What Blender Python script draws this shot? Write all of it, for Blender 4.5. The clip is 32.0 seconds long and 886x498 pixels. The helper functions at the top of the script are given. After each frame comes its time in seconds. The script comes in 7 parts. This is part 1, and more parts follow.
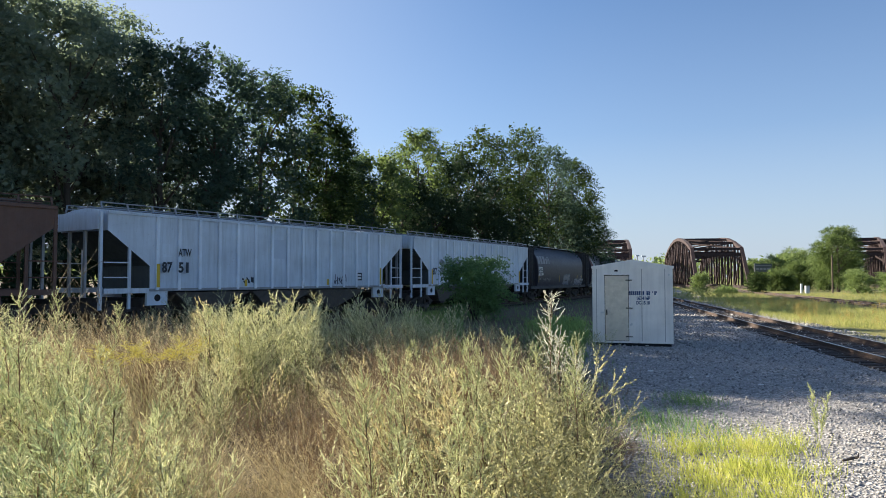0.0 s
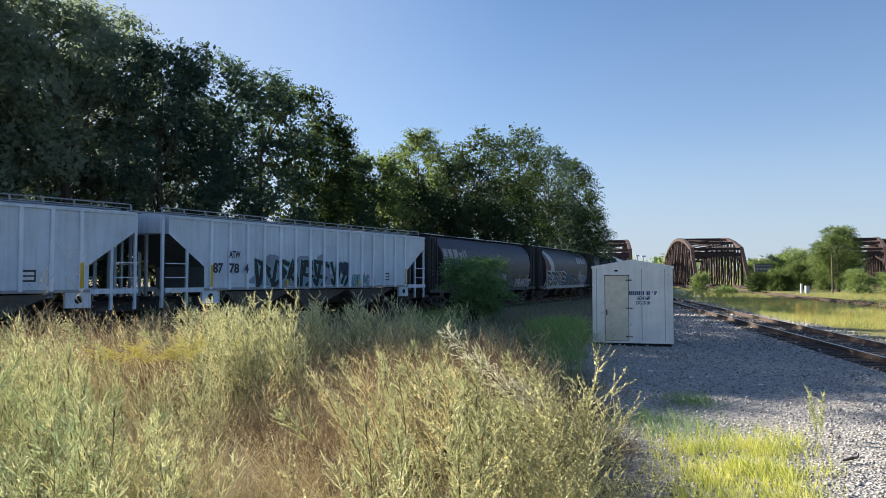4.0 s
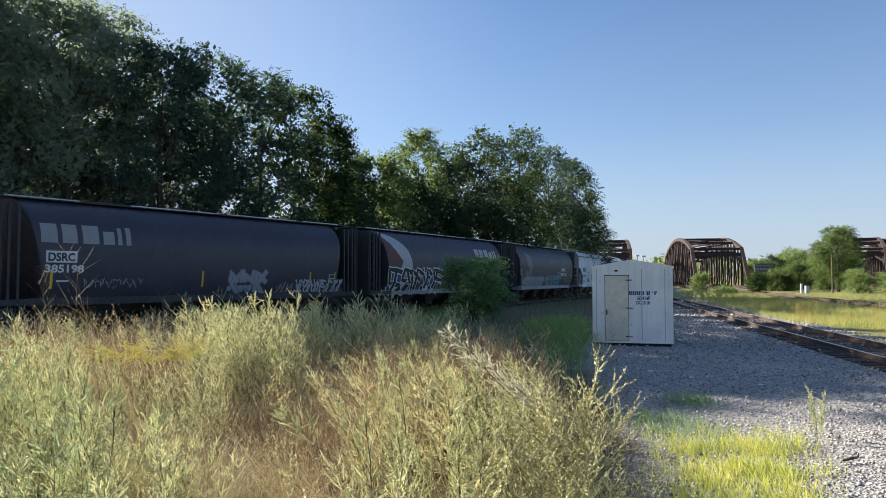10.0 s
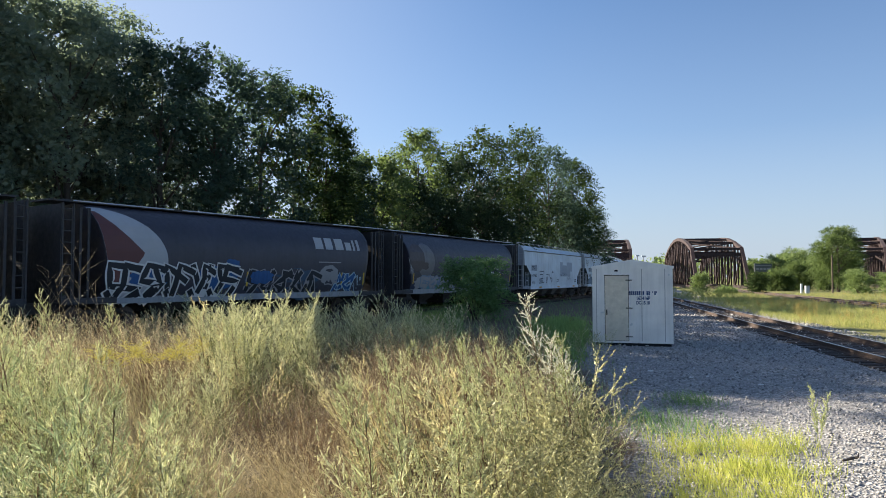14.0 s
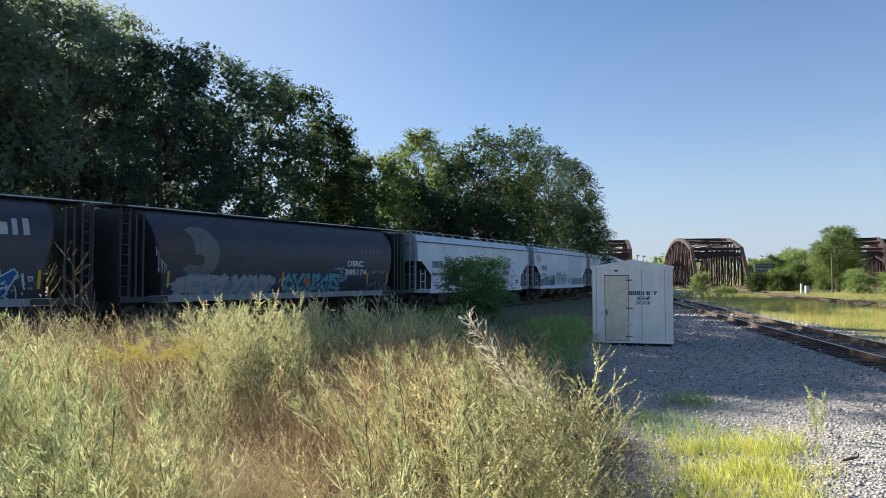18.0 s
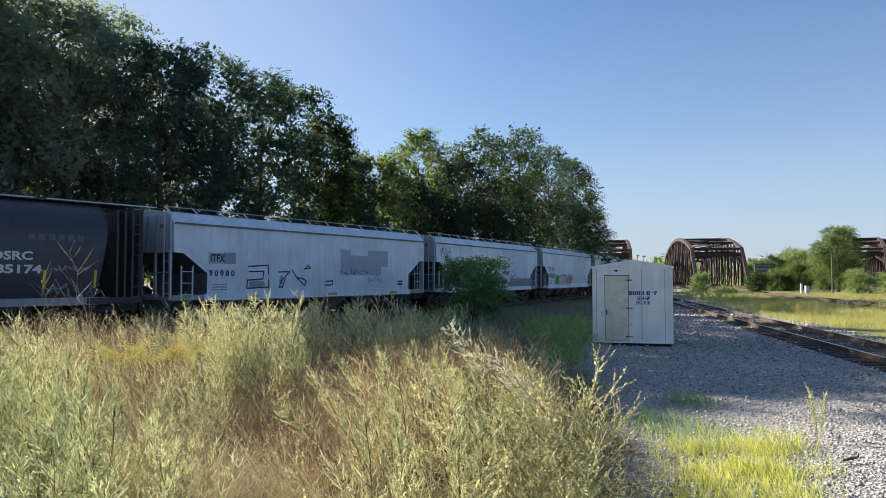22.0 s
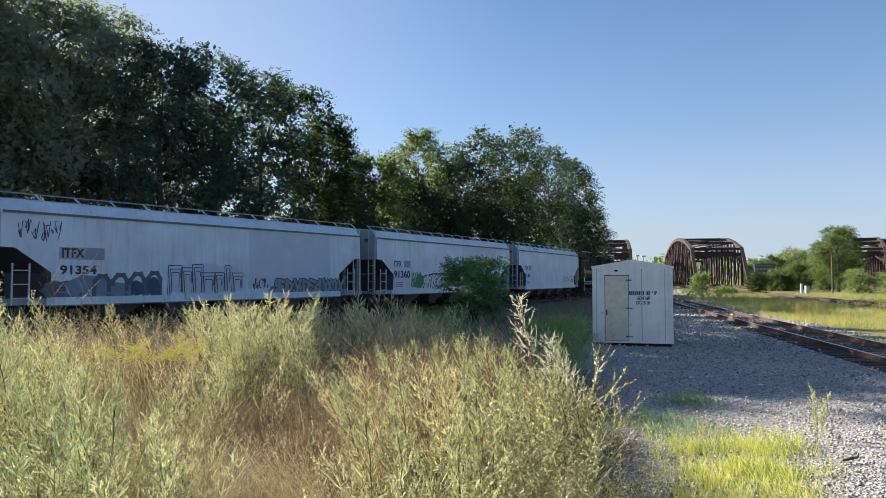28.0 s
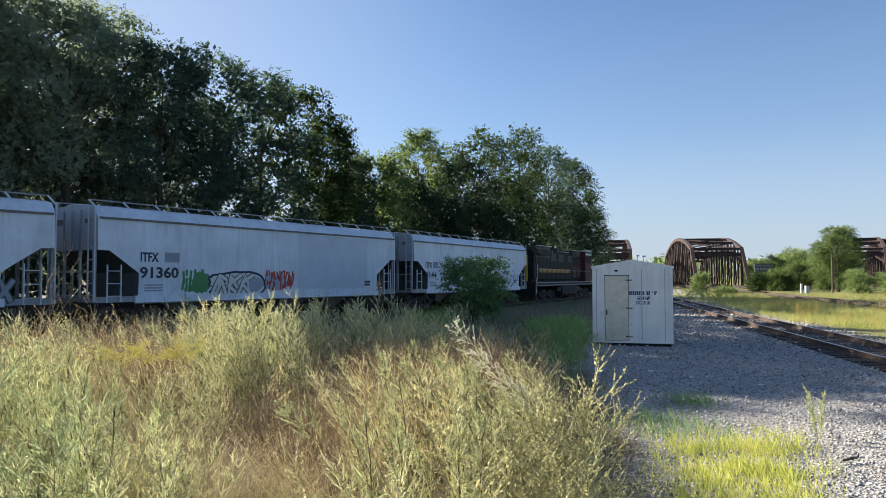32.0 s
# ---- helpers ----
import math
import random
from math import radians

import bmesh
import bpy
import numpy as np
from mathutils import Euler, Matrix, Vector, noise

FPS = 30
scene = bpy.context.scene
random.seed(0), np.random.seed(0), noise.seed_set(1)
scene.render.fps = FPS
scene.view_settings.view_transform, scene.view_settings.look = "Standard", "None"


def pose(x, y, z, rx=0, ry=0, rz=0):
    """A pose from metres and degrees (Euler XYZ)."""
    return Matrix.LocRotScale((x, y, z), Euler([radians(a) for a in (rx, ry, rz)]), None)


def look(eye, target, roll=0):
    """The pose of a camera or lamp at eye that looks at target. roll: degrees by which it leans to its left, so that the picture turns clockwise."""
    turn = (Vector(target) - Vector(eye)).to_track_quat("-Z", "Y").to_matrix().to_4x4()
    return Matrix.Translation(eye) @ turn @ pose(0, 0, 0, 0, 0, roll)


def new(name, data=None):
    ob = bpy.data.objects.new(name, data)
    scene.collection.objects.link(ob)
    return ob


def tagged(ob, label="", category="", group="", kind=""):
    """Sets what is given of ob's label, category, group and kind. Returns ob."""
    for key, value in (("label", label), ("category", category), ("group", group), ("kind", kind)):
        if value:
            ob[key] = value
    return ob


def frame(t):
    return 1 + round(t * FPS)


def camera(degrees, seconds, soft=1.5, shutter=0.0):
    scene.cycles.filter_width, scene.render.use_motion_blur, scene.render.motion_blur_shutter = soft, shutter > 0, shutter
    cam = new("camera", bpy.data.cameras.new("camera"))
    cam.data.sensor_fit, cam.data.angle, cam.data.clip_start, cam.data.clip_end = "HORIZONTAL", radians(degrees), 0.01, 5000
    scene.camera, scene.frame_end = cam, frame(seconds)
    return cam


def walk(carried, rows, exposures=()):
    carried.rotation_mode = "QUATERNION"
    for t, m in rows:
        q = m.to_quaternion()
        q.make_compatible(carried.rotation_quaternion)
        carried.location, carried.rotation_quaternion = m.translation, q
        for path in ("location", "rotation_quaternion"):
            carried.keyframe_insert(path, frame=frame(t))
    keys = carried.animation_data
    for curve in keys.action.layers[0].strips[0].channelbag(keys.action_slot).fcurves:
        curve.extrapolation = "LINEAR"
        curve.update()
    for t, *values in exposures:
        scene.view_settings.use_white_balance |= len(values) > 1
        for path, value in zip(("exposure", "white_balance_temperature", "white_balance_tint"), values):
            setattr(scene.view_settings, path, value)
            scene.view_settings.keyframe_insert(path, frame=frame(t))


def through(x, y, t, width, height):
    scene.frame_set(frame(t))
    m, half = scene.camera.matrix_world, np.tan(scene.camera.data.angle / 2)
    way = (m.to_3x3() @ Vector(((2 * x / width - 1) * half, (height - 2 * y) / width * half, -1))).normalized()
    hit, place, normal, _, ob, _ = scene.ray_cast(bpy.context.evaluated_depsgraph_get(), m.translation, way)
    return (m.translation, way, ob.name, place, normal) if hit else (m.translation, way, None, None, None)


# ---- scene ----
# ---- camera: it stands still ----
cam = camera(65, 32.0, soft=0.9)
EYE = pose(0, 0, 2.05, 92.37)
walk(cam, [(0.0, EYE), (32.0, EYE)])

# ---- daylight: a low warm sun ahead and to the left, behind the trees ----
SUN_LEFT, SUN_UP = 60.0, 25.0
world = bpy.data.worlds.new("sky")
scene.world = world
world.use_nodes = True
wn = world.node_tree
sky = wn.nodes.new("ShaderNodeTexSky")
sky.sky_type = "NISHITA"
sky.sun_disc = False
sky.sun_elevation = radians(SUN_UP)
sky.sun_rotation = radians(-SUN_LEFT)
sky.altitude = 300
sky.air_density, sky.dust_density, sky.ozone_density = 1.0, 0.8, 3.6
haze = wn.nodes.new("ShaderNodeMix")
haze.data_type = "RGBA"
haze.inputs["B"].default_value = (4.0, 4.2, 4.75, 1)
# the pale haze thins out with height
aim = wn.nodes.new("ShaderNodeTexCoord")
split = wn.nodes.new("ShaderNodeSeparateXYZ")
wn.links.new(aim.outputs["Generated"], split.inputs[0])
thin = wn.nodes.new("ShaderNodeValToRGB")
for k, (p, v) in enumerate(((0.0, 0.85), (0.07, 0.62), (0.20, 0.20), (0.42, 0.0))):
    el = thin.color_ramp.elements[k] if k < 2 else thin.color_ramp.elements.new(p)
    el.position, el.color = p, (v, v, v, 1)
wn.links.new(split.outputs["Z"], thin.inputs[0])
# and thickens to a glow round the sun
a, e = radians(SUN_LEFT), radians(SUN_UP)
SUNWARD = Vector((-math.sin(a) * math.cos(e), math.cos(a) * math.cos(e), math.sin(e)))
near_sun = wn.nodes.new("ShaderNodeVectorMath")
near_sun.operation = "DOT_PRODUCT"
near_sun.inputs[1].default_value = SUNWARD
wn.links.new(aim.outputs["Generated"], near_sun.inputs[0])
glare = wn.nodes.new("ShaderNodeMapRange")
glare.interpolation_type = "SMOOTHSTEP"
for k, v in (("From Min", 0.45), ("From Max", 1.0), ("To Min", 0.0), ("To Max", 0.6)):
    glare.inputs[k].default_value = v
wn.links.new(near_sun.outputs["Value"], glare.inputs["Value"])
both = wn.nodes.new("ShaderNodeMath")
both.use_clamp = True
wn.links.new(thin.outputs[0], both.inputs[0])
wn.links.new(glare.outputs[0], both.inputs[1])
wn.links.new(both.outputs[0], haze.inputs["Factor"])
wn.links.new(sky.outputs[0], haze.inputs["A"])
tint = wn.nodes.new("ShaderNodeMix")
tint.data_type, tint.blend_type = "RGBA", "MULTIPLY"
tint.inputs["Factor"].default_value = 1.0
tint.inputs["B"].default_value = (0.84, 0.925, 1.01, 1)
wn.links.new(haze.outputs["Result"], tint.inputs["A"])
wn.links.new(tint.outputs["Result"], wn.nodes["Background"].inputs[0])
wn.nodes["Background"].inputs[1].default_value = 0.055
sun = new("sun", bpy.data.lights.new("sun", "SUN"))
sun.data.energy, sun.data.angle, sun.data.color = 5.0, radians(0.6), (1.0, 0.90, 0.74)
sun.matrix_world = look(90 * SUNWARD, (0, 0, 0))
scene.view_settings.exposure = 1.6


# ---- materials ----
def nodes_of(name):
    m = bpy.data.materials.new(name)
    m.use_nodes = True
    return m, m.node_tree, m.node_tree.nodes["Principled BSDF"]


def ramp(nt, fac, stops):
    r = nt.nodes.new("ShaderNodeValToRGB")
    el = r.color_ramp.elements
    while len(el) < len(stops):
        el.new(0.5)
    for s, (p, c) in zip(el, stops):
        s.position, s.color = p, (*c, 1)
    nt.links.new(fac, r.inputs[0])
    return r.outputs[0]


def noise_of(nt, scale, detail=5, rough=0.6, coord="Object", stretch=(1, 1, 1)):
    co = nt.nodes.new("ShaderNodeTexCoord")
    mp = nt.nodes.new("ShaderNodeMapping")
    mp.inputs["Scale"].default_value = stretch
    nz = nt.nodes.new("ShaderNodeTexNoise")
    nz.inputs["Scale"].default_value, nz.inputs["Detail"].default_value, nz.inputs["Roughness"].default_value = scale, detail, rough
    nt.links.new(co.outputs[coord], mp.inputs[0])
    nt.links.new(mp.outputs[0], nz.inputs["Vector"])
    return nz.outputs["Fac"]


def mix(nt, fac, c1, c2, mode="MIX"):
    n = nt.nodes.new("ShaderNodeMix")
    n.data_type, n.blend_type = "RGBA", mode
    for sock, v in ((n.inputs["Factor"], fac), (n.inputs["A"], c1), (n.inputs["B"], c2)):
        if isinstance(v, (int, float)):
            sock.default_value = v
        elif isinstance(v, tuple):
            sock.default_value = (*v, 1)
        else:
            nt.links.new(v, sock)
    return n.outputs["Result"]


def shade(c, k):
    return tuple(min(1, v * k) for v in c)


def painted(name, color, rough=0.5, wear=(0.16, 0.09, 0.05), worn=0.35, metal=0.0, scale=1.0, streak=True, bump=0.15):
    """Paint with fading, dirt in vertical streaks and small rust marks."""
    m, nt, bs = nodes_of(name)
    big = ramp(nt, noise_of(nt, 0.7 * scale), [(0.3, shade(color, 0.82)), (0.7, shade(color, 1.1))])
    st = noise_of(nt, 3.0 * scale, 6, 0.65, stretch=(2.2, 2.2, 0.16) if streak else (1, 1, 1))
    dirty = mix(nt, ramp(nt, st, [(0.45, (0, 0, 0)), (0.78, (worn, worn, worn))]), big, shade(color, 0.45))
    spots = ramp(nt, noise_of(nt, 11 * scale, 8, 0.7), [(0.62, (0, 0, 0)), (0.72, (worn, worn, worn))])
    nt.links.new(mix(nt, spots, dirty, wear), bs.inputs["Base Color"])
    nt.links.new(ramp(nt, noise_of(nt, 6 * scale), [(0.3, (rough * 0.8,) * 3), (0.7, (min(1, rough * 1.25),) * 3)]), bs.inputs["Roughness"])
    bs.inputs["Metallic"].default_value = metal
    bp = nt.nodes.new("ShaderNodeBump")
    bp.inputs["Strength"].default_value, bp.inputs["Distance"].default_value = bump, 0.02
    nt.links.new(noise_of(nt, 4 * scale), bp.inputs["Height"])
    nt.links.new(bp.outputs[0], bs.inputs["Normal"])
    return m


def plain(name, color, rough=0.6, metal=0.0):
    m, nt, bs = nodes_of(name)
    nt.links.new(ramp(nt, noise_of(nt, 1.5), [(0.3, shade(color, 0.93)), (0.7, shade(color, 1.05))]), bs.inputs["Base Color"])
    bs.inputs["Roughness"].default_value, bs.inputs["Metallic"].default_value = rough, metal
    return m


def foliage(name, dark, light, through=0.45, gloss=0.35, warm=None, patchy=2.0):
    """Leaves: every leaf a little different, letting light through."""
    m, nt, bs = nodes_of(name)
    geo = nt.nodes.new("ShaderNodeNewGeometry")
    blend = nt.nodes.new("ShaderNodeMath")
    blend.operation = "MULTIPLY_ADD"
    blend.inputs[1].default_value = 0.45
    patch = nt.nodes.new("ShaderNodeMath")
    patch.operation = "MULTIPLY_ADD"
    patch.inputs[1].default_value, patch.inputs[2].default_value = 1.5, -0.47
    nt.links.new(noise_of(nt, patchy, 4), patch.inputs[0])
    nt.links.new(geo.outputs["Random Per Island"], blend.inputs[0])
    nt.links.new(patch.outputs[0], blend.inputs[2])
    col = ramp(nt, blend.outputs[0], [(0.0, dark), (0.7, light), (1.0, warm or light)])
    nt.links.new(col, bs.inputs["Base Color"])
    bs.inputs["Roughness"].default_value = 1 - gloss
    bs.inputs["Specular IOR Level"].default_value = 0.15
    tr = nt.nodes.new("ShaderNodeBsdfTranslucent")
    nt.links.new(mix(nt, 0.25, col, (1.0, 0.95, 0.4), "MULTIPLY"), tr.inputs[0])
    ms = nt.nodes.new("ShaderNodeMixShader")
    ms.inputs[0].default_value = through
    nt.links.new(bs.outputs[0], ms.inputs[1])
    nt.links.new(tr.outputs[0], ms.inputs[2])
    nt.links.new(ms.outputs[0], nt.nodes["Material Output"].inputs[0])
    return m


def rocky(name, c1, c2, c3, random_from="island"):
    m, nt, bs = nodes_of(name)
    if random_from == "island":
        src = nt.nodes.new("ShaderNodeNewGeometry").outputs["Random Per Island"]
    else:
        src = nt.nodes.new("ShaderNodeObjectInfo").outputs["Random"]
    col = ramp(nt, src, [(0.0, c1), (0.6, c2), (1.0, c3)])
    col = mix(nt, ramp(nt, noise_of(nt, 30), [(0.4, (0, 0, 0)), (0.7, (0.4, 0.4, 0.4))]), col, c1)
    nt.links.new(col, bs.inputs["Base Color"])
    bs.inputs["Roughness"].default_value = 0.9
    return m


WHITE = painted("white_car_paint", (0.60, 0.665, 0.74), 0.5, worn=0.5)
# lighter copy of the white: the light that the side posts catch, as colour
POST_LIT = painted("white_post_paint", (0.74, 0.80, 0.87), 0.45, worn=0.35)
PALE = painted("pale_grey_car_paint", (0.62, 0.69, 0.77), 0.42, worn=0.45)
END_GREY = painted("stained_grey_car_end", (0.42, 0.46, 0.50), 0.55, wear=(0.16, 0.08, 0.07), worn=0.75)
PALE_TOP = painted("pale_roof_paint", (0.50, 0.54, 0.58), 0.5, worn=0.2)
DULL = painted("grey_car_end_paint", (0.30, 0.31, 0.32), 0.6, worn=0.5)
BLACK_CAR = painted("faded_black_car_paint", (0.050, 0.046, 0.060), 0.48, worn=0.35)
BLACK_END = painted("dark_car_end_paint", (0.05, 0.048, 0.05), 0.7, worn=0.5)
BROWN = painted("brown_car_paint", (0.13, 0.065, 0.045), 0.6, worn=0.4)
UNDER = painted("dirty_underframe_steel", (0.045, 0.040, 0.036), 0.8, worn=0.6)
BAY = painted("dirty_grey_hopper_steel", (0.16, 0.15, 0.145), 0.75, worn=0.6)
WHEEL = painted("worn_wheel_steel", (0.10, 0.08, 0.07), 0.55, worn=0.5, metal=0.4)
YELLOW = plain("yellow_reflective_tape", (0.62, 0.40, 0.03))
INK = plain("dark_lettering_paint", (0.03, 0.035, 0.05))
CHALK = plain("white_lettering_paint", (0.62, 0.62, 0.60))
FADED = plain("faded_white_lettering_paint", (0.30, 0.29, 0.29))
PATCH = plain("grey_patch_paint", (0.25, 0.28, 0.33))
LILAC = plain("faded_grey_patch_paint", (0.33, 0.37, 0.44))
SOFT = plain("soft_grey_patch_paint", (0.50, 0.56, 0.64))
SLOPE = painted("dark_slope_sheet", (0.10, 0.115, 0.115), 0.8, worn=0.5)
RAILING = plain("dull_railing_paint", (0.27, 0.29, 0.31))
MARK_RED = plain("faded_red_mark_paint", (0.13, 0.045, 0.04))
REFLECTOR = plain("dull_yellow_reflector", (0.55, 0.30, 0.06))
MARK_WHITE = plain("dirty_white_mark_paint", (0.42, 0.42, 0.43))
G_BLUE = painted("blue_spray_paint", (0.025, 0.10, 0.27), 0.6, worn=0.6)
G_TEAL = plain("teal_spray_paint", (0.10, 0.28, 0.32))
G_PALE = plain("pale_blue_spray_paint", (0.38, 0.52, 0.58))
G_RED = plain("red_spray_paint", (0.42, 0.06, 0.04))
G_GREEN = plain("green_spray_paint", (0.06, 0.24, 0.08))
G_GREY = plain("grey_blue_spray_paint", (0.16, 0.22, 0.29))
HAZE = painted("purple_grey_spray_haze", (0.27, 0.27, 0.36), 0.6, worn=0.6)
WORN_NAME = plain("worn_off_lettering_paint", (0.105, 0.098, 0.105))
SLATE = painted("slate_spray_paint", (0.10, 0.12, 0.15), 0.6, worn=0.4)
JET = plain("black_spray_paint", (0.014, 0.015, 0.02))
DUSK = painted("dark_blue_spray_haze", (0.045, 0.085, 0.14), 0.6, worn=0.5)
G_SEA = plain("sea_green_spray_paint", (0.17, 0.36, 0.38))
G_NAVY = plain("navy_spray_paint", (0.02, 0.03, 0.07))
RUST = painted("rusty_truss_steel", (0.042, 0.024, 0.024), 0.8, wear=(0.085, 0.040, 0.032), worn=0.5, scale=0.4)
RAIL_RUST = painted("rusty_rail_steel", (0.060, 0.038, 0.030), 0.75, worn=0.5, scale=3)
RAIL_TOP = plain("polished_rail_steel", (0.42, 0.40, 0.38), 0.32, 0.9)
TIE = painted("weathered_tie_wood", (0.055, 0.042, 0.036), 0.9, wear=(0.12, 0.10, 0.08), worn=0.6, scale=2, streak=False)
SHED = painted("galvanised_shed_panel", (0.88, 0.84, 0.77), 0.36, wear=(0.6, 0.55, 0.46), worn=0.25, metal=0.14, scale=1.2)
SHED_DOOR = painted("dented_aluminium_door", (0.74, 0.67, 0.54), 0.34, wear=(0.45, 0.40, 0.32), worn=0.5, metal=0.35, scale=0.9, streak=False, bump=0.9)
SEAM = plain("grey_seam_sealant", (0.42, 0.40, 0.37), 0.6)
DARK_GAP = plain("dark_gap", (0.015, 0.015, 0.016), 0.9)
BLUE_INK = plain("blue_sign_paint", (0.03, 0.07, 0.17))
CONCRETE = painted("stained_concrete", (0.36, 0.30, 0.26), 0.9, worn=0.5, scale=0.5)
BARK = painted("tree_bark", (0.075, 0.058, 0.045), 0.95, wear=(0.12, 0.10, 0.08), worn=0.6, scale=3)
POLE_WOOD = painted("weathered_pole_wood", (0.10, 0.075, 0.055), 0.9, worn=0.5, scale=2)
LEAF_DARK = foliage("dark_tree_leaf", (0.036, 0.068, 0.056), (0.080, 0.128, 0.092), 0.50, patchy=0.7)
LEAF_MID = foliage("mid_tree_leaf", (0.026, 0.048, 0.020), (0.068, 0.104, 0.036), 0.52, patchy=0.5)
# darkened leaf: the shade within the tree row is put into its colour
LEAF_SHADED = foliage("deep_green_tree_leaf", (0.018, 0.034, 0.020), (0.045, 0.075, 0.038), 0.30, patchy=0.7)
LEAF_FRESH = foliage("fresh_green_tree_leaf", (0.065, 0.100, 0.040), (0.155, 0.215, 0.078), 0.55, patchy=0.5)
# leaf of the left trees, paled: sun glare over them is put into its colour
LEAF_GLARE = foliage("olive_tree_leaf", (0.13, 0.18, 0.14), (0.26, 0.32, 0.23), 0.56, patchy=0.7)
LEAF_BRIGHT = foliage("bright_tree_leaf", (0.12, 0.17, 0.07), (0.25, 0.33, 0.13), 0.52, patchy=0.7)
LEAF_SHRUB = foliage("shrub_leaf", (0.10, 0.18, 0.08), (0.20, 0.33, 0.14), 0.50)
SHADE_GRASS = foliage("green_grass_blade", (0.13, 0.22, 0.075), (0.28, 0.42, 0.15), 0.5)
MUGWORT = foliage("green_weed_leaf", (0.060, 0.078, 0.038), (0.28, 0.30, 0.15), 0.40, warm=(0.50, 0.47, 0.26))
MUG_SPIKE = foliage("pale_green_flower_spike", (0.30, 0.32, 0.18), (0.76, 0.75, 0.48), 0.36, warm=(0.92, 0.90, 0.66), patchy=4.0)
GREEN_SPIKE = foliage("green_flower_spike", (0.24, 0.31, 0.17), (0.50, 0.57, 0.34), 0.36, warm=(0.76, 0.78, 0.52), patchy=4.0)
LIME = foliage("yellow_green_weed_leaf", (0.10, 0.108, 0.047), (0.36, 0.35, 0.17), 0.38, warm=(0.56, 0.51, 0.28))
LIME_SPIKE = foliage("straw_yellow_flower_spike", (0.36, 0.32, 0.17), (0.78, 0.70, 0.43), 0.36, warm=(0.90, 0.83, 0.60), patchy=4.0)
SAGE = foliage("grey_green_weed_leaf", (0.14, 0.145, 0.078), (0.58, 0.56, 0.33), 0.42, warm=(0.82, 0.78, 0.54), patchy=3.0)
SPIKE = foliage("pale_flower_spike", (0.26, 0.30, 0.14), (0.62, 0.64, 0.38), 0.34, warm=(0.84, 0.81, 0.55), patchy=4.0)
STRAW = foliage("dry_grass_blade", (0.145, 0.116, 0.074), (0.53, 0.445, 0.285), 0.34, warm=(0.80, 0.71, 0.50))
BARE_STEM = foliage("bare_dry_stem", (0.10, 0.085, 0.062), (0.30, 0.26, 0.19), 0.25)
RUSSET = foliage("russet_dry_stem", (0.072, 0.050, 0.036), (0.23, 0.158, 0.105), 0.30, warm=(0.50, 0.38, 0.26))
GOLD = foliage("yellow_flower", (0.46, 0.40, 0.08), (0.68, 0.60, 0.16), 0.3)
PLUME = foliage("pale_seed_head", (0.56, 0.56, 0.46), (0.80, 0.79, 0.69), 0.40)
LAWN = foliage("fresh_grass_blade", (0.26, 0.32, 0.07), (0.56, 0.58, 0.16), 0.5, warm=(0.76, 0.68, 0.30))
FAR_GRASS = foliage("far_meadow_blade", (0.17, 0.21, 0.07), (0.46, 0.47, 0.17), 0.5, warm=(0.62, 0.48, 0.28), patchy=0.4)
MEADOW_FLOWER = foliage("dull_orange_meadow_flower", (0.18, 0.13, 0.05), (0.50, 0.38, 0.14), 0.48, warm=(0.66, 0.42, 0.19))
STONE = rocky("crushed_ballast_stone", (0.14, 0.14, 0.142), (0.35, 0.335, 0.32), (0.62, 0.585, 0.55))


# ---- building helpers ----
def part(name, bm, material, parent=None, label="", m=None):
    """One bmesh as one mesh object, under a thing or a part."""
    me = bpy.data.meshes.new(name)
    bm.to_mesh(me)
    bm.free()
    me.materials.append(material)
    ob = new(name, me)
    ob.parent = parent
    if m is not None:
        ob.matrix_basis = m
    return tagged(ob, label)


def again(ob, parent, m):
    """A further piece on the same mesh."""
    o = new(ob.name.split(".")[0], ob.data)
    o.parent, o.matrix_basis = parent, m
    return o


def box(bm, x0, x1, y0, y1, z0, z1, m=None):
    vs = [bm.verts.new((x, y, z)) for x in (x0, x1) for y in (y0, y1) for z in (z0, z1)]
    for f in ((0, 1, 3, 2), (4, 6, 7, 5), (0, 4, 5, 1), (2, 3, 7, 6), (0, 2, 6, 4), (1, 5, 7, 3)):
        bm.faces.new([vs[i] for i in f])
    if m is not None:
        bmesh.ops.transform(bm, matrix=m, verts=vs)
    return bm


def beam(bm, p, q, w, d):
    """A box-section member from p to q, w across and d deep."""
    p, q = Vector(p), Vector(q)
    x = (q - p).normalized()
    up = Vector((0, 0, 1)) if abs(x.z) < 0.95 else Vector((1, 0, 0))
    y = up.cross(x).normalized()
    z = x.cross(y)
    m = Matrix((x, y, z)).transposed().to_4x4()
    m.translation = p
    return box(bm, 0, (q - p).length, -w / 2, w / 2, -d / 2, d / 2, m)


def tube(bm, pts, radii, n=8, cap=True):
    rings = []
    for i, p in enumerate(pts):
        p = Vector(p)
        d = Vector(pts[min(i + 1, len(pts) - 1)]) - Vector(pts[max(i - 1, 0)])
        d.normalize()
        u = d.cross(Vector((0.31, 0.95, 0.1))).normalized()
        v = d.cross(u)
        rings.append([bm.verts.new(p + radii[i] * (math.cos(k * math.tau / n) * u + math.sin(k * math.tau / n) * v)) for k in range(n)])
    for r0, r1 in zip(rings, rings[1:]):
        for k in range(n):
            bm.faces.new((r0[k], r0[(k + 1) % n], r1[(k + 1) % n], r1[k]))
    if cap:
        bm.faces.new(rings[0])
        bm.faces.new(rings[-1][::-1])
    return bm


def bare():
    return bmesh.new()


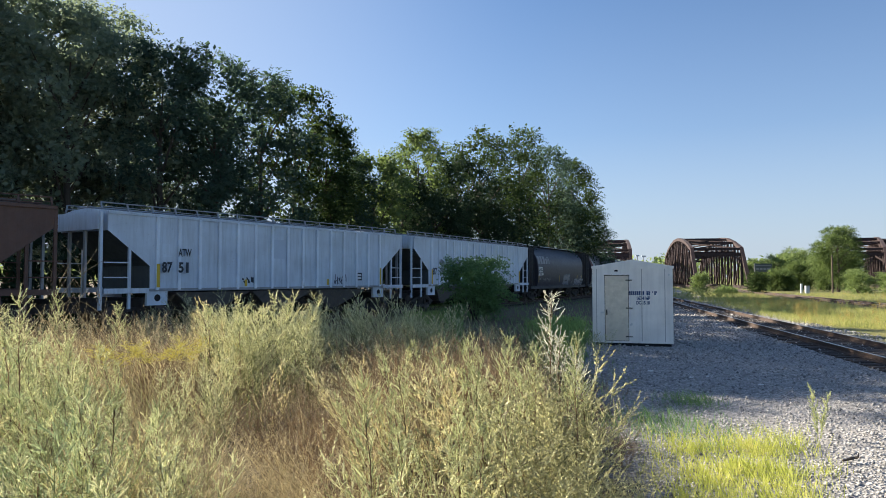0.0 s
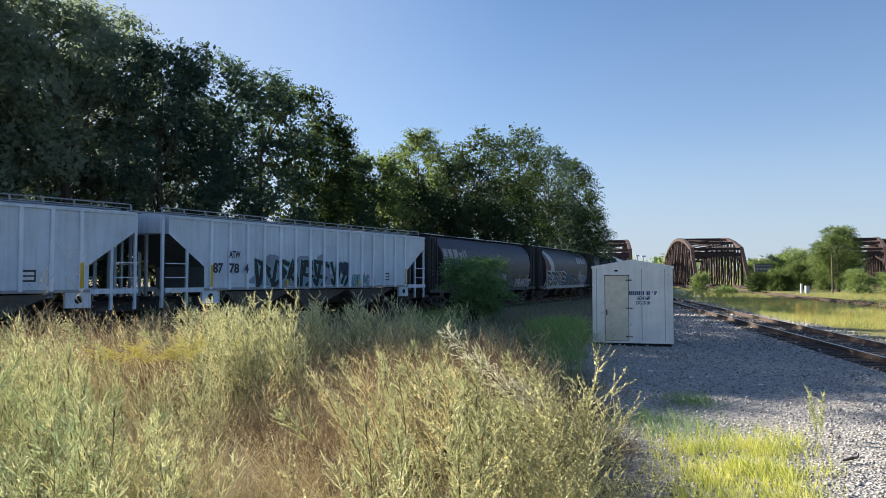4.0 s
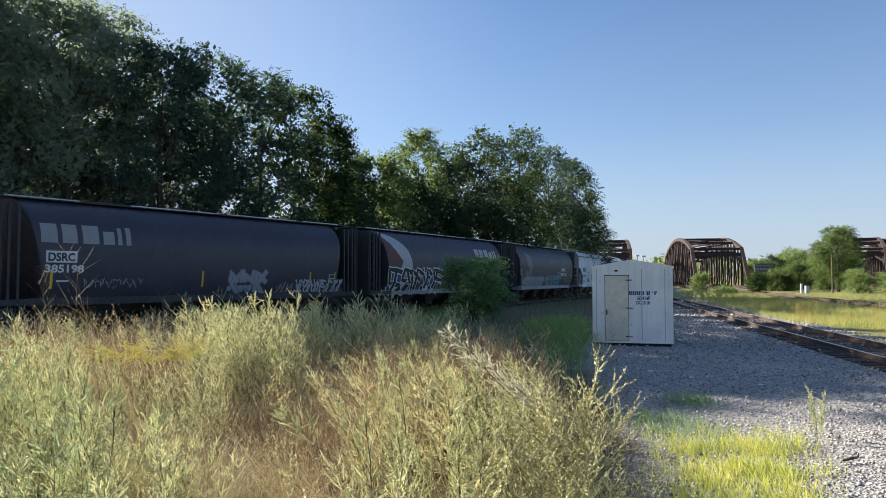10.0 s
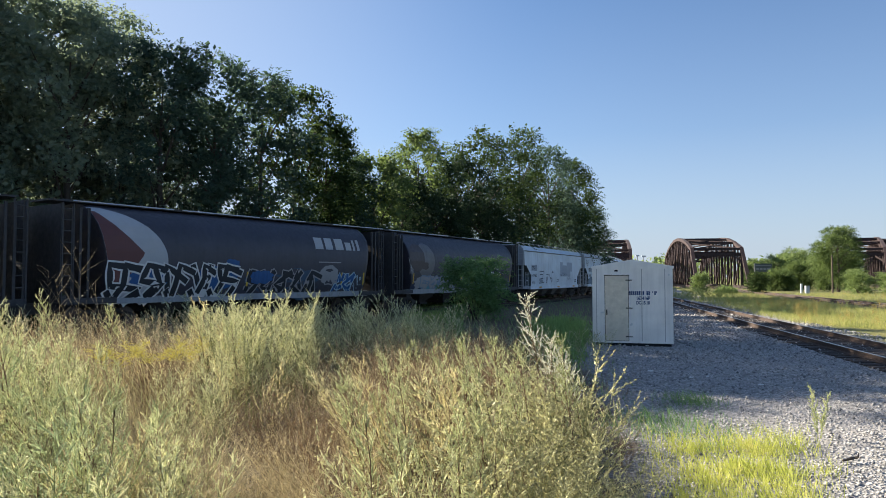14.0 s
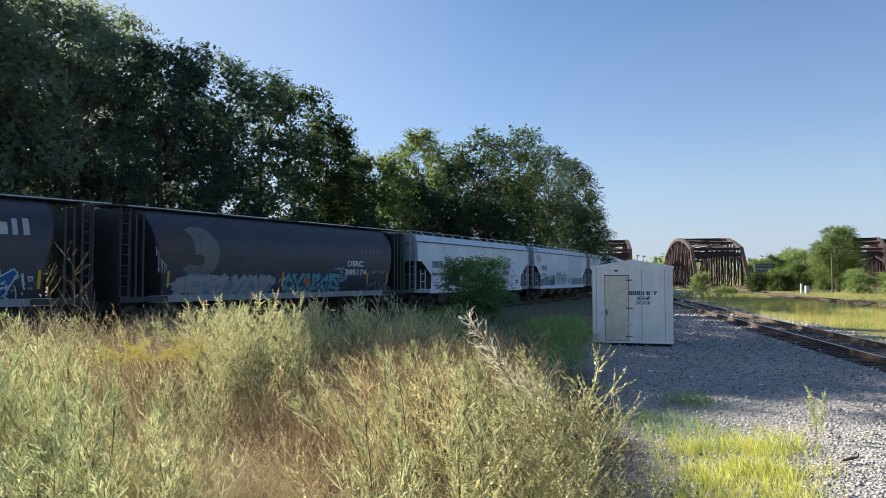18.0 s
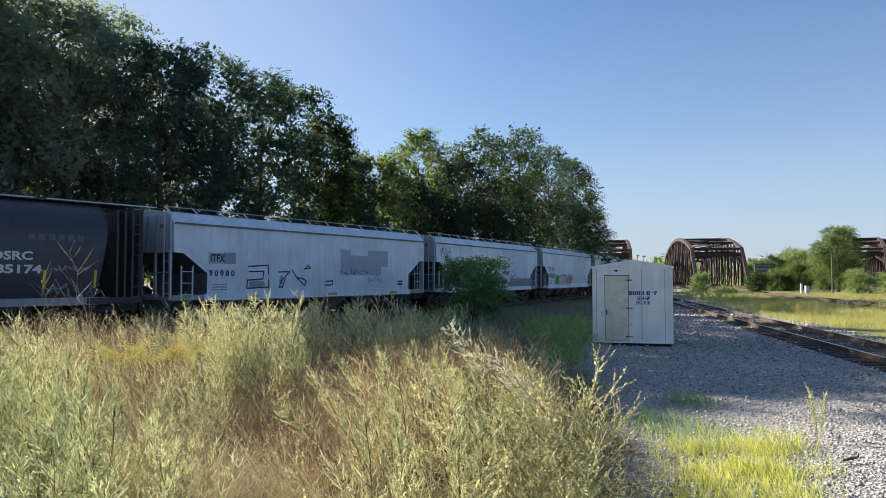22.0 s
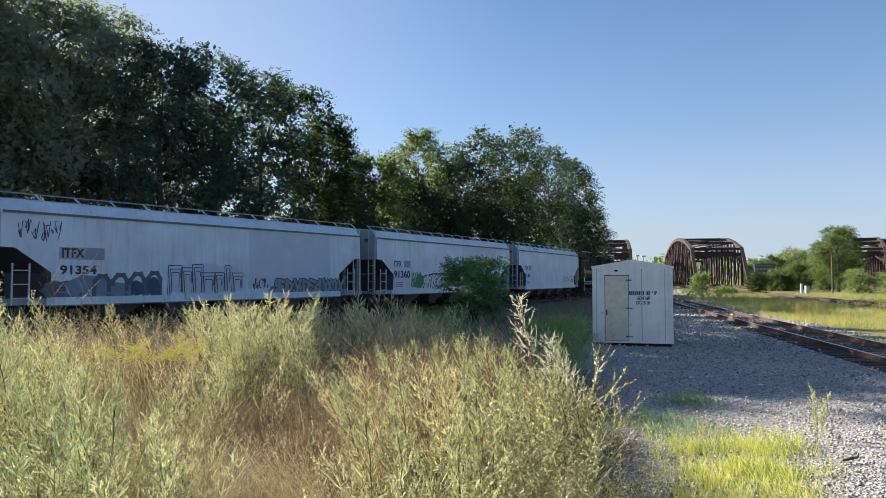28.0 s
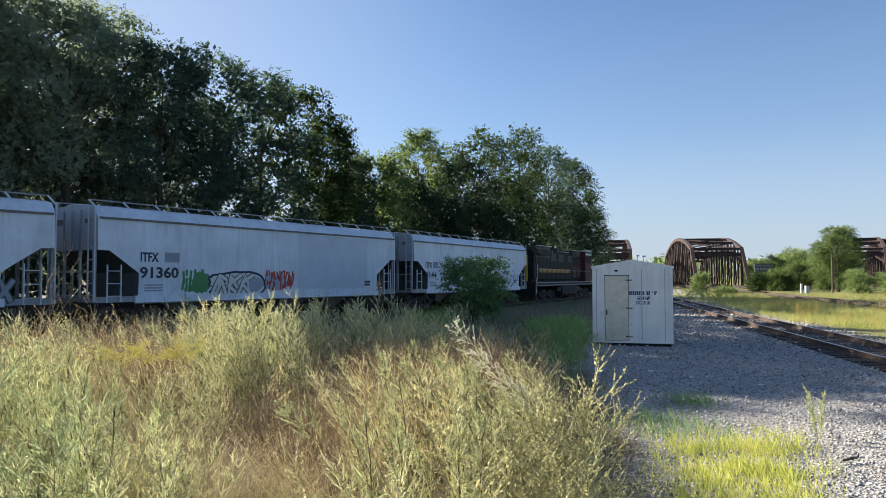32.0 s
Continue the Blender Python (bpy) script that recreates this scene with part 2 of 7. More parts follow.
def sheet(name, verts, faces, material, smooth=False):
    """A mesh object from number arrays; faces all have the same count of corners."""
    me = bpy.data.meshes.new(name)
    verts, faces = np.asarray(verts, np.float32), np.asarray(faces, np.int32)
    k = faces.shape[1]
    me.vertices.add(len(verts))
    me.vertices.foreach_set("co", verts.ravel())
    me.loops.add(faces.size)
    me.loops.foreach_set("vertex_index", faces.ravel())
    me.polygons.add(len(faces))
    me.polygons.foreach_set("loop_start", np.arange(0, faces.size, k, dtype=np.int32))
    me.update(calc_edges=True)
    me.validate()
    me.materials.append(material)
    return me


def thing(name, label, category, group="", m=None):
    ob = new(name)
    if m is not None:
        ob.matrix_basis = m
    return tagged(ob, label, category, group)


# ---- the railway lines ----
def heading(s):
    s = max(s, -30.0)
    if s < 60:
        return 0.6353 - 0.0053 * s + 2.8e-5 * s * s
    return 0.2 + 0.2183 * math.exp(-(s - 60) / 38)


LINE_S0, LINE_DS, LINE = -110.0, 0.5, []


def lay_line():
    n0 = int(-LINE_S0 / LINE_DS)
    pts = [(-12.66, 22.11)]
    x, y = pts[0]
    for i in range(640):
        h = heading((i + 0.5) * LINE_DS)
        x, y = x + math.sin(h) * LINE_DS, y + math.cos(h) * LINE_DS
        pts.append((x, y))
    back, (x, y) = [], (-12.66, 22.11)
    for i in range(n0):
        h = heading(-(i + 0.5) * LINE_DS)
        x, y = x - math.sin(h) * LINE_DS, y - math.cos(h) * LINE_DS
        back.append((x, y))
    for i, (x, y) in enumerate(back[::-1] + pts):
        h = heading(LINE_S0 + i * LINE_DS)
        LINE.append((x - 1.6 * math.cos(h), y + 1.6 * math.sin(h)))


lay_line()


def on_line(s):
    """The middle of the freight track at s metres along it."""
    k = (s - LINE_S0) / LINE_DS
    i = max(0, min(len(LINE) - 2, int(k)))
    u = k - i
    (x0, y0), (x1, y1) = LINE[i], LINE[i + 1]
    return x0 + u * (x1 - x0), y0 + u * (y1 - y0)


RAIL_Z = 0.20


def spare_line(y):
    """The middle of the empty track beside the shed, by its distance ahead."""
    return 7.75 + 0.2 * y + 0.6 * math.exp(-y / 9.0)


def far_line(y):
    """The middle of the track over the middle bridge."""
    return 50.4 - 0.27 * (125 - y) + 0.0002 * (125 - y) ** 2 if y < 125 else 50.4 + 0.222 * (y - 125)


def rail_bar(name, pts, parent):
    """A rail: foot, web and head swept along points."""
    prof = [(-0.07, 0), (0.07, 0), (0.07, 0.018), (0.012, 0.035), (0.012, 0.125), (0.036, 0.135), (0.036, 0.16), (-0.036, 0.16), (-0.036, 0.135), (-0.012, 0.125), (-0.012, 0.035), (-0.07, 0.018)]
    bm, rings = bare(), []
    for i, p in enumerate(pts):
        a, b = pts[max(0, i - 1)], pts[min(len(pts) - 1, i + 1)]
        d = Vector((b[0] - a[0], b[1] - a[1], 0)).normalized()
        rings.append([bm.verts.new((p[0] + d.y * u, p[1] - d.x * u, RAIL_Z - 0.17 + v)) for u, v in prof])
    for r0, r1 in zip(rings, rings[1:]):
        for k in range(len(prof)):
            f = bm.faces.new((r0[k], r0[(k + 1) % 12], r1[(k + 1) % 12], r1[k]))
            f.material_index = 1 if k == 6 else 0
    bm.faces.new(rings[0]), bm.faces.new(rings[-1][::-1])
    ob = part(name, bm, RAIL_RUST, parent)
    ob.data.materials.append(RAIL_TOP)
    return ob


def offset(pts, d):
    out = []
    for i, p in enumerate(pts):
        a, b = pts[max(0, i - 1)], pts[min(len(pts) - 1, i + 1)]
        t = Vector((b[0] - a[0], b[1] - a[1])).normalized()
        out.append((p[0] + t.y * d, p[1] - t.x * d))
    return out


def railway(name, label, pts, ties_from, ties_to, near_parts):
    ob = tagged(new(name), label, "railway track", kind="structure")
    for side in (-0.755, 0.755):
        rail_bar("rail", offset(pts, side), ob)
    rnd = random.Random(name)
    run, place, rest = 0.0, [], bare()
    for a, b in zip(pts, pts[1:]):
        d = math.dist(a, b)
        while run < d:
            u = run / d
            x, y = a[0] + u * (b[0] - a[0]), a[1] + u * (b[1] - a[1])
            place.append((x, y, math.degrees(math.atan2(b[1] - a[1], b[0] - a[0]))))
            run += 0.53
        run -= d
    first = None
    for x, y, r in place:
        if not ties_from <= y <= ties_to:
            continue
        m = pose(x, y, 0.0, rnd.uniform(-0.6, 0.6), rnd.uniform(-0.6, 0.6), r + rnd.uniform(-1.5, 1.5))
        if near_parts:
            if first is None:
                bm = box(bare(), -0.115, 0.115, -1.29, 1.29, -0.12, 0.035)
                bmesh.ops.bevel(bm, geom=bm.edges[:], offset=0.012, segments=1, affect="EDGES")
                first = part("tie", bm, TIE, ob, m=m)
            else:
                again(first, ob, m)
        else:
            box(rest, -0.115, 0.115, -1.29, 1.29, -0.12, 0.035, m)
    if not near_parts:
        tagged(part("ties", rest, TIE, ob), kind="stuff")
    else:
        rest.free()
    return ob


railway("track_1", "freight track of steel rails on timber ties", [on_line(s) for s in range(-100, 200, 2)], -40, 130, False)
railway("track_2", "empty rusty rails on weathered timber ties in grey ballast", [(spare_line(y), y) for y in np.arange(1.0, 118, 1.5)], 6, 100, True)
railway("track_3", "far rusty track crossing the meadow to the bridge", [(far_line(y), y) for y in np.arange(30, 200, 2.5)], 38, 124, False)


def track_bed(line, y0, y1, label, wide=1.0):
    """Dark dirty ballast between and beside the rails."""
    bm, rows = bare(), []
    for y in np.arange(y0, y1, 1.0):
        x = line(y)
        rows.append([bm.verts.new((x + d + 0.08 * math.sin(y * 2.3 + d), y, z)) for d, z in ((-1.55 * wide, -0.03), (-1.15 * wide, 0.012), (0, 0.018), (1.15 * wide, 0.012), (1.6 * wide, -0.03))])
    for a, b in zip(rows, rows[1:]):
        for k in range(4):
            bm.faces.new((a[k], a[k + 1], b[k + 1], b[k]))
    ob = part("ballast_bed", bm, painted("oily_ballast", (0.085, 0.07, 0.06), 0.95, wear=(0.2, 0.18, 0.16), worn=0.7, scale=4, streak=False, bump=1.0), None)
    tagged(ob, label, "ballast", kind="structure")


track_bed(spare_line, 2, 118, "dark oily ballast under the empty track")
track_bed(far_line, 30, 122, "dark ballast under the far track", 1.3)


# ---- the ground ----
def ground_material():
    m, nt, bs = nodes_of("gravel_and_dry_soil")
    co = nt.nodes.new("ShaderNodeTexCoord")
    sep = nt.nodes.new("ShaderNodeSeparateXYZ")
    nt.links.new(co.outputs["Object"], sep.inputs[0])
    vor = nt.nodes.new("ShaderNodeTexVoronoi")
    vor.inputs["Scale"].default_value = 26
    nt.links.new(co.outputs["Object"], vor.inputs["Vector"])
    hs = nt.nodes.new("ShaderNodeSeparateColor")
    nt.links.new(vor.outputs["Color"], hs.inputs[0])
    stones = ramp(nt, hs.outputs[0], [(0.0, (0.14, 0.136, 0.133)), (0.6, (0.31, 0.298, 0.288)), (1.0, (0.55, 0.525, 0.50))])
    dust = mix(nt, ramp(nt, noise_of(nt, 0.45, 6), [(0.42, (0, 0, 0)), (0.66, (0.6, 0.6, 0.6))]), stones, (0.29, 0.282, 0.275))
    soil = ramp(nt, noise_of(nt, 2.5, 8), [(0.3, (0.07, 0.055, 0.035)), (0.7, (0.16, 0.12, 0.075))])
    meadow = ramp(nt, noise_of(nt, 0.5, 6), [(0.3, (0.10, 0.12, 0.03)), (0.7, (0.22, 0.20, 0.06))])
    # right of the weeds and left of the empty track lies gravel
    side = nt.nodes.new("ShaderNodeMath")
    side.operation = "MULTIPLY_ADD"
    side.inputs[1].default_value, side.inputs[2].default_value = -0.15, -0.55
    nt.links.new(sep.outputs["Y"], side.inputs[0])
    back = nt.nodes.new("ShaderNodeMath")
    back.operation = "MULTIPLY_ADD"
    back.inputs[1].default_value, back.inputs[2].default_value = -0.335, 3.3
    nt.links.new(sep.outputs["Y"], back.inputs[0])
    least = nt.nodes.new("ShaderNodeMath")
    least.operation = "MINIMUM"
    nt.links.new(side.outputs[0], least.inputs[0])
    nt.links.new(back.outputs[0], least.inputs[1])
    edge = nt.nodes.new("ShaderNodeMath")
    nt.links.new(sep.outputs["X"], edge.inputs[0])
    nt.links.new(least.outputs[0], edge.inputs[1])
    wob = nt.nodes.new("ShaderNodeMath")
    wob.operation = "MULTIPLY_ADD"
    wob.inputs[1].default_value, wob.inputs[2].default_value = 2.4, -1.2
    nt.links.new(noise_of(nt, 0.7, 5), wob.inputs[0])
    both = nt.nodes.new("ShaderNodeMath")
    nt.links.new(edge.outputs[0], both.inputs[0])
    nt.links.new(wob.outputs[0], both.inputs[1])
    col = mix(nt, ramp(nt, both.outputs[0], [(0.0, (0, 0, 0)), (0.5, (1, 1, 1))]), soil, dust)
    far = nt.nodes.new("ShaderNodeMath")
    far.operation = "MULTIPLY_ADD"
    far.inputs[1].default_value, far.inputs[2].default_value = -0.27, -7.6
    nt.links.new(sep.outputs["Y"], far.inputs[0])
    far2 = nt.nodes.new("ShaderNodeMath")
    nt.links.new(sep.outputs["X"], far2.inputs[0])
    nt.links.new(far.outputs[0], far2.inputs[1])
    col = mix(nt, ramp(nt, far2.outputs[0], [(0.0, (0, 0, 0)), (0.8, (1, 1, 1))]), col, meadow)
    nt.links.new(col, bs.inputs["Base Color"])
    bs.inputs["Roughness"].default_value = 0.95
    bp = nt.nodes.new("ShaderNodeBump")
    bp.inputs["Strength"].default_value, bp.inputs["Distance"].default_value = 0.9, 0.03
    nt.links.new(vor.outputs["Distance"], bp.inputs["Height"])
    nt.links.new(bp.outputs[0], bs.inputs["Normal"])
    return m


def lay_ground():
    xs = np.unique(np.concatenate([[-3000, -800, -250, -90], np.arange(-40, 60, 1.0), [75, 110, 250, 800, 3000]]))
    ys = np.unique(np.concatenate([[-3000, -600, -120, -30], np.arange(-8, 70, 1.0), [80, 100, 140, 300, 900, 3000]]))
    gx, gy = np.meshgrid(xs, ys)
    z = np.zeros_like(gx)
    for i in range(gx.shape[0]):
        for j in range(gx.shape[1]):
            x, y = gx[i, j], gy[i, j]
            if abs(x) < 60 and -8 < y < 70:
                z[i, j] = 0.05 * noise.noise((x * 0.35, y * 0.35, 0)) - 0.02
                z[i, j] *= min(1.0, max(0.15, abs(x - spare_line(max(y, 0))) / 4 - 0.3))
    v = np.stack([gx, gy, z], -1).reshape(-1, 3)
    nx = len(xs)
    q = [(r * nx + c, r * nx + c + 1, (r + 1) * nx + c + 1, (r + 1) * nx + c) for r in range(len(ys) - 1) for c in range(nx - 1)]
    ob = new("ground", sheet("ground", v, q, ground_material()))
    ob.data.polygons.foreach_set("use_smooth", [True] * len(q))
    tagged(ob, "grey crushed gravel and dry soil with weeds", "ground", kind="structure")


lay_ground()


def scatter_stones():
    rs = np.random.RandomState(5)
    n = 29000
    y = 5.0 + 55 * rs.rand(n * 3) ** 1.9
    x = rs.rand(n * 3) * 23 - 1
    left = np.where(y < 9, 0.22 * y + 0.1, np.maximum(0.15 * y + 0.73, 0.335 * y - 3.15)) + 0.9 * np.sin(y * 1.3) * rs.rand(n * 3)
    mid = 7.75 + 0.2 * y
    ok = (x > left) & (x < mid + 2.6)
    x, y = x[ok][:n], y[ok][:n]
    n = len(x)
    base = np.array([(1, 0, 0), (0, 1, 0), (-1, 0, 0), (0, -1, 0), (0.1, 0.1, 0.8), (0, 0, -0.6)], np.float32)
    tri = np.array([(0, 1, 4), (1, 2, 4), (2, 3, 4), (3, 0, 4), (1, 0, 5), (2, 1, 5), (3, 2, 5), (0, 3, 5)])
    size = (0.010 + 0.022 * rs.rand(n) ** 2.5) * (1 + np.maximum(0, y - 12) * 0.05)
    rot = rs.rand(n) * 6.28
    jit = 1 + 0.5 * (rs.rand(n, 6, 3) - 0.5)
    v = base[None] * jit * size[:, None, None]
    c, s = np.cos(rot)[:, None], np.sin(rot)[:, None]
    vx, vy = v[..., 0] * c - v[..., 1] * s, v[..., 0] * s + v[..., 1] * c
    v = np.stack([vx + x[:, None], vy + y[:, None], v[..., 2] + size[:, None] * 0.25], -1)
    f = tri[None] + (np.arange(n) * 6)[:, None, None]
    ob = new("gravel", sheet("gravel", v.reshape(-1, 3), f.reshape(-1, 3), STONE))
    tagged(ob, "loose grey crushed stone lying on the ground", "gravel", kind="stuff")


scatter_stones()


def litter():
    rnd = random.Random(4)
    for x, y in ((5.15, 14.6), (5.4, 14.3), (5.02, 14.2), (5.6, 15.6), (4.5, 15.2), (3.9, 18.4), (4.3, 17.9), (6.0, 13.2)):
        r = rnd.uniform(0.03, 0.06)
        bm = bare()
        ring = [bm.verts.new((r * math.cos(k * 1.05) * rnd.uniform(0.6, 1.3), r * math.sin(k * 1.05) * rnd.uniform(0.6, 1.3), rnd.uniform(0.02, 0.05))) for k in range(6)]
        c = bm.verts.new((0, 0, 0.055))
        for k in range(6):
            bm.faces.new((c, ring[k], ring[(k + 1) % 6]))
        ob = part("paper_scrap", bm, CHALK, None, "crumpled white scrap of paper on the gravel", pose(x, y, 0))
        tagged(ob, category="litter", group="scraps on the gravel")


litter()


# ---- the signal shed ----
def build_shed():
    shed = thing("signal_shed", "small silver metal equipment shed with one door on gravel", "shed", m=pose(5.757, 21.2, 0.0, 0, 0, -15.2))
    w, d, h = 1.183, 1.2, 2.37
    bm = box(bare(), -w, w, 0, 2 * d, 0.08, h)
    bmesh.ops.bevel(bm, geom=bm.edges[:], offset=0.02, segments=2, affect="EDGES")
    part("body", bm, SHED, shed)
    part("base_skid", box(bare(), -w + 0.1, w - 0.06, 0.03, 2 * d - 0.05, -0.03, 0.08), DARK_GAP, shed)
    bm = bare()
    for y in (-0.03, 2 * d + 0.03):
        for x, z in ((-w - 0.03, h - 0.02), (-w - 0.03, h + 0.03), (0, h + 0.235), (w + 0.03, h + 0.03), (w + 0.03, h - 0.02)):
            bm.verts.new((x, y, z))
    bm.verts.ensure_lookup_table()
    v = bm.verts[:]
    for f in ((0, 4, 3, 2, 1), (5, 6, 7, 8, 9), (0, 1, 6, 5), (1, 2, 7, 6), (2, 3, 8, 7), (3, 4, 9, 8), (4, 0, 5, 9)):
        bm.faces.new([v[i] for i in f])
    part("roof", bm, SHED, shed)
    # vertical standing seams of the wall panels
    for x in (0.28, 0.95, -1.06):
        part("panel_seam", box(bare(), x - 0.010, x + 0.010, -0.014, 0.004, 0.1, h - 0.03), SEAM, shed)
    for x in (1.14, -1.155):
        part("corner_trim", box(bare(), x - 0.03, x + 0.03, -0.012, 0.004, 0.1, h - 0.03), SHED, shed)
    part("eave_trim", box(bare(), -w - 0.02, w + 0.02, -0.022, 0.004, h - 0.05, h + 0.0), SHED, shed)
    part("base_trim", box(bare(), -w, w, -0.02, 0.004, 0.07, 0.13), SHED, shed)
    # door
    x0, x1, z0, z1 = -0.80, -0.115, 0.14, 2.115
    door = part("door", box(bare(), x0, x1, -0.022, 0.006, z0, z1), SHED_DOOR, shed, "dented aluminium door, closed")
    bmesh_edges = ((x0 - 0.018, x0, z0, z1), (x1, x1 + 0.014, z0, z1), (x0 - 0.03, x1 + 0.03, z1, z1 + 0.022), (x0, x1, z0 - 0.02, z0))
    for a, b, c, dd in bmesh_edges:
        part("door_gap", box(bare(), a, b, -0.016, 0.004, c, dd), DARK_GAP, shed)
    part("drip_cap", box(bare(), x0 - 0.05, x1 + 0.04, -0.05, 0.0, z1 + 0.022, z1 + 0.04), SHED, shed)
    part("handle", box(bare(), x0 + 0.03, x0 + 0.06, -0.06, -0.02, 0.92, 1.08), DARK_GAP, door)
    part("lock_plate", box(bare(), x0 - 0.14, x0 - 0.05, -0.02, 0.0, 0.96, 1.01), CHALK, shed)
    for z in (0.26, 1.13, 1.98):
        part("hinge", box(bare(), x1 - 0.08, x1 + 0.12, -0.035, -0.008, z - 0.014, z + 0.014), DARK_GAP, shed)
    part("vent", box(bare(), -0.52, -0.42, -0.012, 0.003, 2.24, 2.29), DARK_GAP, shed)
    bm = bare()
    bmesh.ops.create_circle(bm, cap_ends=True, radius=0.028, segments=12, matrix=pose(1.07, -0.008, 2.14, 90))
    part("reflector", bm, CHALK, shed)
    for x, z in ((-0.05, 0.62), (-0.02, 0.64)):
        part("sticker", box(bare(), x - 0.02, x + 0.02, -0.006, 0.002, z - 0.03, z + 0.03), CHALK, shed)
    # sign: the place line as bars, then the codes
    for k in range(15):
        if k in (8, 11):
            continue
        x = -0.09 + k * 0.0565
        tall = 0.05 if k in (12, 14) else 0.12
        part("word_bar", box(bare(), x, x + (0.02 if k in (12, 14) else 0.043), -0.008, 0.0, 1.645 - tall, 1.645), BLUE_INK, shed)
    for text, x, z, size in (("163416P", 0.135, 1.385, 0.14), ("DC-15.18", 0.12, 1.245, 0.14)):
        lettering(text, BLUE_INK, shed, x, z, size, lambda zz: 0.0, 0.008, 0.95, end=x + 0.39)


def text_mesh(text, size, squeeze=1.0):
    cu = bpy.data.curves.new("lettering", "FONT")
    cu.body, cu.size, cu.offset = text, size, size * 0.034
    cu.resolution_u = 3
    tmp = bpy.data.objects.new("lettering", cu)
    me = bpy.data.meshes.new_from_object(tmp)
    co = np.empty(len(me.vertices) * 3, np.float32)
    me.vertices.foreach_get("co", co)
    co = co.reshape(-1, 3)
    co[:, 0] *= squeeze
    bpy.data.objects.remove(tmp)
    bpy.data.curves.remove(cu)
    return me, co


def lettering(text, material, parent, x, z, size, wall, proud, squeeze=1.0, label="", end=None):
    """Letters on a side wall; wall(z) gives how far the wall stands out at a height."""
    me, co = text_mesh(text, size, squeeze)
    if end is not None:
        co[:, 0] = (co[:, 0] - co[:, 0].min()) * (end - x) / np.ptp(co[:, 0])
    out = np.empty_like(co)
    out[:, 0], out[:, 2] = co[:, 0] + x, co[:, 1] + z
    out[:, 1] = [-wall(q) - proud for q in out[:, 2]]
    me.vertices.foreach_set("co", out.ravel())
    me.materials.clear()
    me.materials.append(material)
    ob = new("lettering", me)
    ob.parent = parent
    return tagged(ob, label)


build_shed()


# ---- the freight train ----
def curve_of(points):
    """Half width by height, from a few (z, half width) pairs."""
    zs, ws = zip(*points)
    return lambda z: float(np.interp(z, zs, ws))


SMOOTH = curve_of([(0.9, 1.54), (1.25, 1.57), (1.9, 1.60), (3.0, 1.60), (3.9, 1.575), (4.28, 1.30), (4.36, 0.9), (4.40, 0.0)])
RIBBED = curve_of([(1.2, 1.52), (4.1, 1.52), (4.16, 1.45), (4.26, 0.8), (4.32, 0.0)])
ROUND = curve_of([(0.95, 1.36), (1.2, 1.47), (1.6, 1.58), (2.2, 1.645), (2.8, 1.65), (3.3, 1.58), (3.7, 1.42), (4.05, 1.12), (4.28, 0.78), (4.40, 0.5), (4.46, 0.0)])


def loft(stations, width, heights):
    """A closed body lofted along x. stations: (x at the bottom, x at the top, bottom z)."""
    bm, rings = bare(), []
    top = heights[-1]
    for xb, xt, zb in stations:
        zs = [zb] + [max(zb + 0.002 * (i + 1), h) for i, h in enumerate(heights)]
        pts = []
        for z in zs:
            u = min(1, max(0, (z - zb) / max(top - zb, 0.01)))
            pts.append((xb + u * (xt - xb), width(z), z))
        rings.append([bm.verts.new((x, -w, z)) for x, w, z in pts[:-1]] + [bm.verts.new((pts[-1][0], 0, pts[-1][2]))] + [bm.verts.new((x, w, z)) for x, w, z in pts[:-1][::-1]])
    n = len(rings[0])
    for r0, r1 in zip(rings, rings[1:]):
        for k in range(n):
            f = bm.faces.new((r0[k], r1[k], r1[(k + 1) % n], r0[(k + 1) % n]))
            # bottom faces take the second, darker material
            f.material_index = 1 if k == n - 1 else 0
    bm.faces.new(rings[0])
    bm.faces.new(rings[-1][::-1])
    bmesh.ops.recalc_face_normals(bm, faces=bm.faces[:])
    return bm


WHEELSETS = []


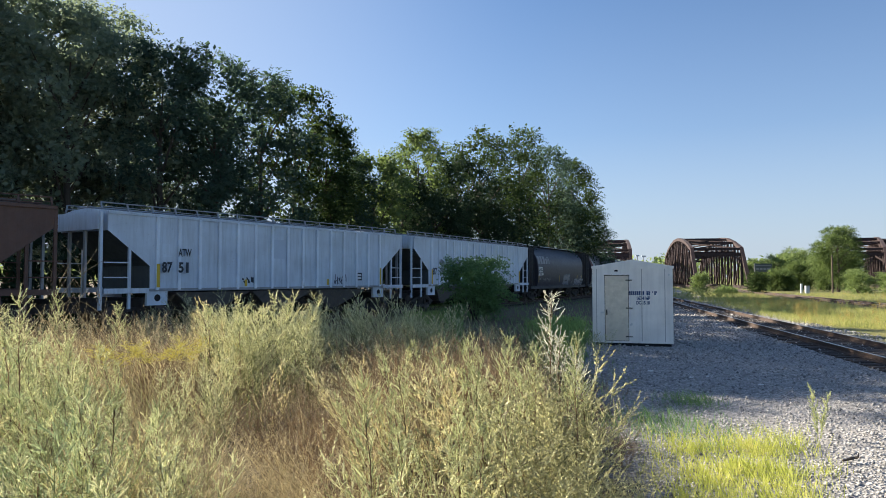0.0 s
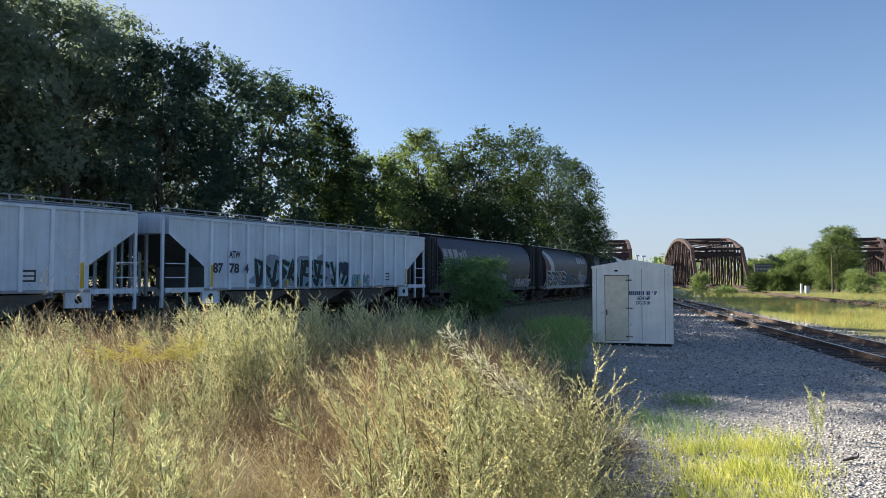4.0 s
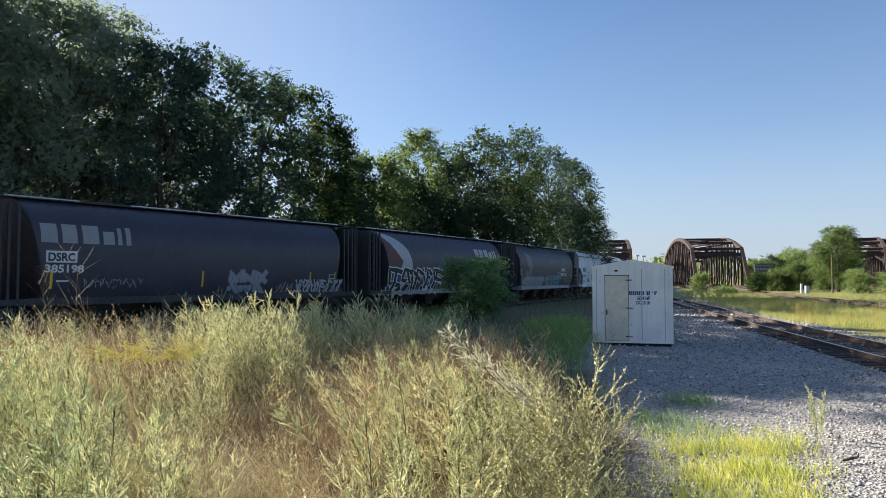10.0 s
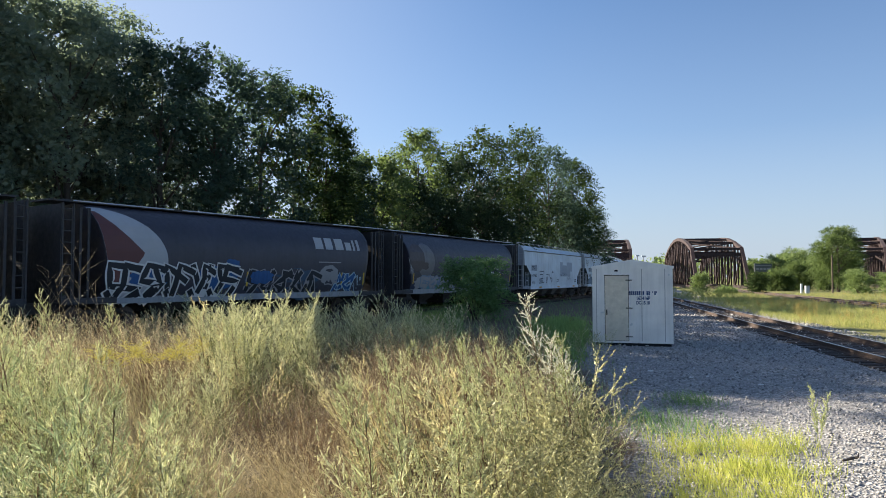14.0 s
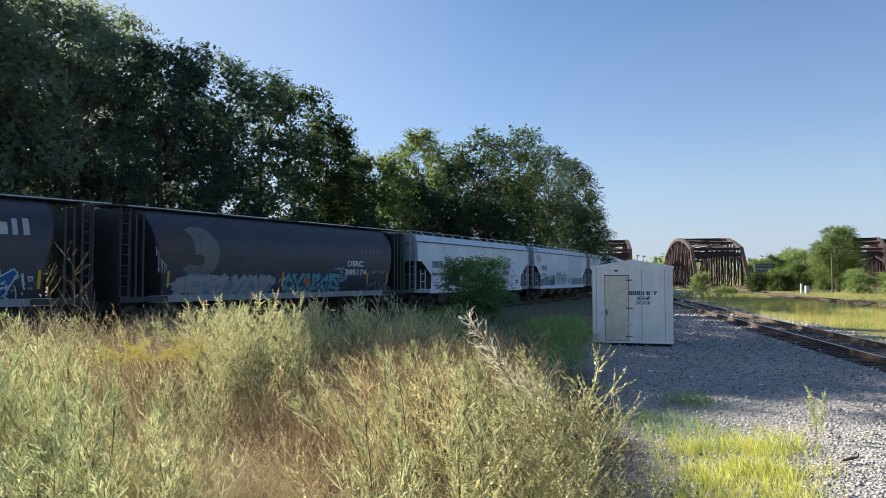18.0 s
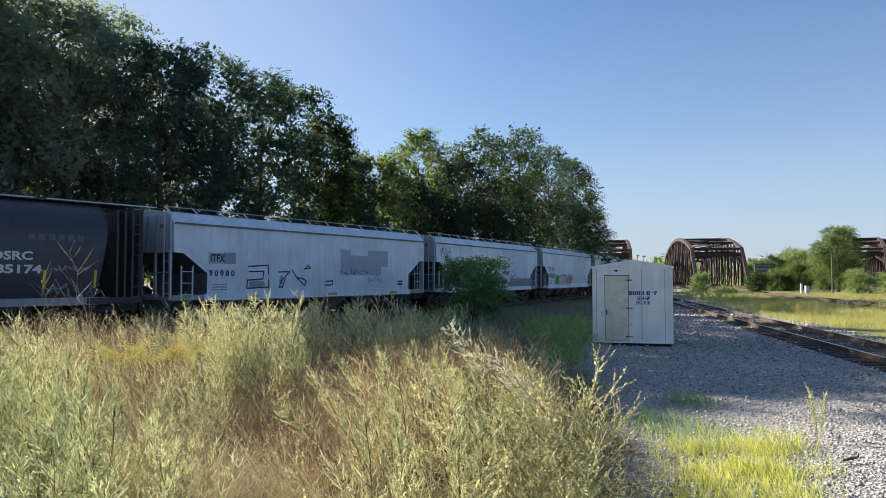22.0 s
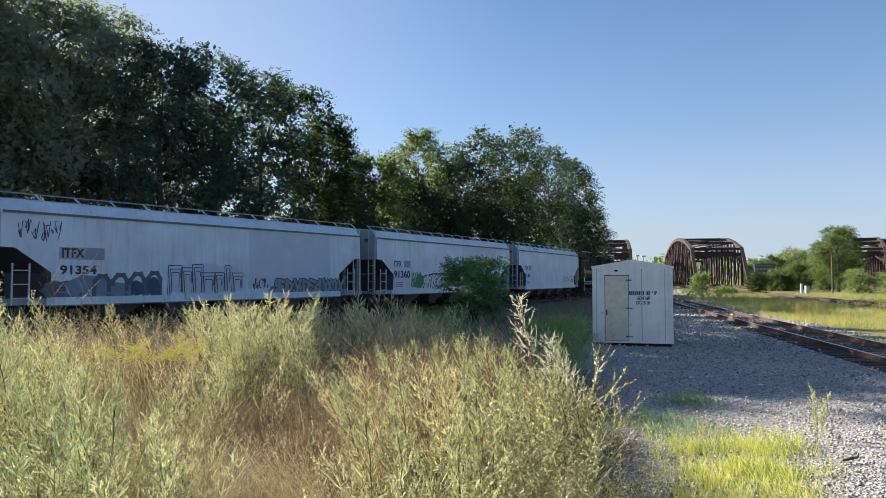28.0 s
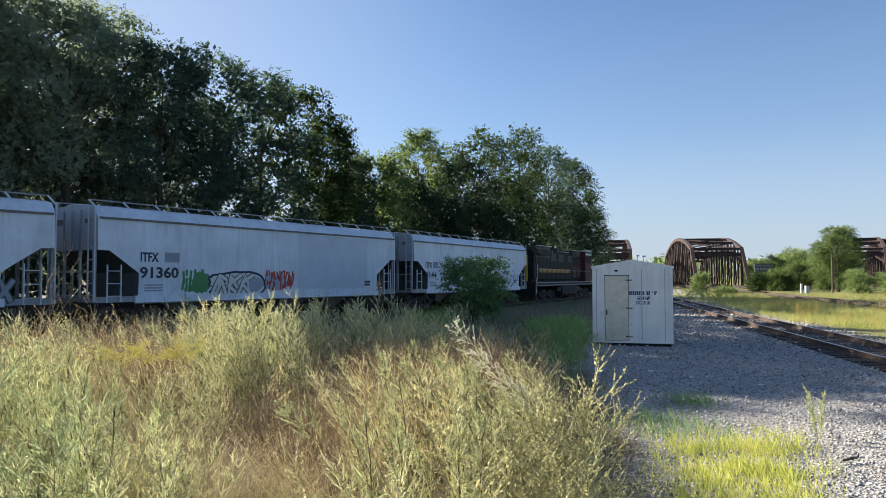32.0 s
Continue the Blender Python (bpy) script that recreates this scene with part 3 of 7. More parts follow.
def bogie(car, x, kept):
    """Two side frames, a bolster, springs and two wheelsets on a shared mesh."""
    if not kept:
        bm = bare()
        for a, b in (((-1.25, 0, 0.46), (-0.45, 0, 0.72)), ((-0.45, 0, 0.72), (0.45, 0, 0.72)), ((0.45, 0, 0.72), (1.25, 0, 0.46)),
                     ((-0.95, 0, 0.42), (-0.3, 0, 0.24)), ((-0.3, 0, 0.24), (0.3, 0, 0.24)), ((0.3, 0, 0.24), (0.95, 0, 0.42)),
                     ((-0.32, 0, 0.26), (-0.32, 0, 0.7)), ((0.32, 0, 0.26), (0.32, 0, 0.7))):
            beam(bm, a, b, 0.12, 0.13)
        for sx in (-0.88, 0.88):
            box(bm, sx - 0.13, sx + 0.13, -0.1, 0.1, 0.3, 0.56)
        for sx in (-0.14, 0.0, 0.14):
            tube(bm, [(sx, 0, 0.28), (sx, 0, 0.56)], [0.055, 0.055], 6)
        bo = beam(bare(), (0, -1.05, 0.62), (0, 1.05, 0.62), 0.34, 0.2)
        wb = bare()
        tube(wb, [(0, -1.05, 0), (0, 1.05, 0)], [0.075, 0.075], 8)
        for y in (-0.77, 0.77):
            s = 1 if y > 0 else -1
            tube(wb, [(0, y - s * 0.07, 0), (0, y - s * 0.065, 0), (0, y - s * 0.03, 0), (0, y + s * 0.065, 0)], [0.40, 0.455, 0.43, 0.415], 20)
            for k in range(3):
                box(wb, -0.05, 0.05, y + s * 0.06, y + s * 0.075, 0.12, 0.36, Matrix.Rotation(k * math.tau / 3, 4, "Y"))
        for name, shape, mat_ in (("truck", bo, UNDER), ("side_frame", bm, UNDER), ("wheelset", wb, WHEEL)):
            me = bpy.data.meshes.new(name)
            shape.to_mesh(me), shape.free()
            me.materials.append(mat_)
            kept.append(me)
    tr = new("truck", kept[0])
    tr.parent, tr.matrix_basis = car, pose(x, 0, 0)
    for y in (-1.0, 1.0):
        o = new("side_frame", kept[1])
        o.parent, o.matrix_basis = tr, pose(0, y, 0)
    for dx in (-0.88, 0.88):
        w = new("wheelset", kept[2])
        w.parent, w.matrix_basis = tr, pose(dx, 0, 0.42)
        WHEELSETS.append((w, dx))


BOGIE = []


def ladder(car, x, y, z0, z1, material, w=0.42, steps=6, along=True):
    bm = bare()
    for k in (-w / 2, w / 2):
        a = (x + k, y, z0) if along else (x, y + k, z0)
        beam(bm, a, (a[0], a[1], z1), 0.045, 0.045)
    for i in range(steps):
        z = z0 + (i + 0.5) * (z1 - z0) / steps
        a, b = ((x - w / 2, y, z), (x + w / 2, y, z)) if along else ((x, y - w / 2, z), (x, y + w / 2, z))
        beam(bm, a, b, 0.03, 0.03)
    part("ladder", bm, material, car)


def roof_walk(car, half, z, material, dark, upright=True, rail=None):
    """Running board on the roof with its handrail on both sides."""
    part("running_board", box(bare(), -half, half, -0.42, 0.42, z - 0.02, z + 0.02), material, car)
    for i in range(9):
        x = -half + 1.2 + i * (2 * half - 2.4) / 8
        bm = box(bare(), x - 0.4, x + 0.4, -0.36, 0.36, z - 0.08, z + 0.055)
        part("hatch_cover", bm, dark, car)
    for s in (-1, 1):
        edge = s * (1.08 if upright else 0.98)
        bm = bare()
        beam(bm, (-half, edge, z + 0.14), (half, edge, z + 0.14), 0.03, 0.035)
        if upright:
            beam(bm, (-half, edge, z + 0.0), (half, edge, z + 0.0), 0.03, 0.025)
        part("roof_rail", bm, rail or material, car)
        n = 18 if upright else 14
        for i in range(n):
            x = -half + i * 2 * half / (n - 1)
            bm = beam(bare(), (x, edge, z + 0.14), (x + (0 if upright else 0.14), s * (1.16 if upright else 1.33), z - (0.12 if upright else 0.20)), 0.06, 0.04)
            part("rail_bracket", bm, material, car)


def underframe(car, half, bays, material):
    part("centre_sill", box(bare(), -half - 0.5, half + 0.5, -0.28, 0.28, 0.62, 1.0), UNDER, car)
    for e in (-1, 1):
        part("coupler", box(bare(), min(e * (half + 0.35), e * (half + 0.98)), max(e * (half + 0.35), e * (half + 0.98)), -0.13, 0.13, 0.70, 0.98), UNDER, car)
        bogie(car, e * (half - 1.75), BOGIE)
        part("bolster", box(bare(), e * (half - 1.75) - 0.22, e * (half - 1.75) + 0.22, -1.35, 1.35, 0.78, 1.12), UNDER, car)
    n = bays
    span = 2 * half - 5.6
    for i in range(n):
        x = -span / 2 + (i + 0.5) * span / n
        bm = bare()
        w = span / n / 2
        lo, hi = [], []
        for sx, sy in ((-1, -1), (1, -1), (1, 1), (-1, 1)):
            hi.append(bm.verts.new((x + sx * (w - 0.04), sy * 1.40, 1.30)))
            lo.append(bm.verts.new((x + sx * 0.30, sy * 0.75, 0.42)))
        bm.faces.new(hi), bm.faces.new(lo[::-1])
        for k in range(4):
            bm.faces.new((lo[k], lo[(k + 1) % 4], hi[(k + 1) % 4], hi[k]))
        bmesh.ops.recalc_face_normals(bm, faces=bm.faces[:])
        b = part("discharge_bay", bm, material, car)
        part("outlet_gate", box(bare(), x - 0.36, x + 0.36, -0.85, 0.85, 0.32, 0.43), UNDER, b)


def end_cage(car, half, zt, material, wide=1.4):
    """Sills, corner posts and platform at both ends."""
    for e in (-1, 1):
        for s in (-1, 1):
            part("end_sill", box(bare(), min(e * half, e * (half - 2.0)), max(e * half, e * (half - 2.0)), s * 1.5 - 0.05, s * 1.5 + 0.05, 1.0, 1.2), material, car)
            part("corner_post", box(bare(), e * half - 0.05, e * half + 0.05, s * wide - 0.05, s * wide + 0.05, 1.0, zt), material, car)
            part("end_post", box(bare(), e * half - 0.04, e * half + 0.04, s * 0.5 - 0.05, s * 0.5 + 0.05, 1.0, zt), material, car)
        part("end_platform", box(bare(), e * half - 0.12, e * half + 0.12, -1.5, 1.5, 1.02, 1.14), material, car)
        part("brace_rail", box(bare(), e * half - 0.03, e * half + 0.03, -wide, wide, 2.02, 2.07), material, car)


def spray(car, wall, x0, x1, z0, z1, fill, line, seed, letters=6, proud=0.006, glow=None):
    """A block of sprayed marks: bulging letter-like lozenges with outlines, no words."""
    r = random.Random(seed)
    w = (x1 - x0) / letters

    def stroke(name, mat_, pts, wid, out):
        """One unbroken sprayed stroke with mitred corners."""
        bm, n = bare(), len(pts)
        fine = []
        for (ax, az), (bx, bz) in zip(pts, pts[1:]):
            fine += [(ax + (bx - ax) * q / 3, az + (bz - az) * q / 3) for q in range(3)]
        fine.append(pts[-1])
        left, right = [], []
        for i, (px, pz) in enumerate(fine):
            ax, az = fine[max(0, i - 1)]
            bx, bz = fine[min(len(fine) - 1, i + 1)]
            L = math.hypot(bx - ax, bz - az) or 1e-3
            nx, nz = -(bz - az) / L * wid, (bx - ax) / L * wid
            if i in (0, len(fine) - 1):
                e = wid * (0.6 if i else -0.6)
                px, pz = px + (bx - ax) / L * e, pz + (bz - az) / L * e
            for row, sgn in ((left, 1), (right, -1)):
                row.append(bm.verts.new((px + sgn * nx, -wall(pz + sgn * nz) - out, pz + sgn * nz)))
        for i in range(len(fine) - 1):
            bm.faces.new((left[i], right[i], right[i + 1], left[i + 1]))
        part(name, bm, mat_, car)

    hgt = z1 - z0
    for i in range(letters):
        cx = x0 + (i + 0.5) * w
        slant = r.uniform(-0.15, 0.25) * w
        kinds = r.sample(range(6), 2)
        drawn = []
        for kind in kinds:
            xa, xb = cx + r.uniform(-0.55, -0.25) * w, cx + r.uniform(0.25, 0.6) * w
            zm = z0 + hgt * r.uniform(0.35, 0.65)
            drawn.append(([(xa, z0), (xa + slant, z1), (xb, zm)], [(xa + slant, z1), (cx, z0), (xb + slant, z1)], [(xb + slant, z1), (xa, zm), (xb, z0)], [(xa, z0 + 0.1 * hgt), (cx + slant, z1), (xb, z0)], [(xb, z1 - 0.1 * hgt), (xa + slant, z1), (xa, zm), (xb, zm - 0.1 * hgt), (cx - slant, z0)], [(xa - 0.2 * w, z0 + 0.25 * hgt), (xa, z0), (cx + slant, zm), (cx, z1), (xb + 0.2 * w, z1 - 0.2 * hgt)])[kind])
        for q, pts in enumerate(drawn):
            stroke("spray_outline", line, pts, 0.185 * min(w, 0.95), proud + 0.0024 * i + 0.0004 * q)
        for q, pts in enumerate(drawn):
            stroke("spray_stroke", fill, pts, 0.115 * min(w, 0.95), proud + 0.0024 * i + 0.0012 + 0.0004 * q)
    if glow is not None:
        for i in range(letters * 2):
            bg = bare()
            cx, cz, ra = r.uniform(x0, x1), r.uniform(z0, z1), r.uniform(0.18, 0.42) * (z1 - z0)
            bg.faces.new([bg.verts.new((cx + ra * 1.5 * math.cos(q * 0.628), -wall(cz + ra * math.sin(q * 0.628)) - 0.003 - 0.0003 * (i % 7), cz + ra * math.sin(q * 0.628))) for q in range(10)])
            part("spray_cloud", bg, glow, car)


def scrawl(car, wall, x0, x1, z0, z1, ink, seed, strokes=9, wid=0.018):
    r = random.Random(seed)
    bm = bare()
    for i in range(strokes):
        x = x0 + (i + 0.5) * (x1 - x0) / strokes
        pts = [(x + r.uniform(-0.5, 0.5) * (x1 - x0) / strokes * 1.4, r.uniform(z0, z1)) for _ in range(4)]
        for j, ((ax, az), (bx, bz)) in enumerate(zip(pts, pts[1:])):
            L = math.hypot(bx - ax, bz - az) or 1e-3
            nx, nz = -(bz - az) / L * wid, (bx - ax) / L * wid
            bm.faces.new([bm.verts.new((px, -wall(pz) - 0.007 - 0.0003 * (i % 6), pz)) for px, pz in ((ax - nx, az - nz), (bx - nx, bz - nz), (bx + nx, bz + nz), (ax + nx, az + nz))])
    part("sprayed_scrawl", bm, ink, car)


def line_art(car, wall, pts, wid, ink):
    """A thin sprayed line with a few corners."""
    bm = bare()
    for k, ((ax, az), (bx, bz)) in enumerate(zip(pts, pts[1:])):
        L = math.hypot(bx - ax, bz - az)
        ux, uz = (bx - ax) / L * wid, (bz - az) / L * wid
        row = [(ax - ux + uz, az - uz - ux), (bx + ux + uz, bz + uz - ux), (bx + ux - uz, bz + uz + ux), (ax - ux - uz, az - uz + ux)]
        bm.faces.new([bm.verts.new((x, -wall(z) - 0.009 - 0.0004 * k, z)) for x, z in row])
    part("spray_line", bm, ink, car)


def panel(car, name, wall, x0, x1, z0, z1, material, proud=0.005, label=""):
    bm = bare()
    n = 5
    vs = [[bm.verts.new((x, -wall(z0 + i * (z1 - z0) / n) - proud, z0 + i * (z1 - z0) / n)) for i in range(n + 1)] for x in (x0, x1)]
    for i in range(n):
        bm.faces.new((vs[0][i], vs[1][i], vs[1][i + 1], vs[0][i + 1]))
    return part(name, bm, material, car, label)


def smooth_car(label, mark, number, seed, yellow_end=False):
    """Smooth-sided covered hopper."""
    half = 8.2
    car = thing("covered_hopper", label, "freight car", "cars of the freight train")
    zs = [1.25, 1.9, 2.5, 3.0, 3.5, 3.9, 4.1, 4.28, 4.36, 4.40]
    st = []
    for e in (-1, 1):
        row = [(e * half, e * half, 2.80), (e * (half - 0.42), e * (half - 0.42), 2.78), (e * (half - 1.52), e * (half - 1.52), 2.02), (e * (half - 1.53), e * (half - 1.53), 1.0)]
        st += row if e < 0 else row[::-1]
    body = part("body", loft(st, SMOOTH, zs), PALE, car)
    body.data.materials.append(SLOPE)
    body.data.materials.append(END_GREY)
    for f in body.data.polygons:
        f.use_smooth = False
        if abs(f.normal.x) > 0.9 and f.center.z > 2.6:
            f.material_index = 2
    for s in (-1, 1):
        # protruding roof ridge, coloured dark to hold the shadow of the ledge
        part("roof_seam", box(bare(), -half + 0.05, half - 0.05, s * 1.60 - 0.03, s * 1.60 + 0.03, 3.86, 3.93), BAY, car)
        part("side_sill", box(bare(), -half + 1.4, half - 1.4, s * 1.57 - 0.04, s * 1.57 + 0.04, 0.95, 1.22), PALE, car)
        part("sill_flange", box(bare(), -half + 1.4, half - 1.4, s * 1.57 - 0.07, s * 1.57 + 0.07, 0.93, 0.97), BAY, car)
    r = random.Random(seed)
    # weld seams between the side sheets
    for i in range(5):
        x = -half + 3.1 + i * 2.55 + r.uniform(-0.2, 0.2)
        panel(car, "side_seam", SMOOTH, x, x + 0.02, 1.3, 3.84, SOFT, 0.003)
    end_cage(car, half, 2.82, DULL)
    roof_walk(car, half, 4.40, PALE_TOP, BAY, upright=False, rail=RAILING)
    for e in (-1, 1):
        for s in (-1, 1):
            ladder(car, e * (half - 0.62), s * 1.56, 1.0, 2.30, PALE_TOP, 0.5, 3)
            ladder(car, e * (half + 0.06), s * 1.30, 1.05, 4.3, PALE_TOP, 0.40, 8, along=False)
        for k in (-0.55, 0.0, 0.55):
            part("end_rib", box(bare(), e * half - 0.04, e * half + 0.04, k - 0.04, k + 0.04, 2.82, 4.2), DULL, car)
        part("end_plate", box(bare(), e * half - 0.025, e * half + 0.025, 0.9 - 0.25, 0.9 + 0.15, 3.7, 3.9), BAY, car)
        part("end_plate", box(bare(), e * half - 0.025, e * half + 0.025, -1.1, -0.8, 3.72, 3.88), BAY, car)
    if yellow_end:
        part("yellow_grab_post", box(bare(), half - 0.06, half + 0.08, -1.62, -1.5, 1.6, 3.6), YELLOW, car)
    underframe(car, half, 4, BAY)
    panel(car, "yellow_stripe", SMOOTH, -half + 1.75, -half + 2.7, 1.02, 1.12, YELLOW, 0.05)
    panel(car, "yellow_stripe", SMOOTH, 0.3, 1.0, 1.02, 1.12, YELLOW, 0.05)
    panel(car, "yellow_stripe", SMOOTH, half - 3.2, half - 2.4, 1.02, 1.12, YELLOW, 0.05)
    for dx, z in ((3.1, 1.5), (3.1, 1.36)):
        panel(car, "data_bar", SMOOTH, half - dx + 0.6, half - dx + 1.05, z + 0.1, z + 0.2, INK)
    for k in range(3):
        panel(car, "data_bar", SMOOTH, -half + 1.75, -half + 2.5, 1.56 - 0.1 * k, 1.61 - 0.1 * k, PATCH)
    return car


def round_car(label, seed):
    """Cylindrical covered hopper."""
    half = 8.3
    car = thing("cylindrical_hopper", label, "freight car", "cars of the freight train")
    zs = [1.2, 1.6, 1.9, 2.2, 2.5, 2.8, 3.05, 3.3, 3.5, 3.7, 3.9, 4.05, 4.18, 4.28, 4.40, 4.46]
    e0 = half - 0.95
    st = [(-e0 + 0.75, -e0 + 0.15, 1.0), (-e0 + 0.9, -e0 + 0.3, 0.98), (e0 - 0.9, e0 - 0.3, 0.98), (e0 - 0.75, e0 - 0.15, 1.0)]
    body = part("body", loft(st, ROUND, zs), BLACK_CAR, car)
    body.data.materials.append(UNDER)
    for f in body.data.polygons:
        f.use_smooth = len(f.vertices) == 4
    for s in (-1, 1):
        part("side_sill", box(bare(), -e0 + 0.3, e0 - 0.3, s * 1.42 - 0.07, s * 1.42 + 0.07, 0.95, 1.2), DULL if seed else BLACK_END, car)
    part("running_board", box(bare(), -half, half, -0.62, 0.62, 4.44, 4.50), BLACK_END, car)
    part("hatch_trough", box(bare(), -half + 0.6, half - 0.6, -0.3, 0.3, 4.48, 4.56), BLACK_END, car)
    # pale strips paint the sunlight along the running board's edge
    for i in range(4):
        x = -half + 0.8 + i * 4.3
        part("roof_trim", box(bare(), x, x + (3.9 if (i + seed) % 3 else 2.4), -0.68, -0.64, 4.47, 4.51), PALE_TOP, car)
    for e in (-1, 1):
        part("bulkhead", box(bare(), min(e * half, e * (half - 0.10)), max(e * half, e * (half - 0.10)), -1.42, 1.42, 1.0, 4.28), BLACK_END, car)
        for s in (-1, 1):
            for q in (0.35, 0.62, 0.9):
                part("end_post", box(bare(), e * (half - q) - 0.04, e * (half - q) + 0.04, s * 1.46 - 0.04, s * 1.46 + 0.04, 1.0, 4.2), BLACK_END, car)
            part("end_sill", box(bare(), min(e * half, e * (half - 1.9)), max(e * half, e * (half - 1.9)), s * 1.5 - 0.05, s * 1.5 + 0.05, 0.98, 1.18), BLACK_END, car)
            ladder(car, e * (half - 0.2), s * 1.5, 1.0, 4.3, BLACK_END, 0.36, 9)
    underframe(car, half, 4, UNDER)
    for x in (-e0 + 0.85, -0.8, e0 - 2.4, e0 - 0.8):
        panel(car, "yellow_strip", ROUND, x, x + 0.09, 1.5, 2.1, YELLOW, 0.006)
    return car


def ribbed_car(label, material, text, seed):
    """Covered hopper with outside posts."""
    half = 8.45
    car = thing("ribbed_hopper", label, "freight car", "cars of the freight train")
    zs = [2.4, 3.45, 4.1, 4.16, 4.26, 4.32]
    st = []
    for e in (-1, 1):
        row = [(e * (half - 0.12), e * (half - 0.12), 3.48), (e * (half - 0.16), e * (half - 0.16), 3.45), (e * (half - 1.72), e * (half - 1.72), 2.28), (e * (half - 1.73), e * (half - 1.73), 1.42)]
        st += row if e < 0 else row[::-1]
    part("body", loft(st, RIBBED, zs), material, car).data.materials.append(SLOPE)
    for s in (-1, 1):
        for i in range(15):
            x = -half + 2.0 + i * (2 * half - 4.0) / 14
            bm = box(bare(), x - 0.065, x + 0.065, s * 1.56 - 0.05, s * 1.56 + 0.05, 1.40, 4.08)
            bmesh.ops.bevel(bm, geom=bm.edges[:], offset=0.02, segments=1, affect="EDGES")
            part("side_post", bm, material if material is BROWN else POST_LIT, car)
        part("top_chord", box(bare(), -half + 0.1, half - 0.1, s * 1.54 - 0.04, s * 1.54 + 0.04, 4.06, 4.16), material, car)
        part("side_sill", box(bare(), -half + 1.7, half - 1.7, s * 1.54 - 0.03, s * 1.54 + 0.03, 1.36, 1.46), DULL, car)
        for e in (-1, 1):
            part("end_sill", box(bare(), min(e * half, e * (half - 1.8)), max(e * half, e * (half - 1.8)), s * 1.5 - 0.05, s * 1.5 + 0.05, 1.30, 1.48), material, car)
            part("jacking_pad", box(bare(), e * (half - 2.05) - 0.42, e * (half - 2.05) + 0.42, s * 1.46 - 0.06, s * 1.46 + 0.06, 0.85, 1.36), material, car)
            bm = bare()
            bmesh.ops.create_circle(bm, cap_ends=True, radius=0.13, segments=14, matrix=pose(e * (half - 2.05), s * 1.525, 1.12, 90))
            part("pad_hole", bm, DARK_GAP, car)
            part("corner_post", box(bare(), e * half - 0.16, e * half - 0.06, s * 1.48 - 0.05, s * 1.48 + 0.05, 0.75, 4.1), material, car)
            part("slope_post", box(bare(), e * (half - 0.95) - 0.05, e * (half - 0.95) + 0.05, s * 1.48 - 0.04, s * 1.48 + 0.04, 0.75, 2.9), material, car)
            part("grab_rail", box(bare(), min(e * half, e * (half - 0.95)), max(e * half, e * (half - 0.95)), s * 1.5 - 0.02, s * 1.5 + 0.02, 1.84, 1.88), material, car)
            part("grab_rail", box(bare(), min(e * half, e * (half - 0.95)), max(e * half, e * (half - 0.95)), s * 1.5 - 0.02, s * 1.5 + 0.02, 2.36, 2.40), material, car)
    for e in (-1, 1):
        part("end_header", box(bare(), e * half - 0.2, e * half - 0.04, -1.46, 1.46, 3.50, 4.12), material, car)
        for y in (-0.5, 0.5):
            part("end_post", box(bare(), e * half - 0.14, e * half - 0.06, y - 0.06, y + 0.06, 1.0, 3.5), DULL, car)
        part("end_platform", box(bare(), e * half - 0.16, e * half + 0.06, -1.5, 1.5, 1.0, 1.16), UNDER, car)
        for k in range(4):
            part("code_bar", box(bare(), e * half - 0.045, e * half - 0.03, -1.1 + 0.16 * k, -1.0 + 0.16 * k, 3.78, 3.88), INK, car)
    roof_walk(car, half - 0.1, 4.34, RAILING if material is not BROWN else BROWN, BAY, upright=True)
    underframe(car, half, 3, BAY)
    for x in (-half + 1.95, -half + 6.0, half - 6.0, half - 2.05):
        panel(car, "yellow_strip", RIBBED, x, x + 0.13, 1.5, 2.35 if abs(x) > 4 else 1.78, YELLOW, 0.095)
    return car


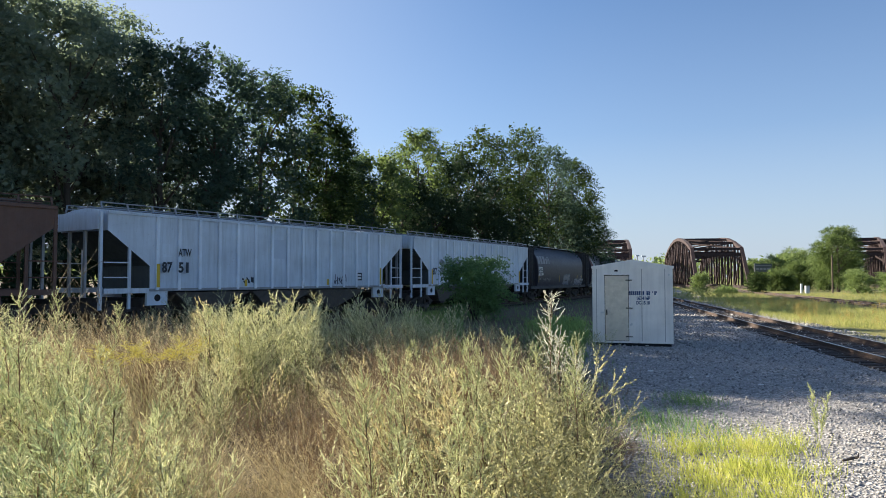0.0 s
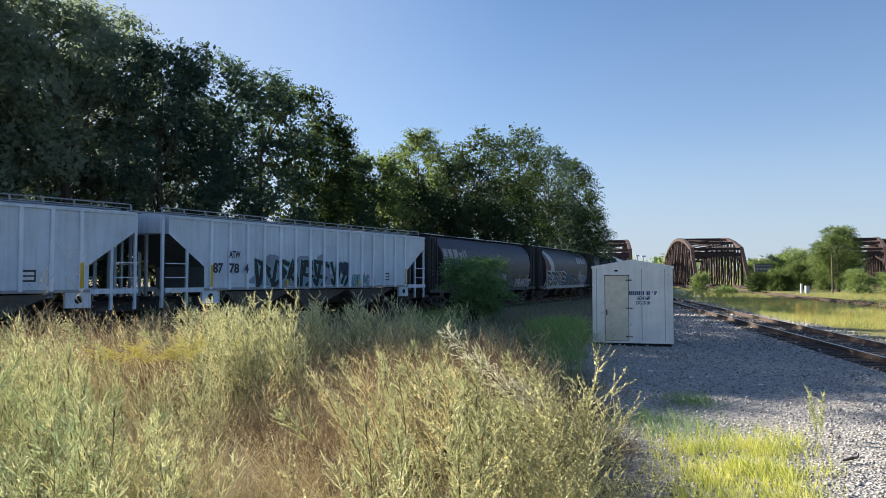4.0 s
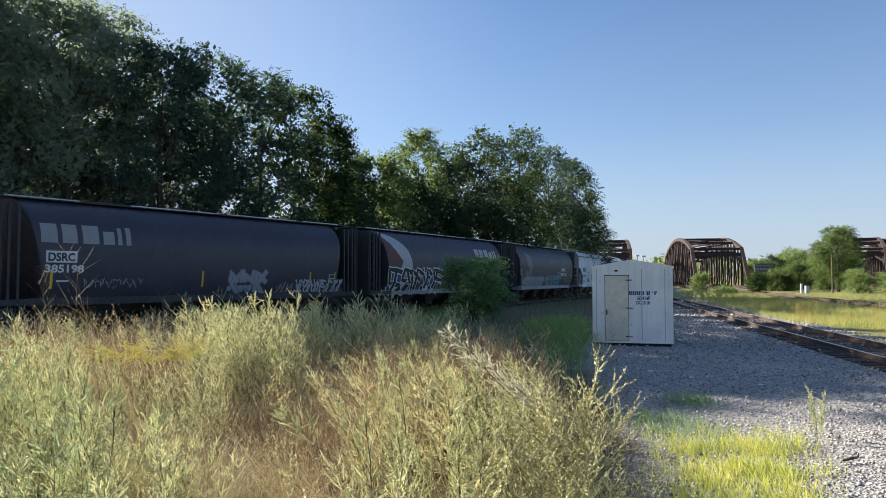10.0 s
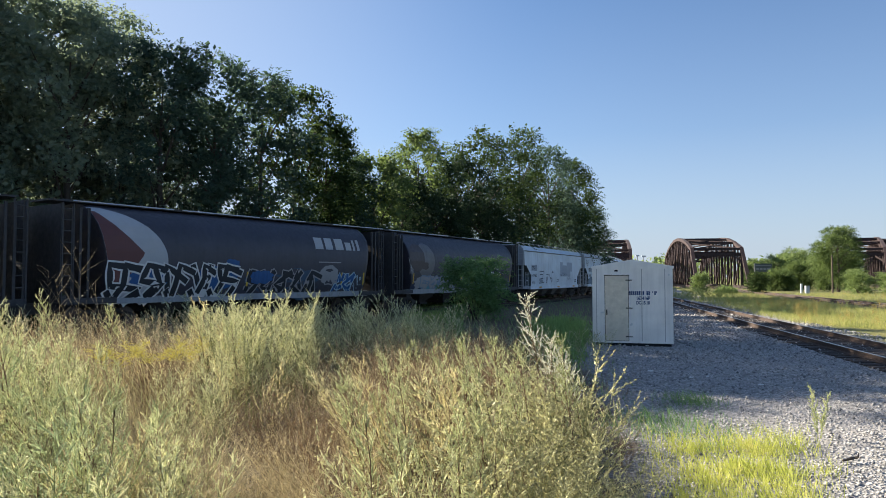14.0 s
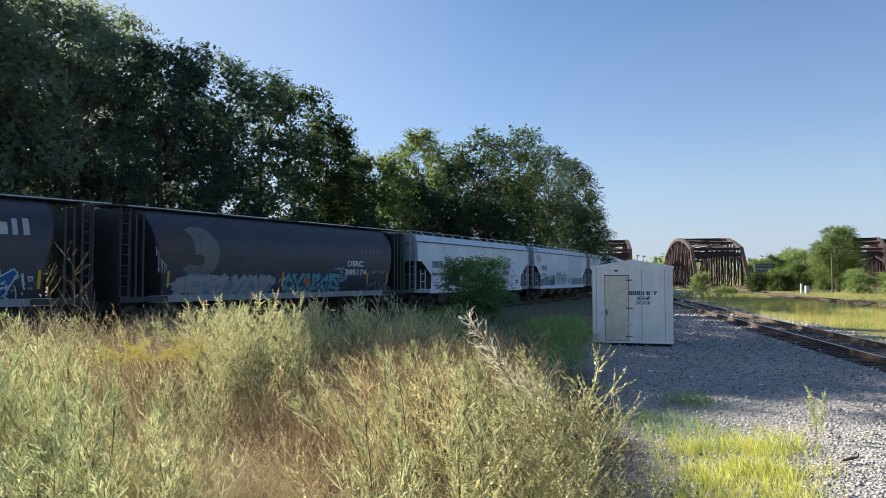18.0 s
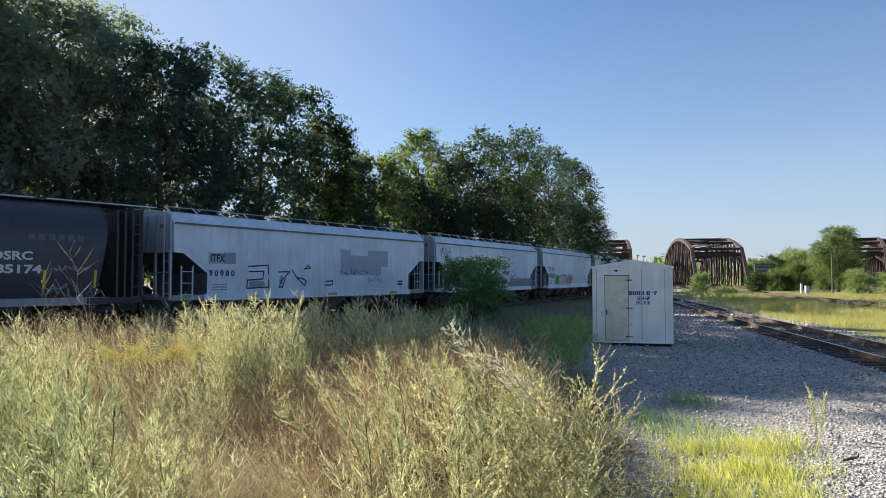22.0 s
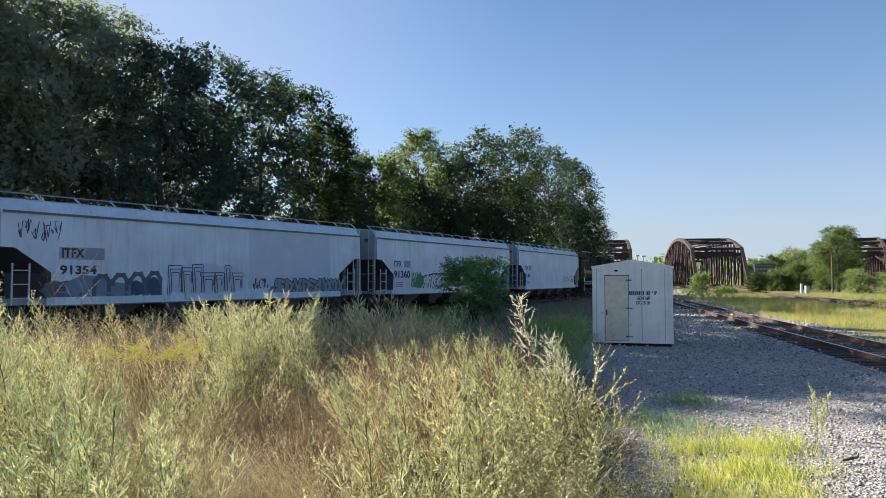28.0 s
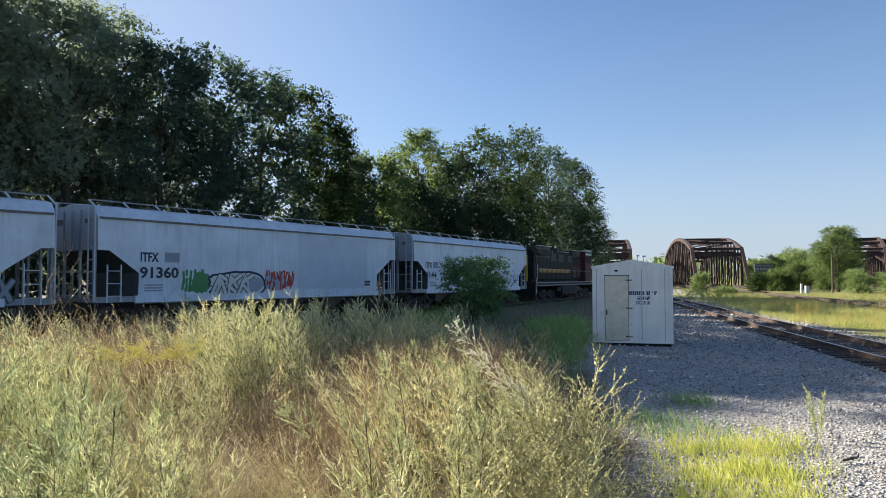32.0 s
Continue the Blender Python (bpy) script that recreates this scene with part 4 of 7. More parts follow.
def locomotive():
    car = thing("diesel_locomotive", "black diesel locomotive with yellow and dark red panels", "locomotive", "cars of the freight train")
    black = painted("black_locomotive_paint", (0.012, 0.012, 0.012), 0.7, worn=0.5)
    red = painted("dark_red_locomotive_paint", (0.075, 0.012, 0.018), 0.6, worn=0.3)
    grey = painted("grey_locomotive_roof", (0.045, 0.043, 0.04), 0.6, worn=0.5)
    pale = painted("pale_locomotive_roof", (0.10, 0.098, 0.092), 0.6, worn=0.6)
    hood = painted("olive_locomotive_hood", (0.011, 0.011, 0.009), 0.75, worn=0.5)
    AMBER = plain("amber_locomotive_paint", (0.50, 0.26, 0.03))
    half = 10.6
    part("frame", box(bare(), -half, half, -1.5, 1.5, 1.15, 1.5), black, car)
    bm = box(bare(), -half + 0.9, half - 5.2, -1.0, 1.0, 1.5, 4.2)
    bmesh.ops.bevel(bm, geom=[e for e in bm.edges if abs(e.verts[0].co.x - e.verts[1].co.x) > 1], offset=0.25, segments=3, affect="EDGES")
    part("long_hood", bm, hood, car)
    bm = box(bare(), -half + 1.2, -half + 5.2, -1.35, 1.35, 3.55, 4.5)
    bmesh.ops.bevel(bm, geom=[e for e in bm.edges if abs(e.verts[0].co.x - e.verts[1].co.x) > 1], offset=0.3, segments=3, affect="EDGES")
    part("radiator", bm, pale, car)
    part("radiator_grille", box(bare(), -half + 1.5, -half + 4.9, -1.37, -1.33, 3.7, 4.2), black, car)
    part("dynamic_brake", box(bare(), 1.6, 4.4, -1.2, 1.2, 3.9, 4.45), grey, car)
    part("exhaust_stack", box(bare(), -1.2, -0.2, -0.5, 0.5, 4.2, 4.55), grey, car)
    part("red_hood_panel", box(bare(), 2.2, half - 5.2, -1.03, 1.03, 1.9, 3.6), red, car)
    for i in range(5):
        part("yellow_panel", box(bare(), -half + 2.4 + i * 1.9, -half + 4.26 + i * 1.9, -1.06, -1.0, 2.3, 2.62), AMBER, car)
    cab = part("cab", box(bare(), half - 5.2, half - 2.6, -1.5, 1.5, 1.5, 4.45), red, car)
    part("cab_roof", box(bare(), half - 5.4, half - 2.5, -1.55, 1.55, 4.45, 4.6), CHALK, cab)
    for x in (half - 4.9, half - 3.8):
        part("cab_window", box(bare(), x, x + 0.8, -1.52, -1.49, 3.3, 4.0), DARK_GAP, cab)
    part("short_hood", box(bare(), half - 2.6, half - 0.9, -0.9, 0.9, 1.5, 3.2), red, car)
    part("fuel_tank", box(bare(), -2.6, 2.6, -1.35, 1.35, 0.35, 1.15), black, car)
    part("walkway_edge", box(bare(), -half, half, -1.53, -1.49, 1.42, 1.50), FADED, car)
    # hood doors, grilles, tank and piping detail
    for k in range(13):
        part("hood_door", box(bare(), -half + 1.3 + k * 1.05, -half + 2.25 + k * 1.05, -1.03, -0.99, 3.0, 3.75), black, car)
    for x in (-half + 5.6, -half + 8.0, 0.4):
        part("side_grille", box(bare(), x, x + 1.6, -1.05, -0.99, 3.3, 3.95), grey, car)
    for x, z in ((-half + 0.95, 3.2), (half - 1.0, 2.8)):
        part("lamp", box(bare(), x - 0.06, x + 0.06, -0.35, 0.35, z, z + 0.3), CHALK, car)
    for x in (-3.6, -3.0, 3.0, 3.5):
        part("air_reservoir", tube(bare(), [(x, -1.3, 0.85), (x, 1.3, 0.85)], [0.22, 0.22], 10), grey, car)
    # white strips painted as highlights along the roof edges
    for x0, x1, y, z in ((-half + 1.2, -half + 5.2, -1.2, 4.48), (-1.3, 1.3, -0.9, 4.2), (1.6, 4.4, -1.15, 4.44), (half - 5.4, half - 2.5, -1.5, 4.6)):
        part("roof_edge", box(bare(), x0, x1, y - 0.06, y + 0.1, z, z + 0.05), CHALK, car)
    for e in (-1, 1):
        bm = tube(bare(), [(e * (half - 0.1), -1.48, 0.6), (e * (half - 0.1), -1.48, 1.5), (e * (half - 0.45), -1.48, 2.2), (e * (half - 0.45), -1.48, 2.9)], [0.03] * 4, 6)
        part("step_handrail", bm, CHALK, car)
    part("white_sill_stripe", box(bare(), -half + 0.2, half - 0.2, -1.56, -1.53, 1.2, 1.27), FADED, car)
    part("cab_stripe", box(bare(), half - 5.15, half - 2.65, -1.53, -1.49, 4.1, 4.3), CHALK, car)
    for i in range(16):
        x = -half + 0.3 + i * (2 * half - 0.6) / 15
        part("rail_post", box(bare(), x - 0.04, x + 0.04, -1.5, -1.46, 1.5, 2.5), UNDER, car)
    part("handrail", box(bare(), -half + 0.3, half - 0.3, -1.5, -1.46, 2.48, 2.52), RAILING, car)
    for e in (-1, 1):
        part("pilot", box(bare(), e * half - 0.12, e * half + 0.12, -1.45, 1.45, 0.3, 1.5), black, car)
        for d in (0, 2.2):
            bogie(car, e * (half - 3.2 - d), BOGIE)
    return car


TRAIN = []


def couple(car, near, length):
    TRAIN.append((car, near + length / 2))


def blob(car, wall, x0, x1, z0, z1, material, seed, proud=0.005):
    """A soft-edged sprayed patch."""
    r = random.Random(seed)
    bm = bare()
    cx, cz = (x0 + x1) / 2, (z0 + z1) / 2
    mid = bm.verts.new((cx, -wall(cz) - proud, cz))
    ring = []
    for k in range(26):
        q = k * math.tau / 26
        c, n = math.cos(q), math.sin(q)
        reach = r.uniform(0.86, 1.12) / max(abs(c), abs(n)) ** 0.35
        x, z = cx + c * reach * (x1 - x0) / 2, cz + n * reach * (z1 - z0) / 2
        ring.append(bm.verts.new((x, -wall(z) - proud, z)))
    for k in range(26):
        bm.faces.new((mid, ring[k], ring[(k + 1) % 26]))
    part("spray_patch", bm, material, car)


def name_shapes(car, x0, x1, z0, z1, material):
    """The faded name along the side, as plain upright shapes."""
    w = x1 - x0
    for a, b, top in ((0, 0.17, 1), (0.22, 0.38, 1), (0.44, 0.62, 1), (0.67, 0.80, 0.72), (0.84, 0.89, 0.95), (0.94, 1.0, 1)):
        panel(car, "name_shape", ROUND, x0 + a * w, x0 + b * w, z0, z0 + top * (z1 - z0), material, 0.022)


def build_train():
    a = ribbed_car("rust-brown covered hopper with outside posts on the rails", BROWN, "", 1)
    couple(a, -78.75, 16.9)

    W = lambda z: 1.52
    b = ribbed_car("white covered hopper with outside posts, faded and dirty, on the rails", WHITE, "ATW", 2)
    panel(b, "repaint_patch", W, -6.25, -5.8, 2.62, 3.1, PALE, 0.004)
    panel(b, "repaint_patch", W, -0.78, 0.22, 2.68, 3.5, SOFT, 0.004)
    lettering("ATW", INK, b, -5.62, 2.66, 0.39, W, 0.105, end=-5.04)
    for text, x, e in (("87", -6.3, -5.86), ("5", -5.6, -5.38), ("1", -5.28, -5.16)):
        lettering(text, INK, b, x, 2.06, 0.52, W, 0.105, end=e)
    scrawl(b, W, -2.5, -1.7, 1.62, 1.9, INK, 21, 10, 0.03)
    scrawl(b, W, 3.0, 3.9, 1.5, 2.05, G_NAVY, 23, 8)
    couple(b, -60.35, 16.9)

    c = ribbed_car("white covered hopper with outside posts and dark graffiti on the rails", WHITE, "ATW", 3)
    lettering("ATW", INK, c, -5.62, 2.66, 0.39, W, 0.105, end=-5.04)
    for text, x, e in (("87", -6.4, -5.9), ("78", -5.6, -5.1), ("4", -4.8, -4.6)):
        lettering(text, INK, c, x, 2.06, 0.52, W, 0.105, end=e)
    panel(c, "repaint_patch", W, 0.0, 0.9, 2.6, 3.4, SOFT, 0.004)
    blob(c, W, -4.4, 1.0, 1.48, 2.1, HAZE, 36, 0.004)
    blob(c, W, -3.4, 2.2, 1.48, 1.85, HAZE, 37, 0.0045)
    spray(c, W, -4.0, 0.2, 1.5, 2.6, JET, G_SEA, 31, 5, glow=HAZE)
    spray(c, W, 0.6, 2.0, 1.5, 2.55, JET, G_SEA, 32, 2)
    panel(c, "spray_block", W, 0.9, 1.95, 2.15, 2.55, G_NAVY, 0.02)
    spray(c, W, 2.1, 3.3, 1.5, 1.95, G_SEA, G_NAVY, 34, 3)
    scrawl(c, W, 2.6, 3.9, 1.5, 2.1, G_RED, 33, 9, 0.014)
    couple(c, -42.38, 16.9)
    for car in (b, c):
        panel(car, "data_panel", W, 4.62, 5.08, 1.72, 2.1, INK, 0.006)
        for k in range(2):
            panel(car, "data_bar", W, 4.67, 5.03, 1.78 + 0.15 * k, 1.88 + 0.15 * k, CHALK, 0.009)

    d = round_car("faded black cylindrical hopper with white lettering on the rails", 0)
    name_shapes(d, -6.8, -3.75, 2.98, 3.6, FADED)
    panel(d, "code_plate", ROUND, -6.65, -5.65, 2.34, 2.72, CHALK, 0.006)
    lettering("DSRC", INK, d, -6.58, 2.4, 0.36, ROUND, 0.010, end=-5.72)
    lettering("385198", CHALK, d, -6.68, 2.03, 0.34, ROUND, 0.008, end=-5.42)
    panel(d, "data_bar", ROUND, -6.3, -5.9, 1.72, 1.77, CHALK, 0.006)
    scrawl(d, ROUND, -5.4, -3.3, 1.45, 1.85, FADED, 41, 14, 0.014)
    spray(d, ROUND, 0.5, 2.5, 1.1, 2.1, FADED, G_GREY, 42, 3)
    spray(d, ROUND, 4.2, 7.1, 1.08, 1.75, MARK_WHITE, G_NAVY, 43, 8)
    scrawl(d, ROUND, 3.0, 4.0, 1.2, 1.7, FADED, 44, 7)
    panel(d, "small_plate", ROUND, 6.2, 6.6, 1.8, 2.0, CHALK, 0.006)
    panel(d, "small_plate", ROUND, 6.24, 6.56, 1.83, 1.97, INK, 0.008)
    couple(d, -24.9, 16.6)

    e = round_car("faded black cylindrical hopper with blue graffiti and a round mark", 1)
    round_mark(e, MARK_RED, MARK_WHITE)
    name_shapes(e, 3.2, 6.3, 3.18, 3.72, MARK_WHITE)
    for k, (xa, xb, za, zb) in enumerate(((-6.0, -4.4, 1.5, 2.35), (-3.2, -1.2, 1.4, 2.3), (-1.9, -1.2, 2.1, 2.6), (-0.6, 0.6, 1.6, 2.15))):
        blob(e, ROUND, xa, xb, za, zb, G_BLUE, 56 + k, 0.038)
    spray(e, ROUND, -6.7, -1.3, 1.02, 2.3, JET, CHALK, 51, 5, proud=0.044)
    spray(e, ROUND, -0.9, 3.4, 1.08, 2.1, JET, FADED, 52, 5, glow=DUSK)
    blob(e, ROUND, 3.5, 4.7, 1.5, 2.45, FADED, 61, 0.008)
    spray(e, ROUND, 4.4, 5.8, 1.1, 2.0, G_BLUE, G_PALE, 53, 2)
    scrawl(e, ROUND, 5.6, 6.4, 1.2, 2.0, G_PALE, 54, 7, 0.02)
    panel(e, "code_bar", ROUND, 3.4, 4.9, 2.55, 2.6, FADED, 0.006)
    couple(e, -7.25, 16.6)

    f = round_car("faded black cylindrical hopper with teal graffiti and a worn mark", 2)
    worn_disc(f, -5.15, 2.85, 0.98, painted("faded_mark_grey", (0.15, 0.138, 0.140), 0.5, worn=0.6), 0.012)
    worn_disc(f, -6.1, 2.98, 0.8, painted("faded_mark_brown", (0.058, 0.040, 0.040), 0.5, worn=0.5), 0.017)
    blob(f, ROUND, -5.6, -4.9, 2.3, 2.75, painted("faded_mark_brown", (0.058, 0.040, 0.040), 0.5, worn=0.5), 164, 0.021)
    blob(f, ROUND, -6.7, -5.3, 1.02, 1.5, G_NAVY, 161, 0.01)
    blob(f, ROUND, -5.2, -2.6, 1.02, 1.45, G_TEAL, 162, 0.018)
    scrawl(f, ROUND, -6.75, -6.25, 2.3, 3.5, G_PALE, 163, 11, 0.022)
    blob(f, ROUND, -6.4, -3.4, 1.1, 1.95, FADED, 66, 0.012)
    blob(f, ROUND, -3.9, -1.2, 1.1, 1.9, G_GREY, 67, 0.016)
    spray(f, ROUND, -5.8, -1.5, 1.1, 1.85, FADED, G_GREY, 61, 4, proud=0.02)
    spray(f, ROUND, -0.8, 3.0, 1.1, 2.0, G_TEAL, G_NAVY, 62, 5, glow=G_GREY)
    scrawl(f, ROUND, -0.8, 3.0, 1.15, 2.0, G_PALE, 68, 12, 0.03)
    blob(f, ROUND, 0.55, 0.95, 1.5, 1.85, painted("orange_spray_paint", (0.42, 0.14, 0.05), 0.6), 69, 0.02)
    scrawl(f, ROUND, 5.0, 7.0, 1.15, 1.7, G_GREY, 63, 9, 0.02)
    scrawl(f, ROUND, -7.0, -6.5, 2.0, 3.0, FADED, 64, 8, 0.018)
    scrawl(f, ROUND, 5.2, 6.4, 2.05, 2.25, FADED, 65, 8, 0.012)
    lettering("DSRC", CHALK, f, 3.46, 2.42, 0.36, ROUND, 0.008, end=4.62)
    lettering("385174", CHALK, f, 3.3, 2.0, 0.36, ROUND, 0.008, end=4.9)
    for k in range(6):
        panel(f, "name_shape", ROUND, 4.5 + k * 0.3, 4.7 + k * 0.3, 3.05, 3.25, WORN_NAME, 0.006)
    couple(f, 10.3, 16.6)

    g = smooth_car("pale grey smooth-sided covered hopper with grey repaint patches", "ITFX", "90980", 7)
    panel(g, "reporting_patch", SMOOTH, -6.64, -5.9, 2.4, 2.84, LILAC, 0.004)
    panel(g, "dark_patch", SMOOTH, -5.9, -5.3, 2.4, 2.86, PATCH, 0.005)
    lettering("ITFX", INK, g, -6.54, 2.48, 0.42, SMOOTH, 0.009, end=-5.84)
    for k, text in enumerate("90980"):
        lettering(text, INK, g, -6.62 + k * 0.27, 1.92, 0.33, SMOOTH, 0.009, end=-6.44 + k * 0.27)
    panel(g, "repaint_patch", SMOOTH, 1.07, 1.84, 1.97, 3.22, LILAC, 0.004)
    panel(g, "repaint_patch", SMOOTH, 1.84, 3.16, 1.97, 2.95, LILAC, 0.0045)
    panel(g, "repaint_patch", SMOOTH, 3.16, 4.83, 2.42, 3.24, LILAC, 0.004)
    panel(g, "repaint_patch", SMOOTH, 3.16, 4.25, 1.97, 2.42, LILAC, 0.0045)
    for pts in (((-4.65, 2.32), (-3.55, 2.38), (-3.5, 1.45), (-4.7, 1.42), (-4.68, 1.75), (-3.85, 1.8), (-3.8, 2.12), (-4.6, 2.1)),
                ((-2.95, 2.1), (-2.3, 2.12), (-2.75, 1.75), (-2.9, 1.45), (-2.7, 1.45), (-2.55, 1.8)),
                ((-2.15, 2.2), (-1.85, 1.85), (-1.35, 1.5), (-1.25, 1.7), (-1.5, 1.82), (-1.85, 1.85)),
                ((-1.4, 2.25), (-1.0, 2.3), (-1.15, 2.42), (-1.3, 2.28)),
                ((0.0, 1.5), (0.5, 1.52), (0.52, 1.7), (0.05, 1.68))):
        line_art(g, SMOOTH, pts, 0.03, G_NAVY)
    blob(g, SMOOTH, -4.6, -3.7, 1.46, 1.72, PATCH, 75, 0.006)
    blob(g, SMOOTH, -2.9, -2.65, 1.55, 1.95, PATCH, 76, 0.006)
    scrawl(g, SMOOTH, 1.0, 3.2, 2.0, 2.3, INK, 73, 7, 0.014)
    scrawl(g, SMOOTH, 3.2, 4.4, 1.5, 2.0, PATCH, 74, 6, 0.02)
    for xa in (-4.75, 0.2, 5.0):
        part("reflector_strip", box(bare(), xa, xa + 0.62, -1.616, -1.606, 1.03, 1.15), REFLECTOR, g, "dull yellow reflector strip")
    couple(g, 28.1, 16.4)

    h = smooth_car("pale grey smooth-sided covered hopper with blue and line graffiti", "ITFX", "91354", 8)
    panel(h, "reporting_patch", SMOOTH, -6.45, -5.6, 2.45, 2.85, LILAC, 0.004)
    panel(h, "dark_patch", SMOOTH, -5.6, -4.93, 2.45, 2.85, PATCH, 0.005)
    lettering("ITFX", INK, h, -6.36, 2.52, 0.42, SMOOTH, 0.009, end=-5.62)
    lettering("91354", INK, h, -6.42, 1.98, 0.38, SMOOTH, 0.009, end=-5.2)
    panel(h, "repaint_patch", SMOOTH, 1.26, 6.06, 1.4, 3.8, SOFT, 0.004)
    scrawl(h, SMOOTH, -7.75, -6.4, 3.0, 3.7, INK, 81, 12, 0.012)
    for k, (xa, xb, za, zb) in enumerate(((-7.0, -5.6, 1.1, 1.75), (-6.2, -4.6, 1.15, 1.95), (-5.0, -3.8, 1.1, 1.7))):
        blob(h, SMOOTH, xa, xb, za, zb, SLATE if k == 0 else G_GREY, 82 + k, 0.005 + 0.001 * k)
    for k, x in enumerate((-5.0, -4.35, -3.7, -3.05)):
        tall = 0.72 + 0.04 * k
        line_art(h, SMOOTH, ((x - 0.26, 1.18), (x - 0.25, 1.18 + 0.75 * tall), (x - 0.1, 1.18 + tall), (x + 0.12, 1.18 + tall), (x + 0.25, 1.18 + 0.75 * tall), (x + 0.26, 1.18)), 0.075, SLATE)
    blob(h, SMOOTH, -3.35, -2.75, 1.2, 1.85, DUSK, 85, 0.0085)
    blob(h, SMOOTH, -3.95, -3.45, 1.2, 1.75, DUSK, 86, 0.0085)
    blob(h, SMOOTH, -2.6, 1.1, 1.2, 2.4, SOFT, 89)
    rr = random.Random(84)
    x = -2.5
    while x < 0.9:
        # nested angular line work, uneven
        wide, tall, low = rr.uniform(0.28, 0.7), rr.uniform(0.7, 1.1), 1.22 + rr.uniform(0, 0.1)
        for q in range(3):
            a0, a1, b0, b1 = x + 0.075 * q, x + wide - 0.06 * q, low, low + tall - 0.13 * q
            panel(h, "spray_line", SMOOTH, a0, a0 + 0.03, b0, b1, G_NAVY, 0.010)
            if a1 > a0 + 0.05:
                panel(h, "spray_line", SMOOTH, a0, a1, b1, b1 + 0.03, G_NAVY, 0.010)
                panel(h, "spray_line", SMOOTH, a1, a1 + 0.03, b0 + rr.uniform(0.1, 0.6) * tall, b1, G_NAVY, 0.010)
        x += wide + rr.uniform(-0.06, 0.12)
    scrawl(h, SMOOTH, 1.5, 2.3, 1.35, 1.85, INK, 94, 9, 0.018)
    blob(h, SMOOTH, 2.6, 6.9, 1.12, 1.72, G_GREY, 87)
    spray(h, SMOOTH, 2.6, 6.9, 1.15, 1.75, PATCH, painted("dark_green_spray_paint", (0.03, 0.07, 0.06), 0.6), 95, 7)
    couple(h, 45.9, 16.4)

    i = smooth_car("pale grey smooth-sided covered hopper with a red, green and white tag", "ITFX", "91360", 9)
    panel(i, "dark_patch", SMOOTH, -5.66, -5.03, 2.42, 2.78, PATCH, 0.005)
    lettering("ITFX", INK, i, -6.63, 2.44, 0.45, SMOOTH, 0.009, end=-5.9)
    lettering("91360", INK, i, -6.65, 1.86, 0.52, SMOOTH, 0.009, end=-5.06)
    panel(i, "repaint_patch", SMOOTH, 1.1, 5.9, 1.35, 3.8, SOFT, 0.004)
    blob(i, SMOOTH, -4.5, -3.6, 1.25, 2.05, G_GREEN, 90)
    scrawl(i, SMOOTH, -4.9, -3.9, 1.3, 2.2, G_GREEN, 90, 9, 0.05)
    blob(i, SMOOTH, -0.9, 0.5, 1.3, 2.0, LILAC, 91)
    scrawl(i, SMOOTH, -0.9, 0.8, 1.3, 2.2, G_RED, 91, 15, 0.04)
    blob(i, SMOOTH, -3.7, -0.8, 1.05, 2.1, G_NAVY, 92, 0.007)
    blob(i, SMOOTH, -3.6, -0.9, 1.12, 2.02, CHALK, 92, 0.010)
    spray(i, SMOOTH, -3.5, -1.6, 1.15, 1.95, CHALK, G_NAVY, 96, 3, proud=0.013)
    blob(i, SMOOTH, -1.7, -0.95, 1.3, 1.9, LILAC, 93, 0.020)
    couple(i, 63.7, 16.4)

    j = smooth_car("pale grey smooth-sided covered hopper with a yellow end post", "ITFX", "9144", 10, yellow_end=True)
    panel(j, "dark_patch", SMOOTH, -6.1, -5.5, 2.42, 2.78, PATCH, 0.005)
    lettering("ITFX", INK, j, -6.95, 2.44, 0.42, SMOOTH, 0.009, end=-6.2)
    lettering("9144", INK, j, -6.95, 1.86, 0.45, SMOOTH, 0.009, end=-5.7)
    scrawl(j, SMOOTH, 3.0, 6.5, 1.4, 2.2, PATCH, 97, 9, 0.03)
    couple(j, 81.95, 16.4)

    couple(locomotive(), 100.6, 21.2)


def worn_disc(car, cx, cz, r, material, proud):
    """A faded round mark that follows the curve of the side."""
    bm = bare()
    rows = []
    for k in range(25):
        z = cz + r * math.sin(math.pi * (k / 24 - 0.5))
        w = max(0.02, r * math.cos(math.pi * (k / 24 - 0.5)))
        rows.append([bm.verts.new((cx + u * w, -ROUND(z) - proud, z)) for u in (-1, -0.33, 0.33, 1)])
    for r0, r1 in zip(rows, rows[1:]):
        for k in range(3):
            bm.faces.new((r0[k], r0[k + 1], r1[k + 1], r1[k]))
    part("worn_mark", bm, material, car)


def round_mark(car, red, white):
    """A faded half-disc with a wedge at the near end of the side."""
    for name, mat_, wedge, proud in (("mark_arc", white, False, 0.026), ("mark_wedge", red, True, 0.033)):
        bm = bare()
        rows = []
        for k in range(33):
            z = (0.95 + 3.35 * k / 32) if not wedge else (1.15 + 3.0 * k / 32)
            start = -6.58 - 0.6 * (z - 1.0) / 3.46
            dz = (z - 2.62) / 1.72
            reach = 2.35 * math.sqrt(max(0.0, 1 - dz * dz)) if not wedge else 1.35 * max(0.0, 1 - abs(z - 2.72) / 1.5) + 0.1
            rows.append([bm.verts.new((start + u * max(reach, 0.05), -ROUND(z) - proud, z)) for u in (0, 0.33, 0.67, 1)])
        for r0, r1 in zip(rows, rows[1:]):
            for k in range(3):
                bm.faces.new((r0[k], r0[k + 1], r1[k + 1], r1[k]))
        part(name, bm, mat_, car)


build_train()


